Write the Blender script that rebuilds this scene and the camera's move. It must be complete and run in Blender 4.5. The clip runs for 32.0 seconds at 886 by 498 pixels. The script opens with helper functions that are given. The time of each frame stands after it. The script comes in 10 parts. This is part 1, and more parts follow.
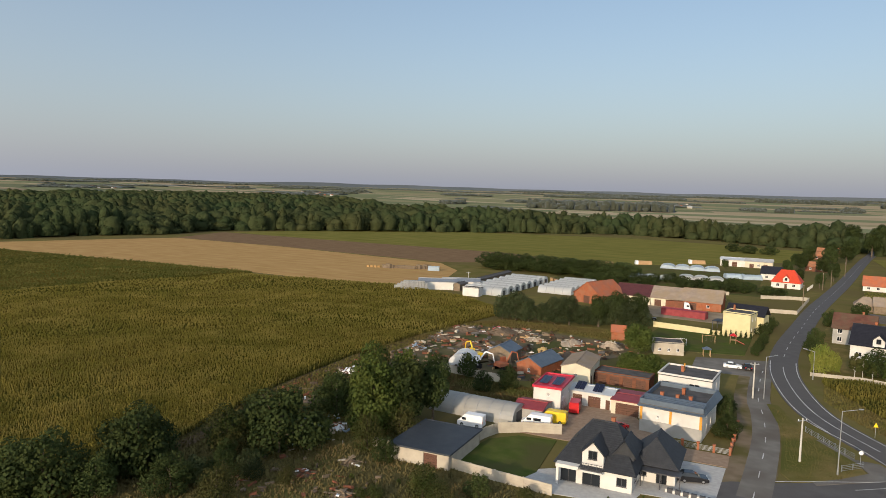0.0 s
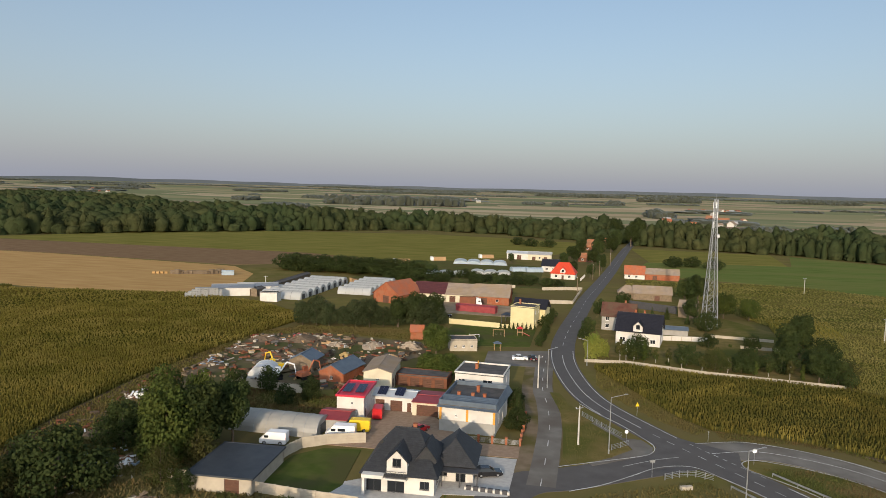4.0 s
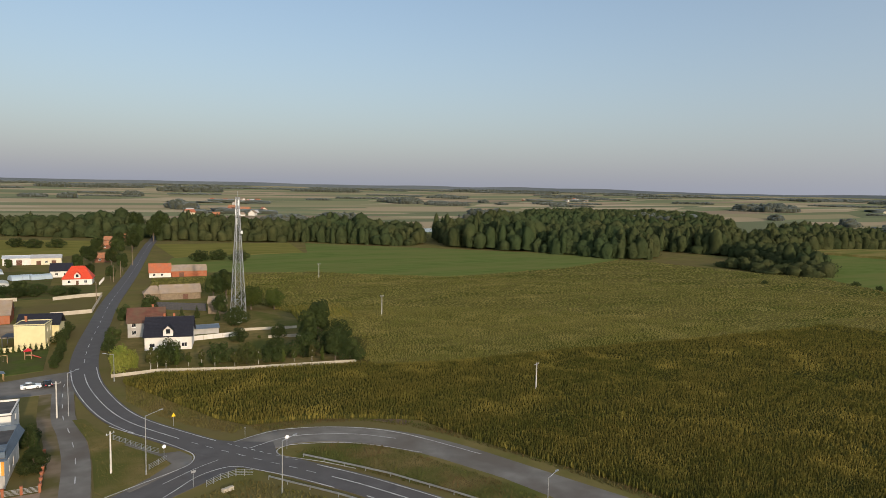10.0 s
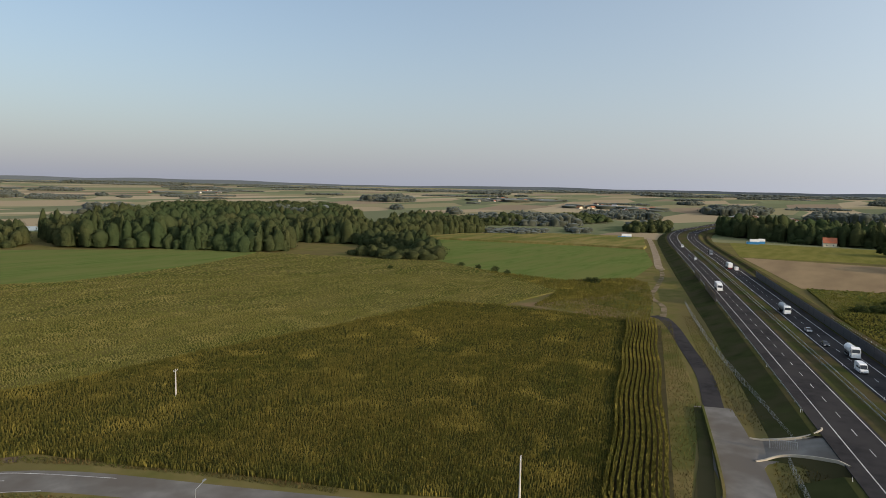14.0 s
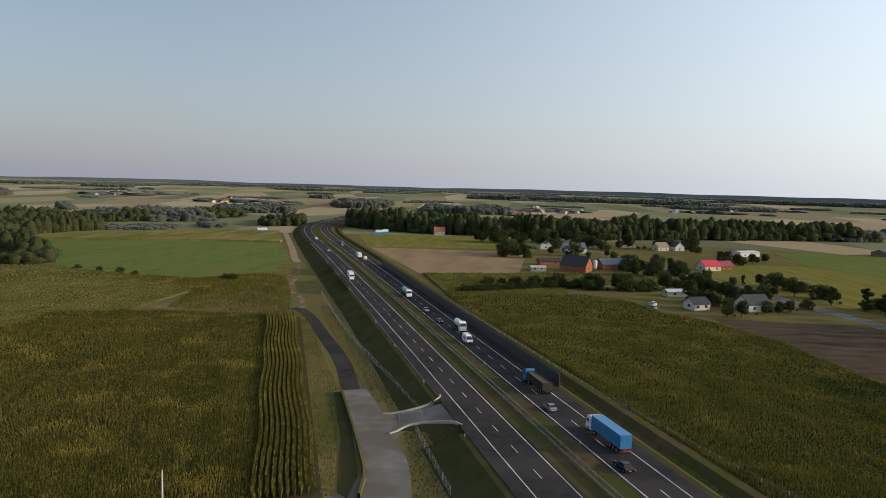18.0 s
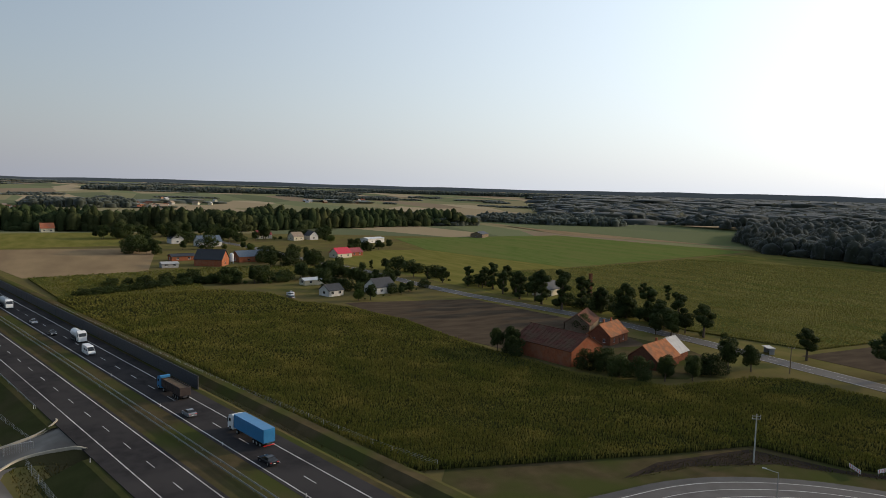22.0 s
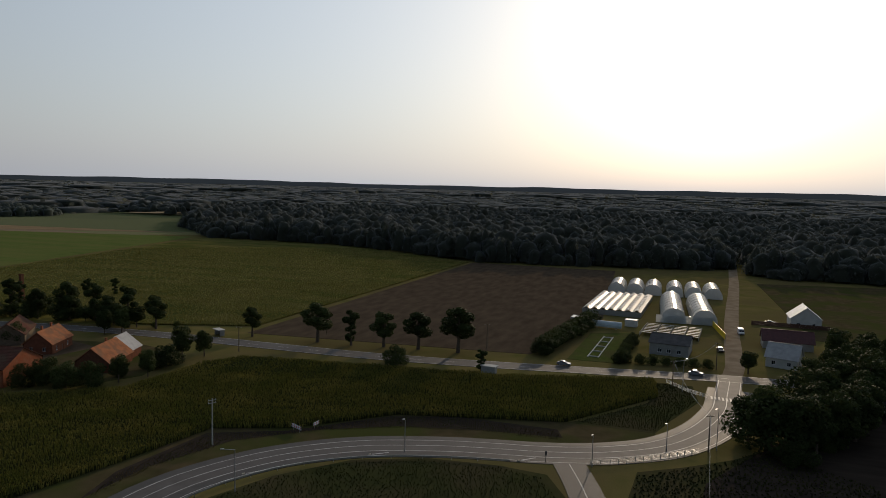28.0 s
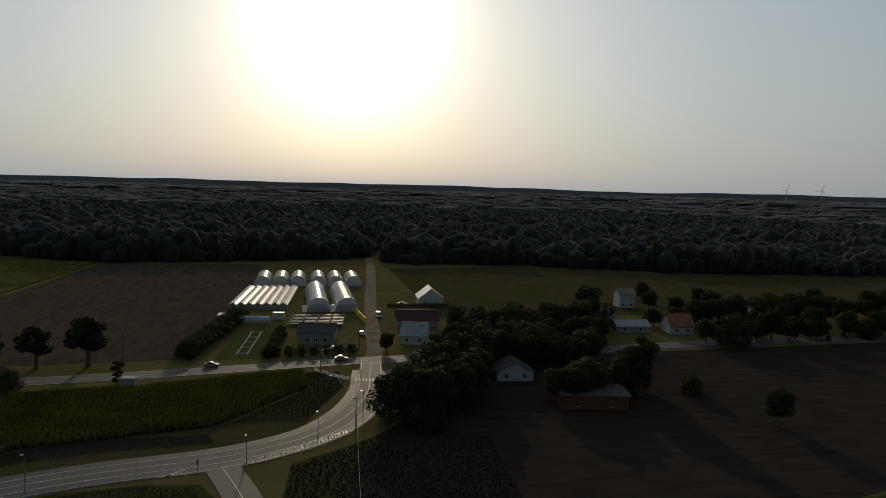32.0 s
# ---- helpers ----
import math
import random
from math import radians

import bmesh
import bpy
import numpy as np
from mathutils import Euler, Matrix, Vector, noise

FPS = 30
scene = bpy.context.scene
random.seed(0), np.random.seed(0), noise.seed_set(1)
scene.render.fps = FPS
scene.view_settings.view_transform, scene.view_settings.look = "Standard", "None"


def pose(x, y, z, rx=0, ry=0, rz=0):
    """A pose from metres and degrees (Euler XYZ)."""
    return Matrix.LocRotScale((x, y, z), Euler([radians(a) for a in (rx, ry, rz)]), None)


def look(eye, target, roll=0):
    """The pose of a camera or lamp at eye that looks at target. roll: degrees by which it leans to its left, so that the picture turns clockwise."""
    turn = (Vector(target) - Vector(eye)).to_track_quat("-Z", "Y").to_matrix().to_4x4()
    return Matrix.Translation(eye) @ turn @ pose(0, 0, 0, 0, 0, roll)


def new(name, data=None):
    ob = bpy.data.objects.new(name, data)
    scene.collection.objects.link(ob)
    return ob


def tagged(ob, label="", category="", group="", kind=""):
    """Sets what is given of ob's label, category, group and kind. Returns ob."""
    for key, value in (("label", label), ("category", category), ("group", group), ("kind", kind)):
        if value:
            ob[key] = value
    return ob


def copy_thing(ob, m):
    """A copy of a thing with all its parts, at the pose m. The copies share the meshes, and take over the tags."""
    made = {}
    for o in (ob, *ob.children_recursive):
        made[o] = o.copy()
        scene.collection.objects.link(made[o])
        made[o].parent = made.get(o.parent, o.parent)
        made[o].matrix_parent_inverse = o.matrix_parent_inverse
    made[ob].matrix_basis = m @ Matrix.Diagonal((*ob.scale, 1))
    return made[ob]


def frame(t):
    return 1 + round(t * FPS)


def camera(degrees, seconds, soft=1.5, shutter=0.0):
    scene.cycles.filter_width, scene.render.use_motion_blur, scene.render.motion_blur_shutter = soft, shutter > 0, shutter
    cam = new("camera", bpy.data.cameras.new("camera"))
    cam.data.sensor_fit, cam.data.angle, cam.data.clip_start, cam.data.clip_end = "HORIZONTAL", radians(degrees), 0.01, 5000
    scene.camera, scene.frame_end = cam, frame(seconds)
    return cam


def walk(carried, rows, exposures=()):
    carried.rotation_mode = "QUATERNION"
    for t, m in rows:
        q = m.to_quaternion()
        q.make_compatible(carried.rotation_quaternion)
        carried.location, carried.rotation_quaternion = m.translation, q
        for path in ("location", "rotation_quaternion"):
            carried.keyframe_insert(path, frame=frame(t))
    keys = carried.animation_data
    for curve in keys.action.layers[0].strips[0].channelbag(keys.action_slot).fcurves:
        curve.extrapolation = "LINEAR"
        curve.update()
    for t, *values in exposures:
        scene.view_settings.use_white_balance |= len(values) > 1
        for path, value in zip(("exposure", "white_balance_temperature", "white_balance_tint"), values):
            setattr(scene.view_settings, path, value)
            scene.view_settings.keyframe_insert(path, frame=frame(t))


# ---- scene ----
# Camera: a small drone that turns on the spot while it slowly climbs
cam = camera(65.36, 32.0, soft=0.8)
rows = [
    (0.0, pose(1.36, 1.99, 43.96, 85.067, -1.610, 25.194)),
    (0.5, pose(1.35, 1.95, 44.30, 85.103, -1.601, 23.079)),
    (1.0, pose(1.34, 1.96, 44.65, 85.103, -1.602, 20.988)),
    (1.5, pose(1.25, 1.91, 45.06, 85.084, -1.608, 18.909)),
    (2.0, pose(1.22, 1.81, 45.48, 85.072, -1.613, 16.824)),
    (2.5, pose(1.21, 1.78, 45.95, 85.059, -1.585, 14.776)),
    (3.0, pose(1.17, 1.82, 46.35, 85.056, -1.562, 12.693)),
    (3.5, pose(1.11, 1.75, 46.71, 85.054, -1.547, 10.614)),
    (5.5, pose(1.15, 1.35, 48.63, 84.992, -1.373, 2.227)),
    (6.0, pose(1.23, 1.19, 49.08, 84.973, -1.368, -0.000)),
    (6.5, pose(1.16, 1.05, 49.25, 85.006, -1.352, -3.531)),
    (7.0, pose(1.01, 0.91, 49.47, 85.015, -1.308, -7.301)),
    (7.5, pose(1.00, 0.84, 49.69, 85.016, -1.259, -11.031)),
    (8.0, pose(0.89, 0.78, 49.95, 85.023, -1.214, -14.788)),
    (8.5, pose(0.81, 0.66, 50.22, 85.015, -1.165, -18.486)),
    (9.0, pose(0.76, 0.54, 50.46, 84.999, -1.147, -22.208)),
    (9.5, pose(0.73, 0.45, 50.62, 84.989, -1.144, -25.915)),
    (10.0, pose(0.63, 0.36, 50.77, 84.988, -1.170, -29.621)),
    (10.5, pose(0.54, 0.35, 50.93, 84.973, -1.178, -33.322)),
    (11.0, pose(0.45, 0.39, 51.10, 84.941, -1.210, -37.069)),
    (11.5, pose(0.28, 0.34, 51.35, 84.905, -1.198, -40.784)),
    (12.0, pose(0.09, 0.14, 51.63, 84.921, -1.183, -44.464)),
    (12.5, pose(-0.05, 0.00, 51.76, 84.925, -1.187, -48.123)),
    (13.0, pose(0.00, -0.00, 51.84, 84.905, -1.172, -51.820)),
    (13.5, pose(0.00, 0.04, 51.95, 84.894, -1.149, -55.512)),
    (14.0, pose(-0.09, 0.07, 52.10, 84.866, -1.195, -59.195)),
    (14.5, pose(-0.26, 0.16, 52.18, 84.884, -1.270, -62.925)),
    (16.5, pose(-0.71, 0.31, 52.54, 84.998, -1.604, -77.691)),
    (17.0, pose(-0.77, 0.39, 52.65, 85.021, -1.628, -81.401)),
    (17.5, pose(-0.82, 0.40, 52.75, 85.050, -1.627, -85.096)),
    (18.0, pose(-0.81, 0.45, 52.90, 85.041, -1.644, -88.809)),
    (18.5, pose(-0.83, 0.36, 53.09, 85.042, -1.656, -92.518)),
    (19.0, pose(-0.98, 0.27, 53.29, 85.041, -1.651, -96.208)),
    (19.5, pose(-1.18, 0.28, 53.51, 85.037, -1.649, -99.917)),
    (20.0, pose(-1.31, 0.29, 53.68, 85.020, -1.643, -103.624)),
    (20.5, pose(-1.25, 0.35, 53.77, 85.031, -1.664, -107.331)),
    (21.0, pose(-1.20, 0.35, 53.84, 85.033, -1.653, -111.039)),
    (21.5, pose(-1.17, 0.19, 53.93, 85.047, -1.649, -114.704)),
    (22.0, pose(-1.20, 0.07, 54.09, 85.045, -1.608, -118.370)),
    (22.5, pose(-1.24, 0.02, 54.33, 85.036, -1.558, -122.049)),
    (23.0, pose(-1.29, 0.04, 54.56, 85.029, -1.503, -125.605)),
    (23.5, pose(-1.38, 0.13, 54.61, 85.040, -1.475, -129.299)),
    (24.0, pose(-1.43, 0.13, 54.75, 85.059, -1.507, -132.950)),
    (24.5, pose(-1.57, 0.05, 54.87, 85.060, -1.532, -136.573)),
    (25.0, pose(-1.67, -0.01, 55.02, 85.059, -1.523, -140.212)),
    (25.5, pose(-1.74, -0.03, 55.22, 85.057, -1.494, -143.866)),
    (27.5, pose(-1.70, 0.21, 56.14, 84.952, -1.432, -158.509)),
    (28.0, pose(-1.69, 0.25, 56.36, 84.948, -1.444, -162.147)),
    (28.5, pose(-1.73, 0.48, 56.41, 84.975, -1.441, -165.832)),
    (29.0, pose(-1.71, 0.53, 56.47, 85.018, -1.432, -169.546)),
    (29.5, pose(-1.69, 0.57, 56.56, 85.032, -1.437, -173.252)),
    (30.0, pose(-1.68, 0.58, 56.76, 85.023, -1.465, -176.958)),
    (30.5, pose(-1.46, 0.55, 56.95, 85.008, -1.512, -180.644)),
    (31.0, pose(-1.22, 0.52, 57.10, 85.013, -1.534, -184.231)),
    (31.5, pose(-1.23, 0.54, 57.26, 85.012, -1.526, -187.740)),
    (32.0, pose(-1.32, 0.59, 57.51, 85.002, -1.530, -191.200)),
]
walk(cam, rows, exposures=[(0, -0.28, 6500, 10), (8, -0.35, 6500, 10), (13, -0.2, 6500, 10), (19, -0.45, 6500, 10), (22, -0.6, 6500, 10), (25, -0.76, 6500, 14), (28, -1.5, 6500, 11), (32, -2.02, 6500, 7)])

# World: hazy late-afternoon sky, sun low in the south
SUN_EL, SUN_AZ = radians(13.5), radians(183.3)
world = bpy.data.worlds.new("sky")
scene.world = world
world.use_nodes = True
wn = world.node_tree
sky = wn.nodes.new("ShaderNodeTexSky")
sky.sky_type = "NISHITA"
sky.sun_disc = False
sky.sun_elevation, sky.sun_rotation = SUN_EL, SUN_AZ
sky.altitude, sky.air_density, sky.dust_density, sky.ozone_density = 100, 1.0, 1.0, 1.5
SUN_DIR = Vector((math.sin(SUN_AZ) * math.cos(SUN_EL), math.cos(SUN_AZ) * math.cos(SUN_EL), math.sin(SUN_EL)))


def wmath(op, a, b=None, kind="ShaderNodeMath"):
    n = wn.nodes.new(kind)
    n.operation = op
    for k, q in enumerate((a, b)):
        if q is None:
            continue
        if isinstance(q, (int, float, tuple)):
            n.inputs[k].default_value = q
        else:
            wn.links.new(q, n.inputs[k])
    return n.outputs["Value"] if op == "DOT_PRODUCT" or kind == "ShaderNodeMath" else n.outputs[0]


# Summer haze: a pale veil that thickens towards the horizon, and the broad glow of dusty air round the sun
way = wn.nodes.new("ShaderNodeTexCoord").outputs["Generated"]
parts = wn.nodes.new("ShaderNodeSeparateXYZ")
wn.links.new(way, parts.inputs[0])
height = wmath("MAXIMUM", parts.outputs[2], 0.0)
veil = wmath("MULTIPLY", wmath("EXPONENT", wmath("MULTIPLY", height, -5.0)), 0.97)
blend = wn.nodes.new("ShaderNodeMix")
blend.data_type = "RGBA"
wn.links.new(veil, blend.inputs[0])
bright = wn.nodes.new("ShaderNodeMix")
bright.data_type, bright.blend_type = "RGBA", "MULTIPLY"
bright.inputs[0].default_value = 1.0
wn.links.new(sky.outputs[0], bright.inputs[6])
bright.inputs[7].default_value = (1.93, 1.88, 1.85, 1)
wn.links.new(bright.outputs[2], blend.inputs[6])
blend.inputs[7].default_value = (3.84, 4.08, 5.0, 1)
near_sun = wmath("MAXIMUM", wmath("DOT_PRODUCT", way, tuple(SUN_DIR), "ShaderNodeVectorMath"), 0.0)
wide = wmath("POWER", wmath("MULTIPLY", wmath("ADD", wmath("DOT_PRODUCT", way, tuple(SUN_DIR), "ShaderNodeVectorMath"), 1.0), 0.5), 2.3)
glow = wmath("ADD", wmath("MULTIPLY", wide, 12.0), wmath("MULTIPLY", wmath("POWER", near_sun, 165.0), 42.0))
gcol = wn.nodes.new("ShaderNodeMix")
gcol.data_type, gcol.blend_type = "RGBA", "ADD"
gcol.inputs[0].default_value = 1.0
tint = wn.nodes.new("ShaderNodeVectorMath")
tint.operation = "SCALE"
tint.inputs[0].default_value = (0.92, 0.98, 1.0)
wn.links.new(glow, tint.inputs["Scale"])
wn.links.new(blend.outputs[2], gcol.inputs[6])
wn.links.new(tint.outputs[0], gcol.inputs[7])
wn.links.new(gcol.outputs[2], wn.nodes["Background"].inputs[0])
wn.nodes["Background"].inputs[1].default_value = 0.1
sun = new("sun", bpy.data.lights.new("sun", "SUN"))
sun.data.energy, sun.data.angle, sun.data.color = 5.0, radians(0.6), (1.0, 0.79, 0.55)
sun.matrix_world = look(SUN_DIR * 500, (0, 0, 0))


# ---- materials ----
def mat(name, c1, c2, scale=1.0, rough=0.8, bump=0.0, fine=None, metal=0.0, spec=0.3, stretch=(1, 1, 1), per_object=0.0, island=0.0, turn=0.0, c3=None, big=0.02):
    """Two-scale noise between c1 and c2, with optional fine relief and a third colour in broad patches."""
    spec = 0.0 if rough >= 0.85 else spec
    m = bpy.data.materials.new(name)
    m.use_nodes = True
    t = m.node_tree
    N, Lk = t.nodes, t.links
    b = N["Principled BSDF"]
    geo = N.new("ShaderNodeNewGeometry")
    mp = N.new("ShaderNodeMapping")
    mp.inputs["Scale"].default_value = stretch
    mp.inputs["Rotation"].default_value = (0, 0, turn)
    Lk.new(geo.outputs["Position"], mp.inputs["Vector"])

    def nz(s, d):
        n = N.new("ShaderNodeTexNoise")
        n.inputs["Scale"].default_value, n.inputs["Detail"].default_value = s, d
        Lk.new(mp.outputs[0], n.inputs["Vector"])
        return n

    def mix(f, a, c):
        x = N.new("ShaderNodeMix")
        x.data_type = "RGBA"
        Lk.new(f, x.inputs[0])
        for s, v in ((6, a), (7, c)):
            if isinstance(v, tuple):
                x.inputs[s].default_value = (*v, 1)
            else:
                Lk.new(v, x.inputs[s])
        return x.outputs[2]

    def spread(src, lo, hi):
        r = N.new("ShaderNodeMapRange")
        r.inputs[1].default_value, r.inputs[2].default_value = lo, hi
        Lk.new(src, r.inputs[0])
        return r.outputs[0]

    n1 = nz(scale, 5)
    f = spread(n1.outputs[0], 0.3, 0.7)
    col = mix(f, c1, c2)
    if c3:
        col = mix(spread(nz(big, 3).outputs[0], 0.42, 0.62), col, c3)
    if island:
        col = mix(spread(geo.outputs["Random Per Island"], 1 - island, 1.0 + island), col, c2)
    if per_object:
        oi = N.new("ShaderNodeObjectInfo")
        hs = N.new("ShaderNodeHueSaturation")
        Lk.new(spread(oi.outputs["Random"], 0, 1), hs.inputs["Value"])
        r = hs.inputs["Value"].links[0].from_node
        r.inputs[3].default_value, r.inputs[4].default_value = 1 - per_object, 1 + per_object
        Lk.new(col, hs.inputs["Color"])
        col = hs.outputs[0]
    Lk.new(col, b.inputs["Base Color"])
    b.inputs["Roughness"].default_value = rough
    b.inputs["Metallic"].default_value = metal
    b.inputs["Specular IOR Level"].default_value = spec
    if bump:
        n2 = nz(fine or scale * 8, 4)
        bp = N.new("ShaderNodeBump")
        bp.inputs["Strength"].default_value = min(1.0, bump * 4)
        bp.inputs["Distance"].default_value = bump
        Lk.new(n2.outputs[0], bp.inputs["Height"])
        Lk.new(bp.outputs[0], b.inputs["Normal"])
    return m


def haze_sheen(m, weight, tint):
    """A pale grazing sheen that stands in for air haze over far land and woods."""
    b = m.node_tree.nodes["Principled BSDF"]
    b.inputs["Sheen Weight"].default_value = weight
    b.inputs["Sheen Roughness"].default_value = 0.5
    b.inputs["Sheen Tint"].default_value = (*tint, 1)


def crop_patchwork(name):
    """Far farmland: long narrow plots of stubble, maize, soil and grass."""
    m = mat(name, (0.1, 0.1, 0.03), (0.14, 0.13, 0.045), 0.02, 0.95)
    t = m.node_tree
    N, Lk = t.nodes, t.links
    geo = N.new("ShaderNodeNewGeometry")
    mp = N.new("ShaderNodeMapping")
    mp.inputs["Scale"].default_value = (0.0026, 0.009, 0.0)
    mp.inputs["Rotation"].default_value = (0, 0, 0.3)
    Lk.new(geo.outputs["Position"], mp.inputs["Vector"])
    vo = N.new("ShaderNodeTexVoronoi")
    vo.inputs["Scale"].default_value = 1.0
    Lk.new(mp.outputs[0], vo.inputs["Vector"])
    sp = N.new("ShaderNodeSeparateColor")
    Lk.new(vo.outputs["Color"], sp.inputs[0])
    rp = N.new("ShaderNodeValToRGB")
    rp.color_ramp.interpolation = "CONSTANT"
    stops = [(0.0, (0.27, 0.2, 0.115)), (0.16, (0.09, 0.105, 0.038)), (0.3, (0.19, 0.16, 0.075)), (0.44, (0.11, 0.126, 0.05)), (0.58, (0.31, 0.24, 0.145)), (0.7, (0.075, 0.09, 0.035)), (0.82, (0.15, 0.145, 0.06)), (0.92, (0.19, 0.13, 0.08))]
    e = rp.color_ramp.elements
    e[0].color, e[1].position, e[1].color = (*stops[0][1], 1), stops[1][0], (*stops[1][1], 1)
    for p, c in stops[2:]:
        e.new(p).color = (*c, 1)
    Lk.new(sp.outputs[0], rp.inputs[0])
    mx = N.new("ShaderNodeMix")
    mx.data_type = "RGBA"
    mx.inputs[0].default_value = 0.12
    b = N["Principled BSDF"]
    Lk.new(rp.outputs[0], mx.inputs[6])
    Lk.new(b.inputs["Base Color"].links[0].from_socket, mx.inputs[7])
    Lk.new(mx.outputs[2], b.inputs["Base Color"])
    return m


def crop_leaf(name, green, olive, bright, rough=0.9, turn=0.0, patch_lo=0.54, patch_hi=0.7):
    """Leaves of a standing crop: dark green to olive over the field, brighter yellowing patches, and each leaf its own tone."""
    m = mat(name, green, olive, 0.018, rough, spec=0.1, stretch=(1, 3, 1), turn=turn)
    t = m.node_tree
    N, Lk = t.nodes, t.links
    b = N["Principled BSDF"]
    geo = N.new("ShaderNodeNewGeometry")
    col = b.inputs["Base Color"].links[0].from_socket
    for s_, lo, hi, c, most in ((0.075, patch_lo, patch_hi, bright, 0.75), (0.5, 0.5, 0.75, bright, 0.6)):
        n = N.new("ShaderNodeTexNoise")
        n.inputs["Scale"].default_value, n.inputs["Detail"].default_value = s_, 5
        Lk.new(geo.outputs["Position"], n.inputs["Vector"])
        r = N.new("ShaderNodeMapRange")
        r.inputs[1].default_value, r.inputs[2].default_value, r.inputs[4].default_value = lo, hi, most
        Lk.new(n.outputs[0], r.inputs[0])
        x = N.new("ShaderNodeMix")
        x.data_type = "RGBA"
        Lk.new(r.outputs[0], x.inputs[0])
        Lk.new(col, x.inputs[6])
        x.inputs[7].default_value = (*c, 1)
        col = x.outputs[2]
    hs = N.new("ShaderNodeHueSaturation")
    r = N.new("ShaderNodeMapRange")
    r.inputs[3].default_value, r.inputs[4].default_value = 0.74, 1.26
    Lk.new(geo.outputs["Random Per Island"], r.inputs[0])
    Lk.new(r.outputs[0], hs.inputs["Value"])
    Lk.new(col, hs.inputs["Color"])
    Lk.new(hs.outputs[0], b.inputs["Base Color"])
    return m


def let_light_through(m, share):
    """Thin leaves: part of the light passes through them."""
    t = m.node_tree
    tr = t.nodes.new("ShaderNodeBsdfTranslucent")
    t.links.new(t.nodes["Principled BSDF"].inputs["Base Color"].links[0].from_socket, tr.inputs[0])
    mx = t.nodes.new("ShaderNodeMixShader")
    mx.inputs[0].default_value = share
    t.links.new(t.nodes["Principled BSDF"].outputs[0], mx.inputs[1])
    t.links.new(tr.outputs[0], mx.inputs[2])
    t.links.new(mx.outputs[0], t.nodes["Material Output"].inputs[0])


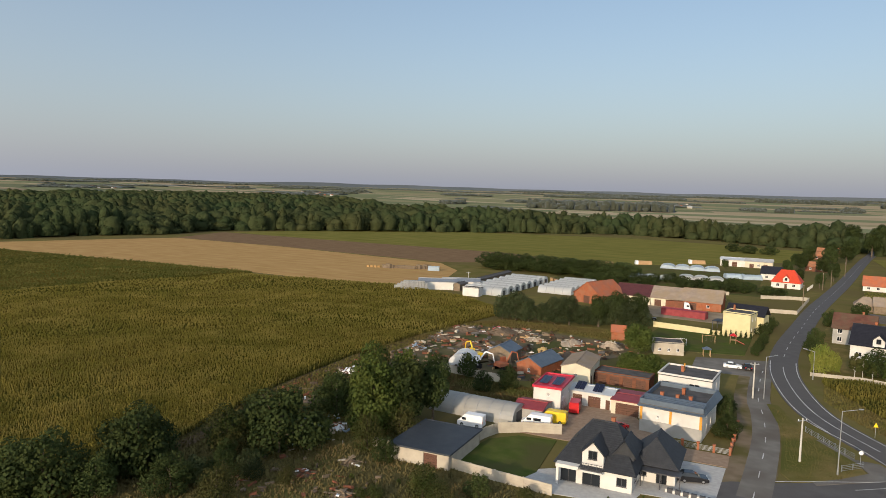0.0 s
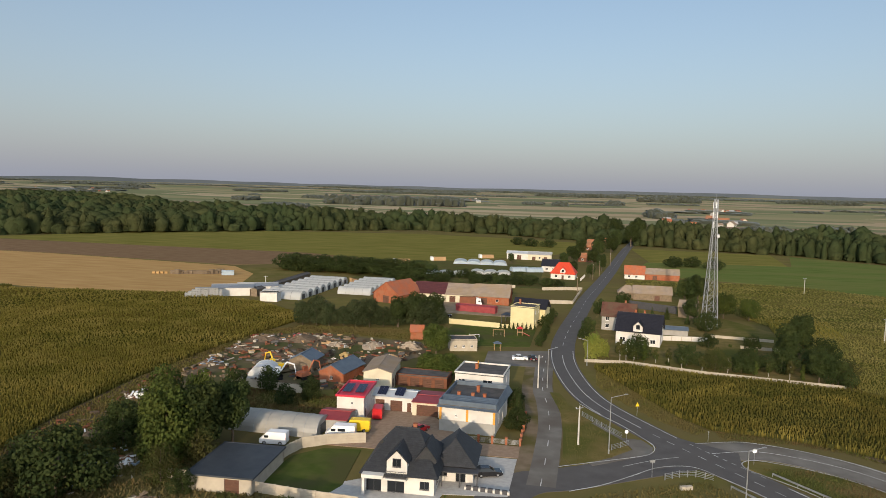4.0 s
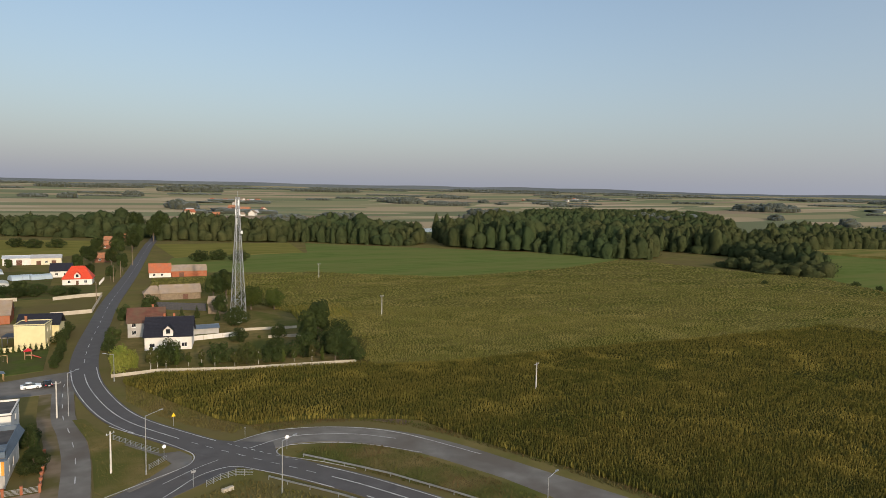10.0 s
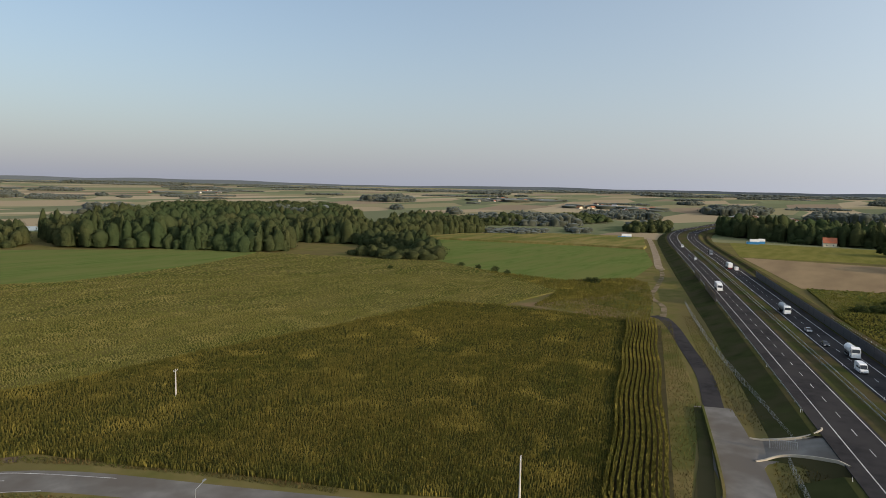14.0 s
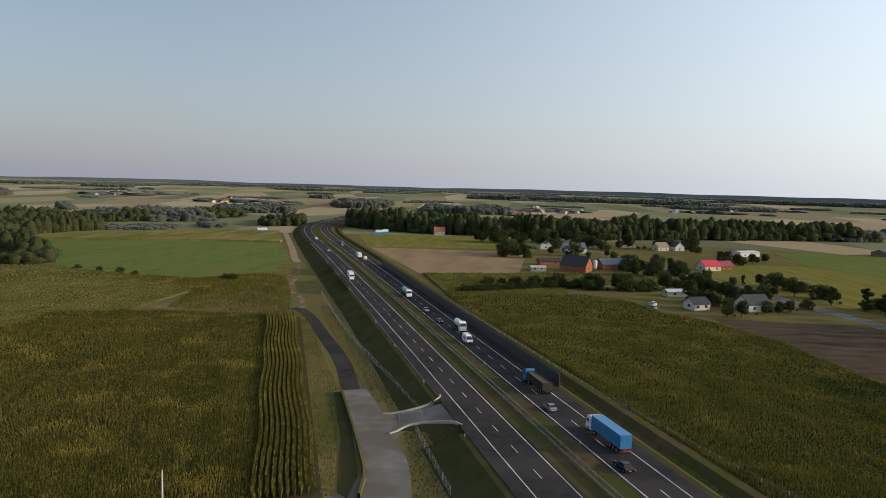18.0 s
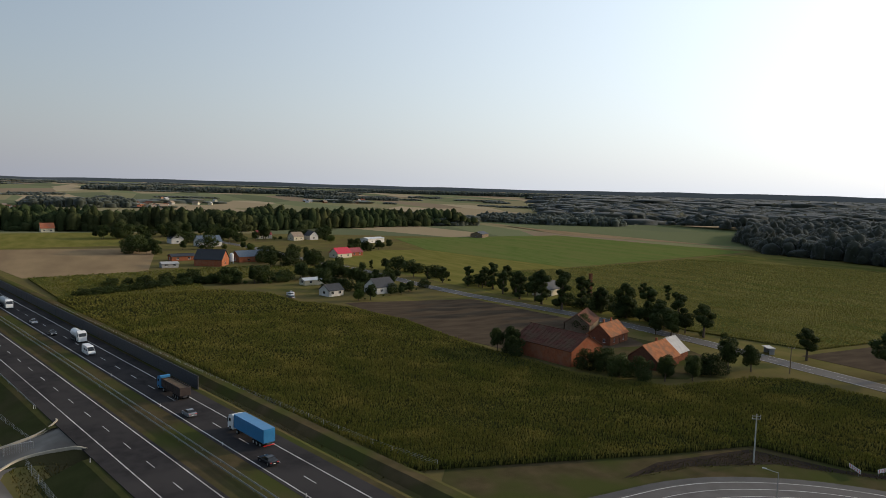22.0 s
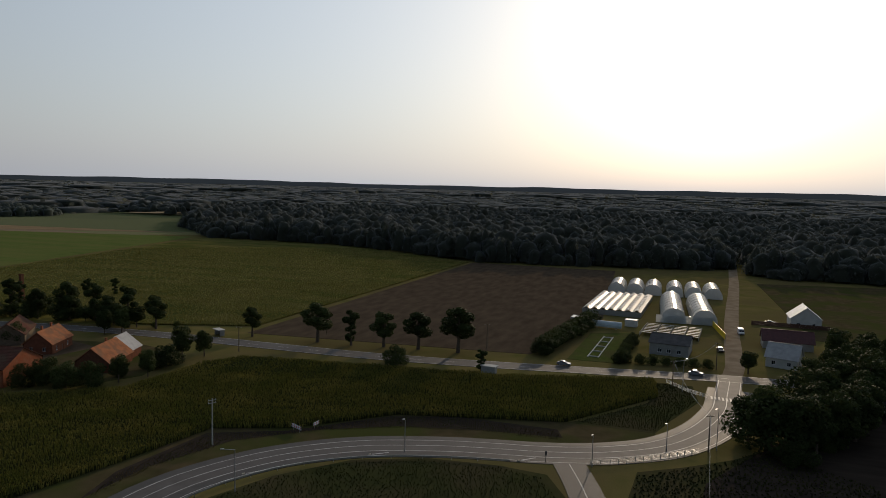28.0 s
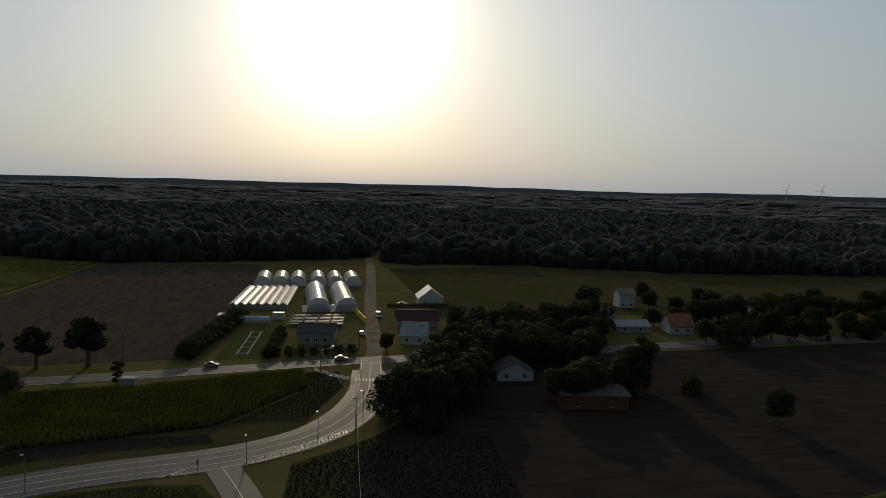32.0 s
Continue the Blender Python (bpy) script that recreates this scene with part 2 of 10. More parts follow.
M = dict(
    meadow=mat("meadow", (0.1, 0.098, 0.03), (0.165, 0.13, 0.052), 0.12, 0.95, 0.1, 3, c3=(0.12, 0.098, 0.042), big=0.03),
    verge=mat("verge_grass", (0.115, 0.1, 0.034), (0.185, 0.138, 0.06), 0.35, 0.95, 0.08, 6, c3=(0.085, 0.088, 0.026), big=0.06),
    lawn=mat("lawn", (0.056, 0.078, 0.019), (0.086, 0.1, 0.029), 0.4, 0.9, 0.04, 9, c3=(0.075, 0.075, 0.03), big=0.12),
    far_land=crop_patchwork("far_farmland"),
    # canopy floors are darker than the leaves: shade between plants put into colour
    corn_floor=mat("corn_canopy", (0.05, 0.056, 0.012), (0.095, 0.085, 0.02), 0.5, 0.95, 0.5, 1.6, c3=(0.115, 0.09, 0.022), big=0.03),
    corn=crop_leaf("corn_leaves", (0.132, 0.123, 0.024), (0.195, 0.16, 0.036), (0.285, 0.226, 0.062), turn=radians(-88), patch_lo=0.47),
    corn_dark=crop_leaf("dull_corn_leaves", (0.075, 0.085, 0.022), (0.11, 0.105, 0.028), (0.19, 0.165, 0.05), turn=radians(-88)),
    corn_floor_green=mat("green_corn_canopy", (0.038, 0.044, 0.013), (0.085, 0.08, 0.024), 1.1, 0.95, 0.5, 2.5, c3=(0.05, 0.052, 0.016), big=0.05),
    corn_green=crop_leaf("green_corn_leaves", (0.078, 0.081, 0.019), (0.128, 0.11, 0.027), (0.25, 0.2, 0.047), turn=radians(-15)),
    # south maize: brighter leaf copy, darkest floor; light and shade are in the colours
    corn_south=crop_leaf("painted_lit_corn_leaves", (0.098, 0.112, 0.024), (0.148, 0.136, 0.034), (0.24, 0.2, 0.053), turn=radians(-15), patch_lo=0.48),
    corn_floor_south=mat("painted_shade_corn_canopy", (0.022, 0.027, 0.01), (0.05, 0.05, 0.016), 1.1, 0.95, 0.5, 2.5),
    fallow_floor=mat("fallow_ground", (0.105, 0.1, 0.03), (0.155, 0.135, 0.048), 0.06, 0.95, 0.4, 1.2, stretch=(1, 4, 1), turn=radians(-15), c3=(0.075, 0.085, 0.022), big=0.02),
    fallow=crop_leaf("fallow_growth", (0.145, 0.15, 0.036), (0.21, 0.182, 0.055), (0.3, 0.255, 0.092), turn=radians(-15), patch_lo=0.5),
    gold=mat("stubble_gold", (0.33, 0.2, 0.082), (0.41, 0.262, 0.112), 0.06, 0.95, 0.05, 3, stretch=(1, 4, 1), turn=-0.5),
    soil=mat("ploughed_soil", (0.15, 0.095, 0.055), (0.2, 0.135, 0.08), 0.1, 0.95, 0.1, 2, stretch=(1, 4, 1), turn=-0.5),
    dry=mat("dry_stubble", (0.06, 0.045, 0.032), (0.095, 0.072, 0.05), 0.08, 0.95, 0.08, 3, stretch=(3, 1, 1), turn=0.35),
    tan_field=mat("tan_field", (0.2, 0.142, 0.085), (0.27, 0.195, 0.112), 0.02, 0.95, 0.05, 1, stretch=(1, 3, 1)),
    green_crop=mat("beet_leaves", (0.085, 0.12, 0.03), (0.125, 0.15, 0.045), 0.05, 0.9, 0.15, 2, stretch=(1, 5, 1), turn=-0.3, c3=(0.13, 0.14, 0.045), big=0.012),
    green_dull=mat("maize_strip", (0.125, 0.12, 0.03), (0.185, 0.163, 0.048), 0.03, 0.9, 0.2, 1, stretch=(1, 4, 1), turn=-0.45),
    asphalt=mat("asphalt_dark", (0.03, 0.028, 0.029), (0.046, 0.043, 0.043), 0.4, 0.85, 0.004, 60, c3=(0.052, 0.048, 0.047), big=0.07),
    asphalt_mid=mat("asphalt_worn", (0.078, 0.071, 0.068), (0.108, 0.1, 0.095), 0.35, 0.72, 0.004, 60, c3=(0.092, 0.084, 0.079), big=0.08, spec=0.12),
    asphalt_ramp=mat("asphalt_polished", (0.05, 0.047, 0.046), (0.075, 0.071, 0.068), 0.3, 0.66, 0.004, 60, c3=(0.065, 0.06, 0.057), big=0.09, spec=0.14),
    asphalt_old=mat("asphalt_grey", (0.14, 0.129, 0.116), (0.195, 0.182, 0.165), 0.3, 0.86, 0.004, 60, c3=(0.125, 0.11, 0.095), big=0.09, spec=0.12),
    paint=mat("road_paint", (0.62, 0.62, 0.6), (0.38, 0.37, 0.36), 0.7, 0.65, c3=(0.3, 0.29, 0.28), big=0.15),
    dirt=mat("dirt_track", (0.2, 0.15, 0.1), (0.3, 0.24, 0.17), 0.2, 0.95, 0.03, 6),
    wood_leaf=mat("woodland_leaves", (0.03, 0.041, 0.018), (0.072, 0.076, 0.032), 0.1, 0.9, 0.9, 0.7, island=0.3, c3=(0.042, 0.06, 0.026), big=0.01),
)

# The bluish sheen puts distance haze into the far fields
haze_sheen(M["far_land"], 0.04, (0.85, 0.93, 1.0))
# Crowns greyed and given a pale sheen: haze over the forest as material
M["pine_leaf"] = mat("hazed_pine_crowns", (0.074, 0.082, 0.06), (0.105, 0.11, 0.084), 0.08, 0.9, 0.6, 0.6, island=0.2, c3=(0.088, 0.098, 0.074), big=0.01)
haze_sheen(M["pine_leaf"], 0.5, (0.8, 0.88, 1.0))
let_light_through(M["pine_leaf"], 0.62)
M["ripe_strip"] = mat("ripe_crop_strip", (0.17, 0.14, 0.045), (0.235, 0.19, 0.075), 0.05, 0.9, 0.3, 0.8, stretch=(1, 5, 1), turn=-0.25, c3=(0.12, 0.125, 0.035), big=0.015)
M["bare_earth"] = mat("reddish_bare_earth", (0.2, 0.13, 0.075), (0.15, 0.115, 0.055), 0.12, 0.95, 0.1, 3, c3=(0.12, 0.11, 0.04), big=0.06)
# Row soil with the shade of the maize leaves put into its colour
M["litter"] = mat("painted_shade_soil", (0.05, 0.045, 0.022), (0.075, 0.062, 0.032), 0.4, 0.95, 0.05, 4)
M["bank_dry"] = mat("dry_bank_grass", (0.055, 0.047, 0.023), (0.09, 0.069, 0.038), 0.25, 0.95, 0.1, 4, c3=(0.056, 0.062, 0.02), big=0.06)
M["scrub_earth"] = mat("scrub_earth", (0.1, 0.085, 0.035), (0.15, 0.11, 0.055), 0.15, 0.95, 0.1, 3, c3=(0.085, 0.095, 0.028), big=0.05)
# Brown ploughed soil, with the gloom of long tree shadows added to its colour
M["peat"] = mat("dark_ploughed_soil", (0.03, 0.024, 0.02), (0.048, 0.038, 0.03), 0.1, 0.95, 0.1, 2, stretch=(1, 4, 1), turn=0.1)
let_light_through(M["corn_green"], 0.15)
let_light_through(M["corn_south"], 0.12)
let_light_through(M["fallow"], 0.2)
let_light_through(M["corn"], 0.35)
let_light_through(M["wood_leaf"], 0.2)


# ---- building helpers ----
def mesh_ob(name, verts, faces, material, parent=None):
    me = bpy.data.meshes.new(name)
    me.from_pydata([tuple(v) for v in verts], [], faces)
    me.materials.append(material)
    ob = new(name, me)
    ob.parent = parent
    return ob


def np_mesh(name, v, f, material, parent=None, mats=None, idx=None):
    """A mesh from numpy arrays: v (n, 3), f (m, k) faces of k corners."""
    me = bpy.data.meshes.new(name)
    k = f.shape[1]
    me.vertices.add(len(v))
    me.vertices.foreach_set("co", np.ascontiguousarray(v, dtype=np.float32).ravel())
    me.loops.add(f.size)
    me.loops.foreach_set("vertex_index", np.ascontiguousarray(f, dtype=np.int32).ravel())
    me.polygons.add(len(f))
    me.polygons.foreach_set("loop_start", np.arange(0, f.size, k, dtype=np.int32))
    for m in (mats or [material]):
        me.materials.append(m)
    if idx is not None:
        me.polygons.foreach_set("material_index", idx.astype(np.int32))
    me.update(calc_edges=True)
    ob = new(name, me)
    ob.parent = parent
    return ob


H0 = 52.0
NEAR, REACH = 1500.0, 3400.0


def land_z(r):
    """Height of the land at distance r: level, then rising very gently so that it meets the horizon."""
    if r <= NEAR:
        return 0.0
    d = NEAR * math.exp((r - NEAR) / REACH * 3.0)
    return H0 - r * H0 / d


def far(x, y):
    """Where a point of the level plain stands on the gently rising land, and the size it has there."""
    d = math.hypot(x, y)
    if d <= NEAR:
        return x, y, 0.0, 1.0
    r = NEAR + math.log(d / NEAR) / 3.0 * REACH
    return x * r / d, y * r / d, land_z(r), r / d


def spline(pts, step=4.0):
    """Smooth line through a few plan points."""
    p = [Vector(q) for q in pts]
    p = [2 * p[0] - p[1]] + p + [2 * p[-1] - p[-2]]
    out = []
    for i in range(1, len(p) - 2):
        n = max(1, int((p[i + 1] - p[i]).length / step))
        for k in range(n):
            s = k / n
            a, b, c, d = p[i - 1], p[i], p[i + 1], p[i + 2]
            out.append(0.5 * ((2 * b) + (c - a) * s + (2 * a - 5 * b + 4 * c - d) * s * s + (3 * b - a - 3 * c + d) * s ** 3))
    out.append(p[-2])
    return out


def offset(line, d):
    """The line moved d metres to its left."""
    out = []
    for i, q in enumerate(line):
        t = line[min(i + 1, len(line) - 1)] - line[max(i - 1, 0)]
        n = Vector((-t.y, t.x)).normalized()
        out.append(Vector((q.x + n.x * d, q.y + n.y * d)))
    return out


def ribbon(name, line, left, right, z, material, parent=None, skirt=0.25, zf=None):
    """A strip along a line between two side offsets, with a thickness at its edges."""
    a, b = offset(line, left), offset(line, right)
    v, f = [], []
    for i in range(len(line)):
        h = z + (zf(i / (len(line) - 1)) if zf else 0)
        v += [(a[i].x, a[i].y, h), (b[i].x, b[i].y, h), (a[i].x, a[i].y, h - skirt), (b[i].x, b[i].y, h - skirt)]
    for i in range(len(line) - 1):
        o, n = 4 * i, 4 * i + 4
        f += [(o, o + 1, n + 1, n), (o + 2, o, n, n + 2), (o + 1, o + 3, n + 3, n + 1)]
    return mesh_ob(name, v, f, material, parent)


def dashes(name, line, off, on, gap, width, z, material, parent=None):
    """A broken line as one mesh of strokes."""
    ln = offset(line, off)
    v, f, s, draw = [], [], 0.0, True
    run = [0.0]
    for p, q in zip(ln, ln[1:]):
        run.append(run[-1] + (q - p).length)

    def at(d):
        for i in range(len(ln) - 1):
            if run[i + 1] >= d:
                k = (d - run[i]) / max(1e-6, run[i + 1] - run[i])
                t = (ln[i + 1] - ln[i]).normalized()
                return ln[i].lerp(ln[i + 1], k), Vector((-t.y, t.x))
        return ln[-1], Vector((0, 1))

    while s + on < run[-1]:
        o = len(v)
        for d in (s, s + on):
            p, n = at(d)
            v += [(p.x + n.x * width / 2, p.y + n.y * width / 2, z), (p.x - n.x * width / 2, p.y - n.y * width / 2, z)]
        f.append((o, o + 1, o + 3, o + 2))
        s += on + gap
    return mesh_ob(name, v, f, material, parent)


def sheet(name, pts, z, material, label, depth=0.6):
    """A level patch of land with an edge that goes into the ground."""
    p = [far(x, y) for x, y in pts]
    n = len(p)
    v = [(x, y, h + z) for x, y, h, s in p] + [(x, y, h + z - depth) for x, y, h, s in p]
    area = sum(p[i][0] * p[(i + 1) % n][1] - p[(i + 1) % n][0] * p[i][1] for i in range(n))
    top = tuple(range(n)) if area > 0 else tuple(reversed(range(n)))
    f = [top] + [(i, (i + 1) % n, (i + 1) % n + n, i + n) for i in range(n)]
    return tagged(mesh_ob(name, v, f, material), label, "field", kind="structure")


def inside(px, py, poly):
    """Which of the numpy points lie in the polygon."""
    r = np.zeros(len(px), bool)
    n = len(poly)
    for i in range(n):
        (x1, y1), (x2, y2) = poly[i], poly[(i + 1) % n]
        c = ((y1 > py) != (y2 > py)) & (px < (x2 - x1) * (py - y1) / (y2 - y1 + 1e-12) + x1)
        r ^= c
    return r


# ---- the land ----
rings = [0, 40, 80, 130, 190, 260, 350, 460, 600, 780, 1000, 1250] + [NEAR + i * 100 for i in range(35)]
SEG = 180
v, f = [(0, 0, 0)], []
for r in rings[1:]:
    for k in range(SEG):
        a = 2 * math.pi * k / SEG
        v.append((r * math.cos(a), r * math.sin(a), land_z(r)))
for k in range(SEG):
    f.append((0, 1 + k, 1 + (k + 1) % SEG))
for i in range(len(rings) - 2):
    o = 1 + i * SEG
    for k in range(SEG):
        j = (k + 1) % SEG
        f.append((o + k, o + SEG + k, o + SEG + j, o + j))
ground = tagged(mesh_ob("ground", v, f, M["meadow"]), "flat farmland with grass and far fields to the horizon", "ground", kind="structure")
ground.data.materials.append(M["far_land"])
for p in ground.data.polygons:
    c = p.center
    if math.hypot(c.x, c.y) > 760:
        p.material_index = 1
    p.use_smooth = True

# ---- fields ----
FIELDS = [
    ("field", "gold", "golden cereal stubble after the harvest", [(-470, 296), (-421, 405), (-310, 398), (-174, 374), (-150, 345), (-138, 300), (-146, 272), (-190, 271), (-237, 273), (-325, 270), (-425, 270)]),
    ("field", "soil", "brown ploughed strip of bare soil", [(-421, 407), (-441, 480), (-324, 472), (-164, 466), (-90, 432), (-178, 380), (-310, 400)]),
    ("field", "green_dull", "pale green maize strip before the woodland", [(-440, 486), (-387, 585), (-269, 672), (-130, 707), (-49, 692), (50, 655), (46, 600), (18, 539), (-54, 456), (-92, 436), (-164, 469), (-324, 476)]),
    ("field", "green_dull", "yellow-green crop strip beside the village road", [(75, 612), (184, 598), (168, 508), (74, 498)]),
    ("field", "green_crop", "bright green beet field", [(80, 408), (131, 391), (197, 340), (290, 352), (372, 384), (391, 403), (296, 498), (196, 588), (170, 505), (72, 495), (58, 440)]),
    ("field", "green_crop", "bright green crop strips by the motorway", [(574, 431), (596, 308), (616, 223), (620, 159), (499, 121), (396, 109.5), (372, 124), (374, 170), (402, 224), (416, 252), (471, 362)]),
    ("field", "tan_field", "tan harvested field beside the motorway", [(603, 76), (600, -62), (443, -41), (429, 23)]),
    ("field", "green_dull", "green crop strip beyond the tan field", [(774, 111), (787, -49), (627, -39), (606, 78)]),
    ("field", "dry", "dark ploughed plot beside the old road", [(300, -112), (290, -176), (215, -192), (178, -182), (186, -132), (223, -121.5)]),
    ("field", "green_crop", "bright green field south-east of the old road", [(675, -307), (693, -540), (457, -596), (393, -318), (544, -279)]),
    ("field", "green_dull", "rough green land between the road and the woods", [(386, -316), (386, -240), (250, -222), (193, -214), (300, -196), (386, -186), (470, -165), (545, -200), (544, -279), (393, -318)]),
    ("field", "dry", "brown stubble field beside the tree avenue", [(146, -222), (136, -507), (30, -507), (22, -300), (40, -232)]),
    ("field", "tan_field", "pale stubble strip at the forest edge", [(700, -560), (1000, -620), (915, -592), (500, -640)]),
    ("field", "peat", "ploughed land beside the old road, darkened for tree shadows", [(-6, -96), (-12, -140), (-22, -158), (-27, -166), (-60, -224), (-240, -236), (-400, -238), (-420, -140), (-160, -110)]),
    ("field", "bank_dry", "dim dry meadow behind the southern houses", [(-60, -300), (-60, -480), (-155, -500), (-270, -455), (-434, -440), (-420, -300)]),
]
for i, (n, m, label, pts) in enumerate(FIELDS):
    sheet(n, pts, 0.06 + 0.012 * (i % 5), M[m], label)
sheet("tall_crop_strip", [(574.6, 431.5), (596.6, 308), (616.6, 223), (620.6, 160), (642, 163), (700, 180), (760, 196), (768, 229), (735, 322), (654, 376)], 1.9, M["ripe_strip"], "tall ripening yellow-green crop strip behind the green field", 2.2)

CORN = [
    ("corn_field", "darker green section of the western maize field", "corn_dark", "corn_floor", 88, 1.6, [(-301, 60), (-440, 262), (-326, 267), (-228, 270), (-240, 229), (-250, 206), (-261, 165)]),
    ("corn_field", "large ripening maize field with yellow-green leaves", "corn", "corn_floor", 88, 1.7, [(-82, 236), (-91, 190), (-95, 152), (-94, 122), (-91, 104), (-88, 88), (-87, 70), (-100, 40), (-300, 60), (-259, 165), (-248, 206), (-238, 229), (-226, 259), (-150, 271), (-110, 258)]),
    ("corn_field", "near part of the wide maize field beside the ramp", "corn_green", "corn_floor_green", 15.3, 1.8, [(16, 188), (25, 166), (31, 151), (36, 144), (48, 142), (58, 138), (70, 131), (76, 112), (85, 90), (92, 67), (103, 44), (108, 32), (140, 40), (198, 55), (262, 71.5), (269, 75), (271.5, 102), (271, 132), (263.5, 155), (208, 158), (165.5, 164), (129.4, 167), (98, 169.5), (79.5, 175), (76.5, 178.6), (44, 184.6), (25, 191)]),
    ("corn_field", "uneven yellow-green fallow growth before the woodland", "fallow", "fallow_floor", 15.3, 1.0, [(80, 178.5), (98.5, 171), (130, 168.5), (166, 165.5), (208, 159.5), (264.5, 156.5), (272.5, 132.5), (284, 132), (296, 131), (330, 128), (372, 172), (400, 226), (410, 250), (398, 278), (372, 380), (290, 350), (197, 338), (131, 388), (90, 388), (46, 384), (40, 346), (60, 338), (72, 320), (78, 290), (86, 256)]),
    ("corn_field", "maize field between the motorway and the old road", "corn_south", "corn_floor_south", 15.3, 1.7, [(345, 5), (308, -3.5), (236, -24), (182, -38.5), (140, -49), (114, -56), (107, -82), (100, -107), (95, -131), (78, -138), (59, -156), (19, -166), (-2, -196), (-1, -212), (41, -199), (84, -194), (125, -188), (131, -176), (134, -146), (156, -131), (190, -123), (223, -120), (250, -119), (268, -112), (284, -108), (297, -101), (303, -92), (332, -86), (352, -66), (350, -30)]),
    ("corn_field", "low green crop between the avenue and the forest", "fallow", "fallow_floor", 70, 0.9, [(386, -316), (440, -584), (288, -585), (140, -508), (150, -234), (193, -218), (250, -224), (386, -240)]),
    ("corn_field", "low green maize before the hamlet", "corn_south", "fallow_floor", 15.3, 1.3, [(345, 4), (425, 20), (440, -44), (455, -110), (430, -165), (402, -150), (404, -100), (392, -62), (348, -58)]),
]


def lumps(x, y, size, seed):
    """Smooth uneven values between 0 and 1 over the plan, with lumps of about that size."""
    tab = np.random.default_rng(seed).uniform(0, 1, (128, 128))
    u, v = x / size, y / size
    i, j = np.floor(u).astype(int), np.floor(v).astype(int)
    a, b = u - i, v - j
    a, b = a * a * (3 - 2 * a), b * b * (3 - 2 * b)
    q = lambda di, dj: tab[(i + di) % 128, (j + dj) % 128]
    return (q(0, 0) * (1 - a) + q(1, 0) * a) * (1 - b) + (q(0, 1) * (1 - a) + q(1, 1) * a) * b


def corn_field(name, label, leaf, floor, turn, hgt, poly):
    """A dense crop in rows: a leafy canopy below, and plants that thin into coarser tufts with distance; they stand higher and lower in patches and along the rows."""
    base = 0.52
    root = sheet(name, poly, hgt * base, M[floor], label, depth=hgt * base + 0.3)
    root["category"] = "maize field" if "maize" in label else "crop field"
    P = np.array(poly)
    c, s = math.cos(radians(turn)), math.sin(radians(turn))
    Q = np.stack([P[:, 0] * c + P[:, 1] * s, -P[:, 0] * s + P[:, 1] * c], 1)
    x0, y0, x1, y1 = Q[:, 0].min(), Q[:, 1].min(), Q[:, 0].max(), Q[:, 1].max()
    rng = np.random.default_rng(int(abs(x0) * 10))
    vs = []
    for lo, hi, sp, size in ((0, 150, 0.44, 0.38), (150, 210, 0.6, 0.54), (210, 290, 0.9, 0.85), (290, 400, 1.5, 1.4), (400, 620, 2.5, 2.3)):
        gx, gy = np.meshgrid(np.arange(x0, x1, sp), np.arange(y0, y1, sp))
        gx, gy = gx.ravel(), gy.ravel()
        gx = gx + rng.uniform(-0.5, 0.5, len(gx)) * sp
        gy = gy + rng.normal(0, 0.24, len(gy)) * sp
        rx, ry = gx, gy
        gx, gy = gx * c - gy * s, gx * s + gy * c
        d = np.hypot(gx, gy)
        k = (d >= lo) & (d < hi)
        k[k] = inside(gx[k], gy[k], poly)
        gap = lumps(gx, gy, 3.2, 7) * 0.6 + lumps(gx, gy, 1.3, 8) * 0.4
        k &= (gap > 0.2) | (rng.uniform(0, 1, len(gx)) < 0.4)
        gx, gy, rx, ry = gx[k], gy[k], rx[k], ry[k]
        n = len(gx)
        if not n:
            continue
        tall = 0.14 * (lumps(gx, gy, 26, 1) - 0.5) + 0.4 * (lumps(gx, gy, 5.5, 2) - 0.5) + 0.2 * (lumps(rx / 9, ry, 2.4, 3) - 0.5)
        h = hgt * np.clip(rng.uniform(0.88, 1.1, n) + tall, 0.6, 1.5)
        a0 = rng.uniform(0, 6.28, n)
        for b in range(3):
            a = a0 + b * 2.1 + rng.uniform(-0.3, 0.3, n)
            w = 0.2 * size * rng.uniform(0.7, 1.2, n)
            r = 0.42 * size * rng.uniform(0.6, 1.2, n)
            ca, sa = np.cos(a), np.sin(a)
            foot = np.stack([gx, gy, h * 0.45], 1)
            l = np.stack([gx + ca * r * 0.6 - sa * w, gy + sa * r * 0.6 + ca * w, h * 0.9], 1)
            rr = np.stack([gx + ca * r * 0.6 + sa * w, gy + sa * r * 0.6 - ca * w, h * 0.9], 1)
            tip = np.stack([gx + ca * r, gy + sa * r, h * rng.uniform(0.82, 1.02, n)], 1)
            vs.append(np.stack([foot, l, tip, rr], 1).reshape(-1, 3))
    # the outer plants, leafy from the ground up
    for (ax, ay), (bx, by) in zip(poly, poly[1:] + poly[:1]):
        L = math.hypot(bx - ax, by - ay)
        if min(math.hypot(ax, ay), math.hypot(bx, by)) > 320:
            continue
        n = int(L / 0.08)
        u = rng.uniform(0, 1, n)
        ex, ey = ax + (bx - ax) * u + rng.normal(0, 0.25, n), ay + (by - ay) * u + rng.normal(0, 0.25, n)
        a = rng.uniform(0, 6.28, n)
        ca, sa, h, w = np.cos(a), np.sin(a), hgt * rng.uniform(0.5, 1.0, n), 0.12
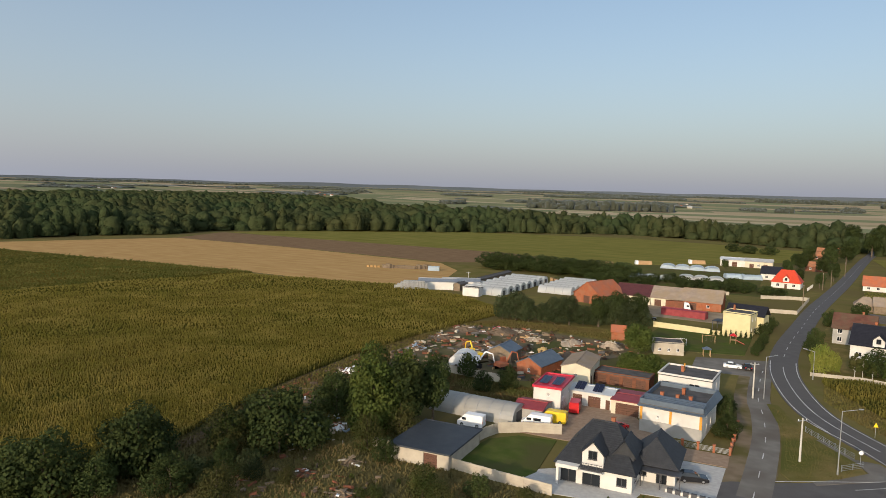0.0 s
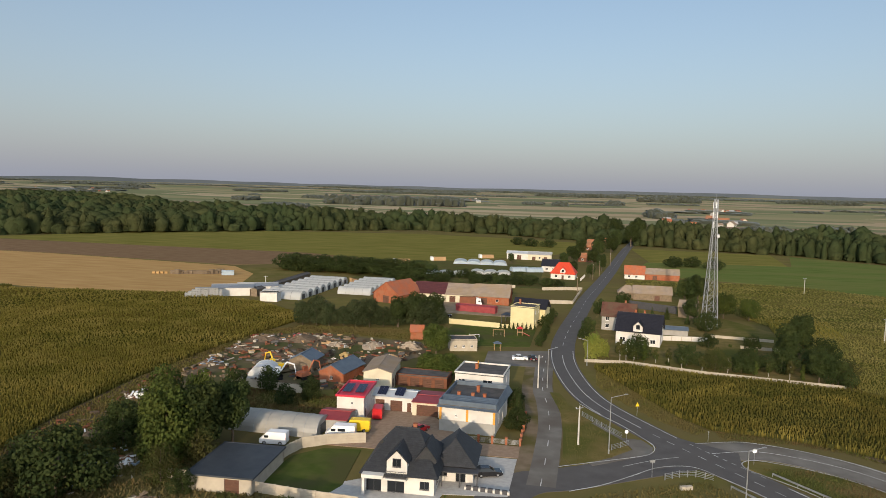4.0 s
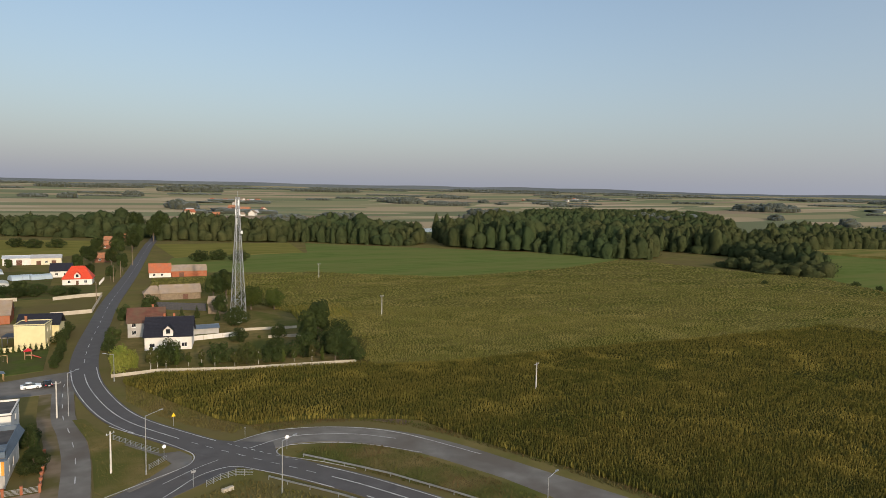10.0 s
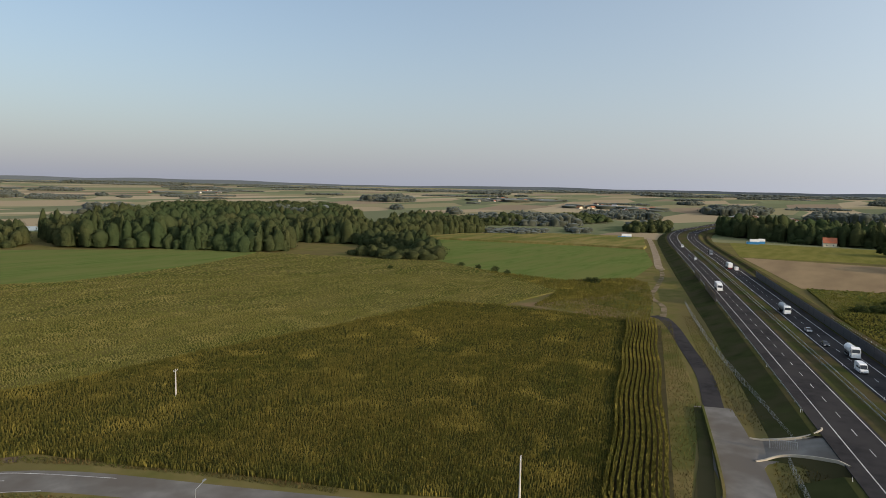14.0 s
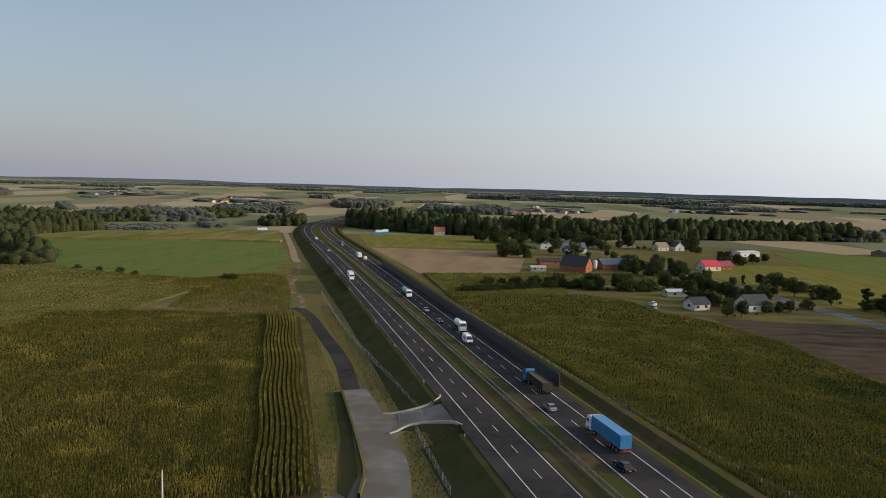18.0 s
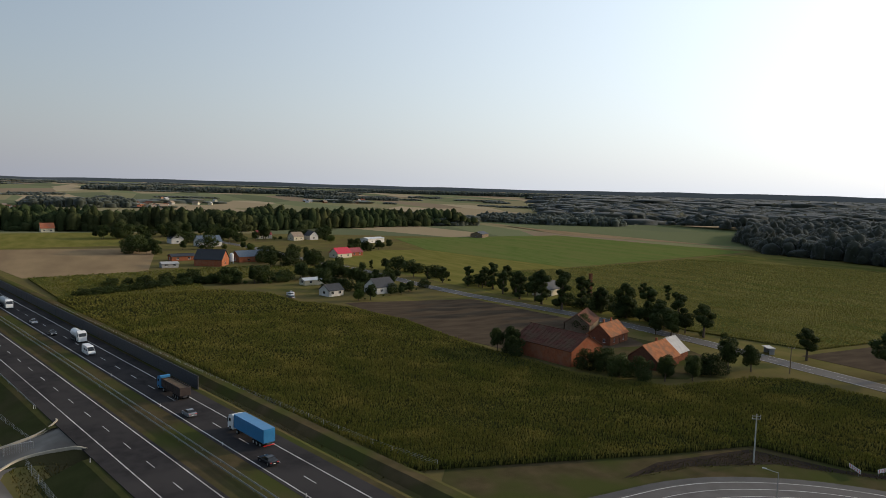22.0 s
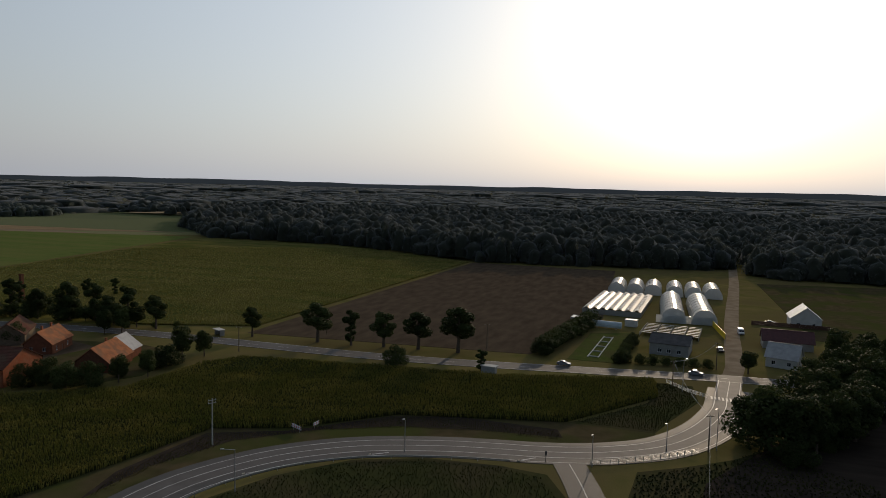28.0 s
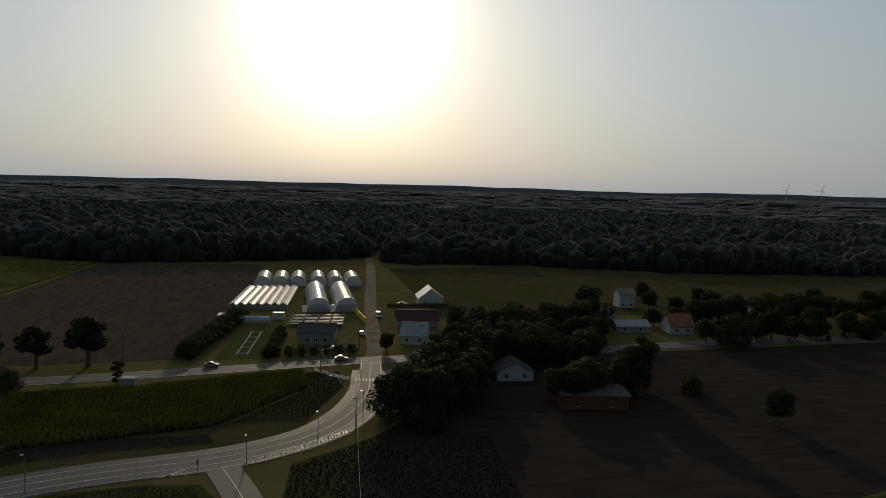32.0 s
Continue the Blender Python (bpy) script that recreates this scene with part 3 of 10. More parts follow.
        vs.append(np.stack([np.stack([ex, ey, h * 0.02], 1), np.stack([ex - sa * w, ey + ca * w, h * 0.6], 1), np.stack([ex + ca * 0.25, ey + sa * 0.25, h], 1), np.stack([ex + sa * w, ey - ca * w, h * 0.5], 1)], 1).reshape(-1, 3))
    V = np.concatenate(vs)
    return tagged(np_mesh("maize_plants", V, np.arange(len(V)).reshape(-1, 4), M[leaf], root), kind="stuff")


for args in CORN:
    corn_field(*args)

# planted rows that stand clear of one another along the field's open edge
rows_edge = tagged(new("maize_rows"), "clear rows of maize at the open field edge", "maize rows")
rr_ = np.random.default_rng(4)
for k in range(10):
    n = 420
    u = np.linspace(0, 1, n) + rr_.uniform(-0.3, 0.3, n) / n
    x = 113 - 0.5 * k + (276 - 113) * u
    y = 23.0 + 1.04 * k + (65.6 - 23.0) * u + 0.35 * np.sin(u * 19 + 1.1)
    V = []
    for b in range(6):
        a = rr_.uniform(0, 6.28, n)
        h = 2.2 * rr_.uniform(0.8, 1.15, n)
        w, r = 0.2, 0.42 * rr_.uniform(0.6, 1.2, n)
        ca, sa = np.cos(a), np.sin(a)
        V.append(np.stack([np.stack([x, y, h * 0.1], 1), np.stack([x + ca * r * 0.6 - sa * w, y + sa * r * 0.6 + ca * w, h * 0.7], 1), np.stack([x + ca * r, y + sa * r, h], 1), np.stack([x + ca * r * 0.6 + sa * w, y + sa * r * 0.6 - ca * w, h * 0.7], 1)], 1).reshape(-1, 3))
    V = np.concatenate(V)
    tagged(np_mesh("maize_row", V, np.arange(len(V)).reshape(-1, 4), M["corn_green"], rows_edge), kind="stuff")
sheet("row_soil", [(111, 21.5), (272, 62), (263, 72.5), (198, 55.5), (140, 40.5), (107, 32)], 0.07, M["litter"], "bare soil between the maize rows, painted dark for leaf shade")

# ---- roads ----
def road(name, line, left, right, z, material, label):
    return tagged(ribbon(name, line, left, right, z, material), label, "road", kind="structure")


ZM, KM = 2.6, 0.95
MW = [q * KM for q in spline([(-520, -203), (-200, -115.4), (0, -60.6), (110, -30.4), (240, 5.2), (400, 50), (520, 84), (650, 122), (740, 148), (830, 170), (930, 186), (1030, 190), (1130, 186), (1320, 180), (1480, 150)], 8)]
motor_a = road("motorway_north_carriageway", MW, 16.2, 4.6, ZM + 0.12, M["asphalt"], "dark asphalt carriageway of a dual motorway")
motor_b = road("motorway_south_carriageway", MW, -4.6, -16.2, ZM + 0.12, M["asphalt"], "dark asphalt carriageway of a dual motorway")
for par, sgn in ((motor_a, 1), (motor_b, -1)):
    for o in (5.4, 13.0):
        ribbon("edge_line", MW, sgn * o + 0.12, sgn * o - 0.12, ZM + 0.135, M["paint"], par, 0.01)
    dashes("lane_dashes", MW, sgn * 9.2, 4, 8, 0.2, ZM + 0.135, M["paint"], par)

MAIN = spline([(112, 840), (81.5, 665), (67.9, 591), (41.8, 431), (29.7, 362), (21, 313), (15, 271), (9.6, 232), (7.6, 205), (8.6, 183), (13, 160), (21.9, 142), (30.8, 128), (39.4, 115.7), (47.6, 103), (60, 78), (74, 40), (83, 0), (86, -40), (85, -70), (84.5, -84), (84, -98), (80.6, -109.5), (72.2, -122.6), (59, -133.2), (43.3, -139.6), (31.5, -142.6), (20, -145), (8, -149.5), (-4, -158), (-13, -172), (-19, -190), (-21, -206), (-23, -222)], 3)


main_road = road("main_road", MAIN, 3.6, -3.6, 0.10, M["asphalt_mid"], "two-lane asphalt road that bends through the village")
OLD = spline([(900, -60), (620, -130), (491, -152), (413, -167), (341, -174), (291, -184), (232, -199), (180, -206), (131, -207), (90, -208), (55, -212), (25, -217), (-3, -222), (-30, -226), (-94, -231), (-143, -238), (-195, -241), (-300, -242), (-600, -250)], 6)
old_road = road("old_road", OLD, 4.2, -4.2, 0.09, M["asphalt_mid"], "old grey asphalt road with a tree avenue")
SVC = spline([(33, 131.6), (41.5, 133.6), (49, 131.4), (56, 127), (61.8, 120.6), (67, 111), (72, 98), (78, 82), (87, 60), (98, 35), (110, 17), (124, 12), (140, 16.5), (155, 20), (175, 26.5)], 3)
svc_road = road("service_road", SVC, 4.6, -4.1, 0.085, M["asphalt_old"], "light grey service road beside the maize")
SVC2 = spline([(175, 26.5), (205, 34), (239, 46), (270, 57), (288, 65), (292, 70)], 5)
road("service_track", SVC2, 2.4, -2.4, 0.08, M["asphalt"], "narrow dark service road along the motorway")
SIDE = spline([(27, 126), (16, 119.5), (6, 113.5), (-1, 110), (-4, 100), (-4, 60)], 2)
side_road = road("side_road", SIDE, 4.0, -4.4, 0.08, M["asphalt_mid"], "grey side street joining the main road")
LANE = spline([(2.0, 110), (3.0, 125), (3.6, 140), (3.0, 155), (2, 166), (2.5, 190), (4, 202)], 3)
M["lane_dirt"] = mat("trodden_verge", (0.16, 0.12, 0.08), (0.22, 0.17, 0.12), 0.3, 0.95, 0.04, 5, c3=(0.1, 0.088, 0.035), big=0.12)
road("lane_shoulder", LANE, 4.9, -2.6, 0.066, M["lane_dirt"], "trodden brown shoulder of the village lane")
lane = road("village_lane", LANE, 2.3, -2.4, 0.095, M["asphalt_old"], "worn asphalt lane between the houses and the road")
TRACK = spline([(-23, -226), (-26, -240), (-30, -300), (-35, -358), (-45, -464), (-59, -640), (-90, -1000)], 6)
track = road("dirt_track", TRACK, 3, -3, 0.07, M["dirt"], "pale dirt track leading into the forest")
road("faint_track", spline([(292, 66), (318, 72), (345, 84), (392, 92), (440, 101), (480, 112)], 5), 1.3, -1.3, 0.085, M["lane_dirt"], "faint wheel track through the scrub")
road("earth_track", spline([(470, 109), (492, 116), (560, 134), (627, 152.5), (700, 173), (776, 195)], 6), 2.6, -2.6, 0.09, M["dirt"], "pale earth track along the green field")


# ---- woods ----
def edge_distance(px, py, poly):
    """Distance of the numpy points from the outline of the polygon."""
    best = np.full(len(px), 1e9)
    for (x1, y1), (x2, y2) in zip(poly, poly[1:] + poly[:1]):
        dx, dy = x2 - x1, y2 - y1
        t = np.clip(((px - x1) * dx + (py - y1) * dy) / (dx * dx + dy * dy + 1e-9), 0, 1)
        best = np.minimum(best, np.hypot(px - x1 - t * dx, py - y1 - t * dy))
    return best


def woods(name, label, poly, spacing, hgt, leaves, seed, leaf=2.4, mat_=None, edge=0):
    """A wood as many uneven crowns made of leaf clumps: whole crowns along its near edge, the tops alone behind."""
    rng = np.random.default_rng(seed)
    P = np.array(poly, float)
    x0, y0, x1, y1 = P[:, 0].min(), P[:, 1].min(), P[:, 0].max(), P[:, 1].max()
    groups = []
    for sp, lf, cnt, near in ((spacing * 0.7, leaf * 0.42, edge + 30, True), (spacing, leaf * 0.45, 20, False)) if edge else ((spacing, leaf * 0.6, leaves // 2, None),):
        gx, gy = np.meshgrid(np.arange(x0, x1, sp), np.arange(y0, y1, sp))
        gx, gy = gx.ravel(), gy.ravel()
        gx = gx + rng.uniform(-0.45, 0.45, len(gx)) * sp
        gy = gy + rng.uniform(-0.45, 0.45, len(gy)) * sp
        k = inside(gx, gy, poly)
        gx, gy = gx[k], gy[k]
        e = edge_distance(gx, gy, poly)
        if near is not None:
            near_eye = np.hypot(gx, gy) < 1000
            k = ((e < 20) & near_eye) == near
            gx, gy, e = gx[k], gy[k], e[k]
        groups.append((gx, gy, e, sp, lf, cnt, near))
    vs, fs, body, base = [], [], [], 0
    for gx, gy, e, sp, lf, cnt, near in groups:
        n = len(gx)
        d = np.maximum(np.hypot(gx, gy), 1)
        r = np.where(d > NEAR, NEAR + np.log(d / NEAR) / 3 * REACH, d)
        s = r / d
        th = hgt * (0.6 + 0.5 * lumps(gx, gy, 45, seed) + rng.uniform(-0.2, 0.2, n)) * np.where(e < sp * 1.1, rng.uniform(0.4, 1.0, n), rng.uniform(0.85, 1.1, n)) * s
        tw = sp * rng.uniform(0.5, 1.25, n) * s
        gx, gy = gx * s, gy * s
        gz = np.where(d > NEAR, H0 - r * H0 / d, 0)
        low = -0.15 if near is False else -1.0
        dome = np.where(rng.uniform(0, 1, n) < 0.25, 0.62, 0.46)
        # the body of each crown, lumpy all round
        seg = 6 if near is None else 8
        for j, u in enumerate((-1, -0.35, 0.3, 0.78, 1) if near else (low, 0.4, 0.82, 1)):
            q0 = 0.05 if u == 1 else math.sqrt(max(0.1, 1 - max(u, -0.4) ** 2)) * 0.84
            for k in range(seg):
                a = 6.2832 * (k + 0.5 * (j % 2)) / seg + rng.uniform(-0.25, 0.25, n)
                q = q0 * rng.uniform(0.6, 1.15, n)
                body.append(np.stack([gx + np.cos(a) * q * tw, gy + np.sin(a) * q * tw, gz + th * (1 - dome + dome * (u * 0.95 + rng.uniform(-0.1, 0.04, n)))], 1))
        m = len(body)
        B = np.stack(body, 1).reshape(-1, 3)
        body = []
        cell = np.array([[j * seg + k, j * seg + (k + 1) % seg, (j + 1) * seg + (k + 1) % seg, (j + 1) * seg + k] for j in range(m // seg - 1) for k in range(seg)])
        fs.append((cell[None] + (np.arange(n) * m)[:, None, None]).reshape(-1, 4) + base)
        vs.append(B)
        base += len(B)
        if near is False:
            k = d < 900
            gx, gy, gz, th, tw, s, dome = gx[k], gy[k], gz[k], th[k], tw[k], s[k], dome[k]
            n = len(gx)
        for i in range(cnt):
            u = rng.uniform(low, 1, n)
            a = rng.uniform(0, 6.2832, n)
            q = np.sqrt(np.maximum(0, 1 - np.maximum(u, -0.4) ** 2)) * rng.uniform(0.78, 1.12, n)
            c = np.stack([gx + np.cos(a) * q * tw, gy + np.sin(a) * q * tw, gz + th * (1 - dome + dome * u)], 1)
            nrm = np.stack([np.cos(a) * q, np.sin(a) * q, u + 0.35], 1) + rng.normal(0, 0.3, (n, 3))
            nrm /= np.linalg.norm(nrm, axis=1)[:, None]
            t1 = np.cross(nrm, rng.normal(0, 1, (n, 3)))
            t1 /= np.linalg.norm(t1, axis=1)[:, None]
            t2 = np.cross(nrm, t1)
            z = (lf * s * rng.uniform(0.5, 1.2, n))[:, None]
            vs.append(np.stack([c - t1 * z, c + t2 * z * 0.8, c + t1 * z, c - t2 * z * 0.8], 1).reshape(-1, 3))
            fs.append(np.arange(4 * n).reshape(-1, 4) + base)
            base += 4 * n
    return tagged(np_mesh(name, np.concatenate(vs), np.concatenate(fs), mat_ or M["wood_leaf"]), label, "woodland", kind="stuff")


woods("woodland", "dark mixed forest edge beyond the fields", [(-490, 300), (-478, 370), (-452, 430), (-457, 500), (-378, 572), (-270, 674), (-143, 770), (-55, 750), (45, 680), (75, 660), (84, 800), (-280, 860), (-560, 905), (-1000, 1080), (-1136, 715)], 12, 21, 20, 1, 2.2, edge=60)
woods("woodland", "broad forest behind the stubble fields", [(-150, 800), (-300, 805), (-560, 905), (-1000, 1085), (-1140, 718), (-1450, 850), (-1560, 1450), (-1356, 1690), (-1015, 1540), (-650, 1160), (-330, 960)], 17, 19, 16, 5, 3.6)
BELT = [
    ([(80, 655), (180, 602), (207, 596), (237, 560), (274, 532), (300, 560), (330, 640), (300, 690), (200, 700), (120, 720)], 19),
    ([(300, 510), (344, 457), (370, 388), (398, 372), (455, 440), (484, 378), (500, 380), (620, 470), (640, 560), (560, 640), (470, 700), (400, 640), (335, 612)], 25),
    ([(484, 380), (429, 262), (440, 262), (494, 303), (565, 385), (708, 365), (840, 450), (800, 520), (640, 470), (520, 420)], 18),
    ([(400, 282), (412, 255), (426, 250), (432, 268), (420, 300), (408, 322)], 11),
    ([(830, 444), (940, 380), (1062, 327), (1180, 370), (1100, 470), (950, 520)], 14),
    ([(856, 238), (890, 200), (960, 215), (910, 262)], 15),
    ([(760, 1000), (863, 690), (960, 740), (1150, 960), (1000, 1200), (840, 1150)], 15),
    ([(170, 640), (240, 660), (330, 700), (320, 760), (240, 770), (170, 740)], 12),
]
for i, (poly, hgt) in enumerate(BELT):
    woods("woodland", "dark clump of stream-side trees" if hgt > 10 else "low dark hedge at the field corner", poly, 9, hgt, 30, 20 + i, 1.7, edge=50)
woods("woodland", "great dark forest on the sunlit side", [(487, -648), (445, -599), (288, -588), (135, -511), (31, -530), (-50, -552), (-53, -640), (-70, -640), (-60, -515), (-155, -509), (-269, -460), (-434, -445), (-900, -500), (-1100, -900), (-600, -1400), (0, -1500), (600, -1300), (900, -950), (700, -930), (560, -700)], 12, 21, 20, 3, 2.3, M["pine_leaf"], edge=60)
woods("woodland", "dark forest strip across the fields", [(895, 142), (811, 58), (796, -46), (785, -163), (873, -395), (896, -543), (985, -540), (960, -380), (880, -150), (900, 60), (960, 150)], 11, 25, 20, 4, 2.2, edge=60)

# ---- more materials ----
def glassy(name, c, rough=0.06):
    m = bpy.data.materials.new(name)
    m.use_nodes = True
    b = m.node_tree.nodes["Principled BSDF"]
    b.inputs["Base Color"].default_value = (*c, 1)
    b.inputs["Roughness"].default_value = rough
    b.inputs["IOR"].default_value = 1.5
    return m


def plastic_film(name, c, rough=0.3, through_light=0.35):
    """Greenhouse film: glossy, slightly see-through white."""
    m = mat(name, c, tuple(q * 0.85 for q in c), 0.6, rough, 0.02, 2, spec=0.5)
    t = m.node_tree
    tr = t.nodes.new("ShaderNodeBsdfTranslucent")
    tr.inputs[0].default_value = (*c, 1)
    mx = t.nodes.new("ShaderNodeMixShader")
    mx.inputs[0].default_value = through_light
    out = t.nodes["Material Output"]
    t.links.new(t.nodes["Principled BSDF"].outputs[0], mx.inputs[1])
    t.links.new(tr.outputs[0], mx.inputs[2])
    t.links.new(mx.outputs[0], out.inputs[0])
    return m


def leafy(name, c1, c2, c3, scale=0.25):
    """Leaf clumps that let a little light through."""
    m = mat(name, c1, c2, scale, 0.7, island=0.35, c3=c3, big=0.15, per_object=0.25, spec=0.06)
    t = m.node_tree
    tr = t.nodes.new("ShaderNodeBsdfTranslucent")
    src = t.nodes["Principled BSDF"].inputs["Base Color"].links[0].from_socket
    t.links.new(src, tr.inputs[0])
    mx = t.nodes.new("ShaderNodeMixShader")
    mx.inputs[0].default_value = 0.25
    t.links.new(t.nodes["Principled BSDF"].outputs[0], mx.inputs[1])
    t.links.new(tr.outputs[0], mx.inputs[2])
    t.links.new(mx.outputs[0], t.nodes["Material Output"].inputs[0])
    return m


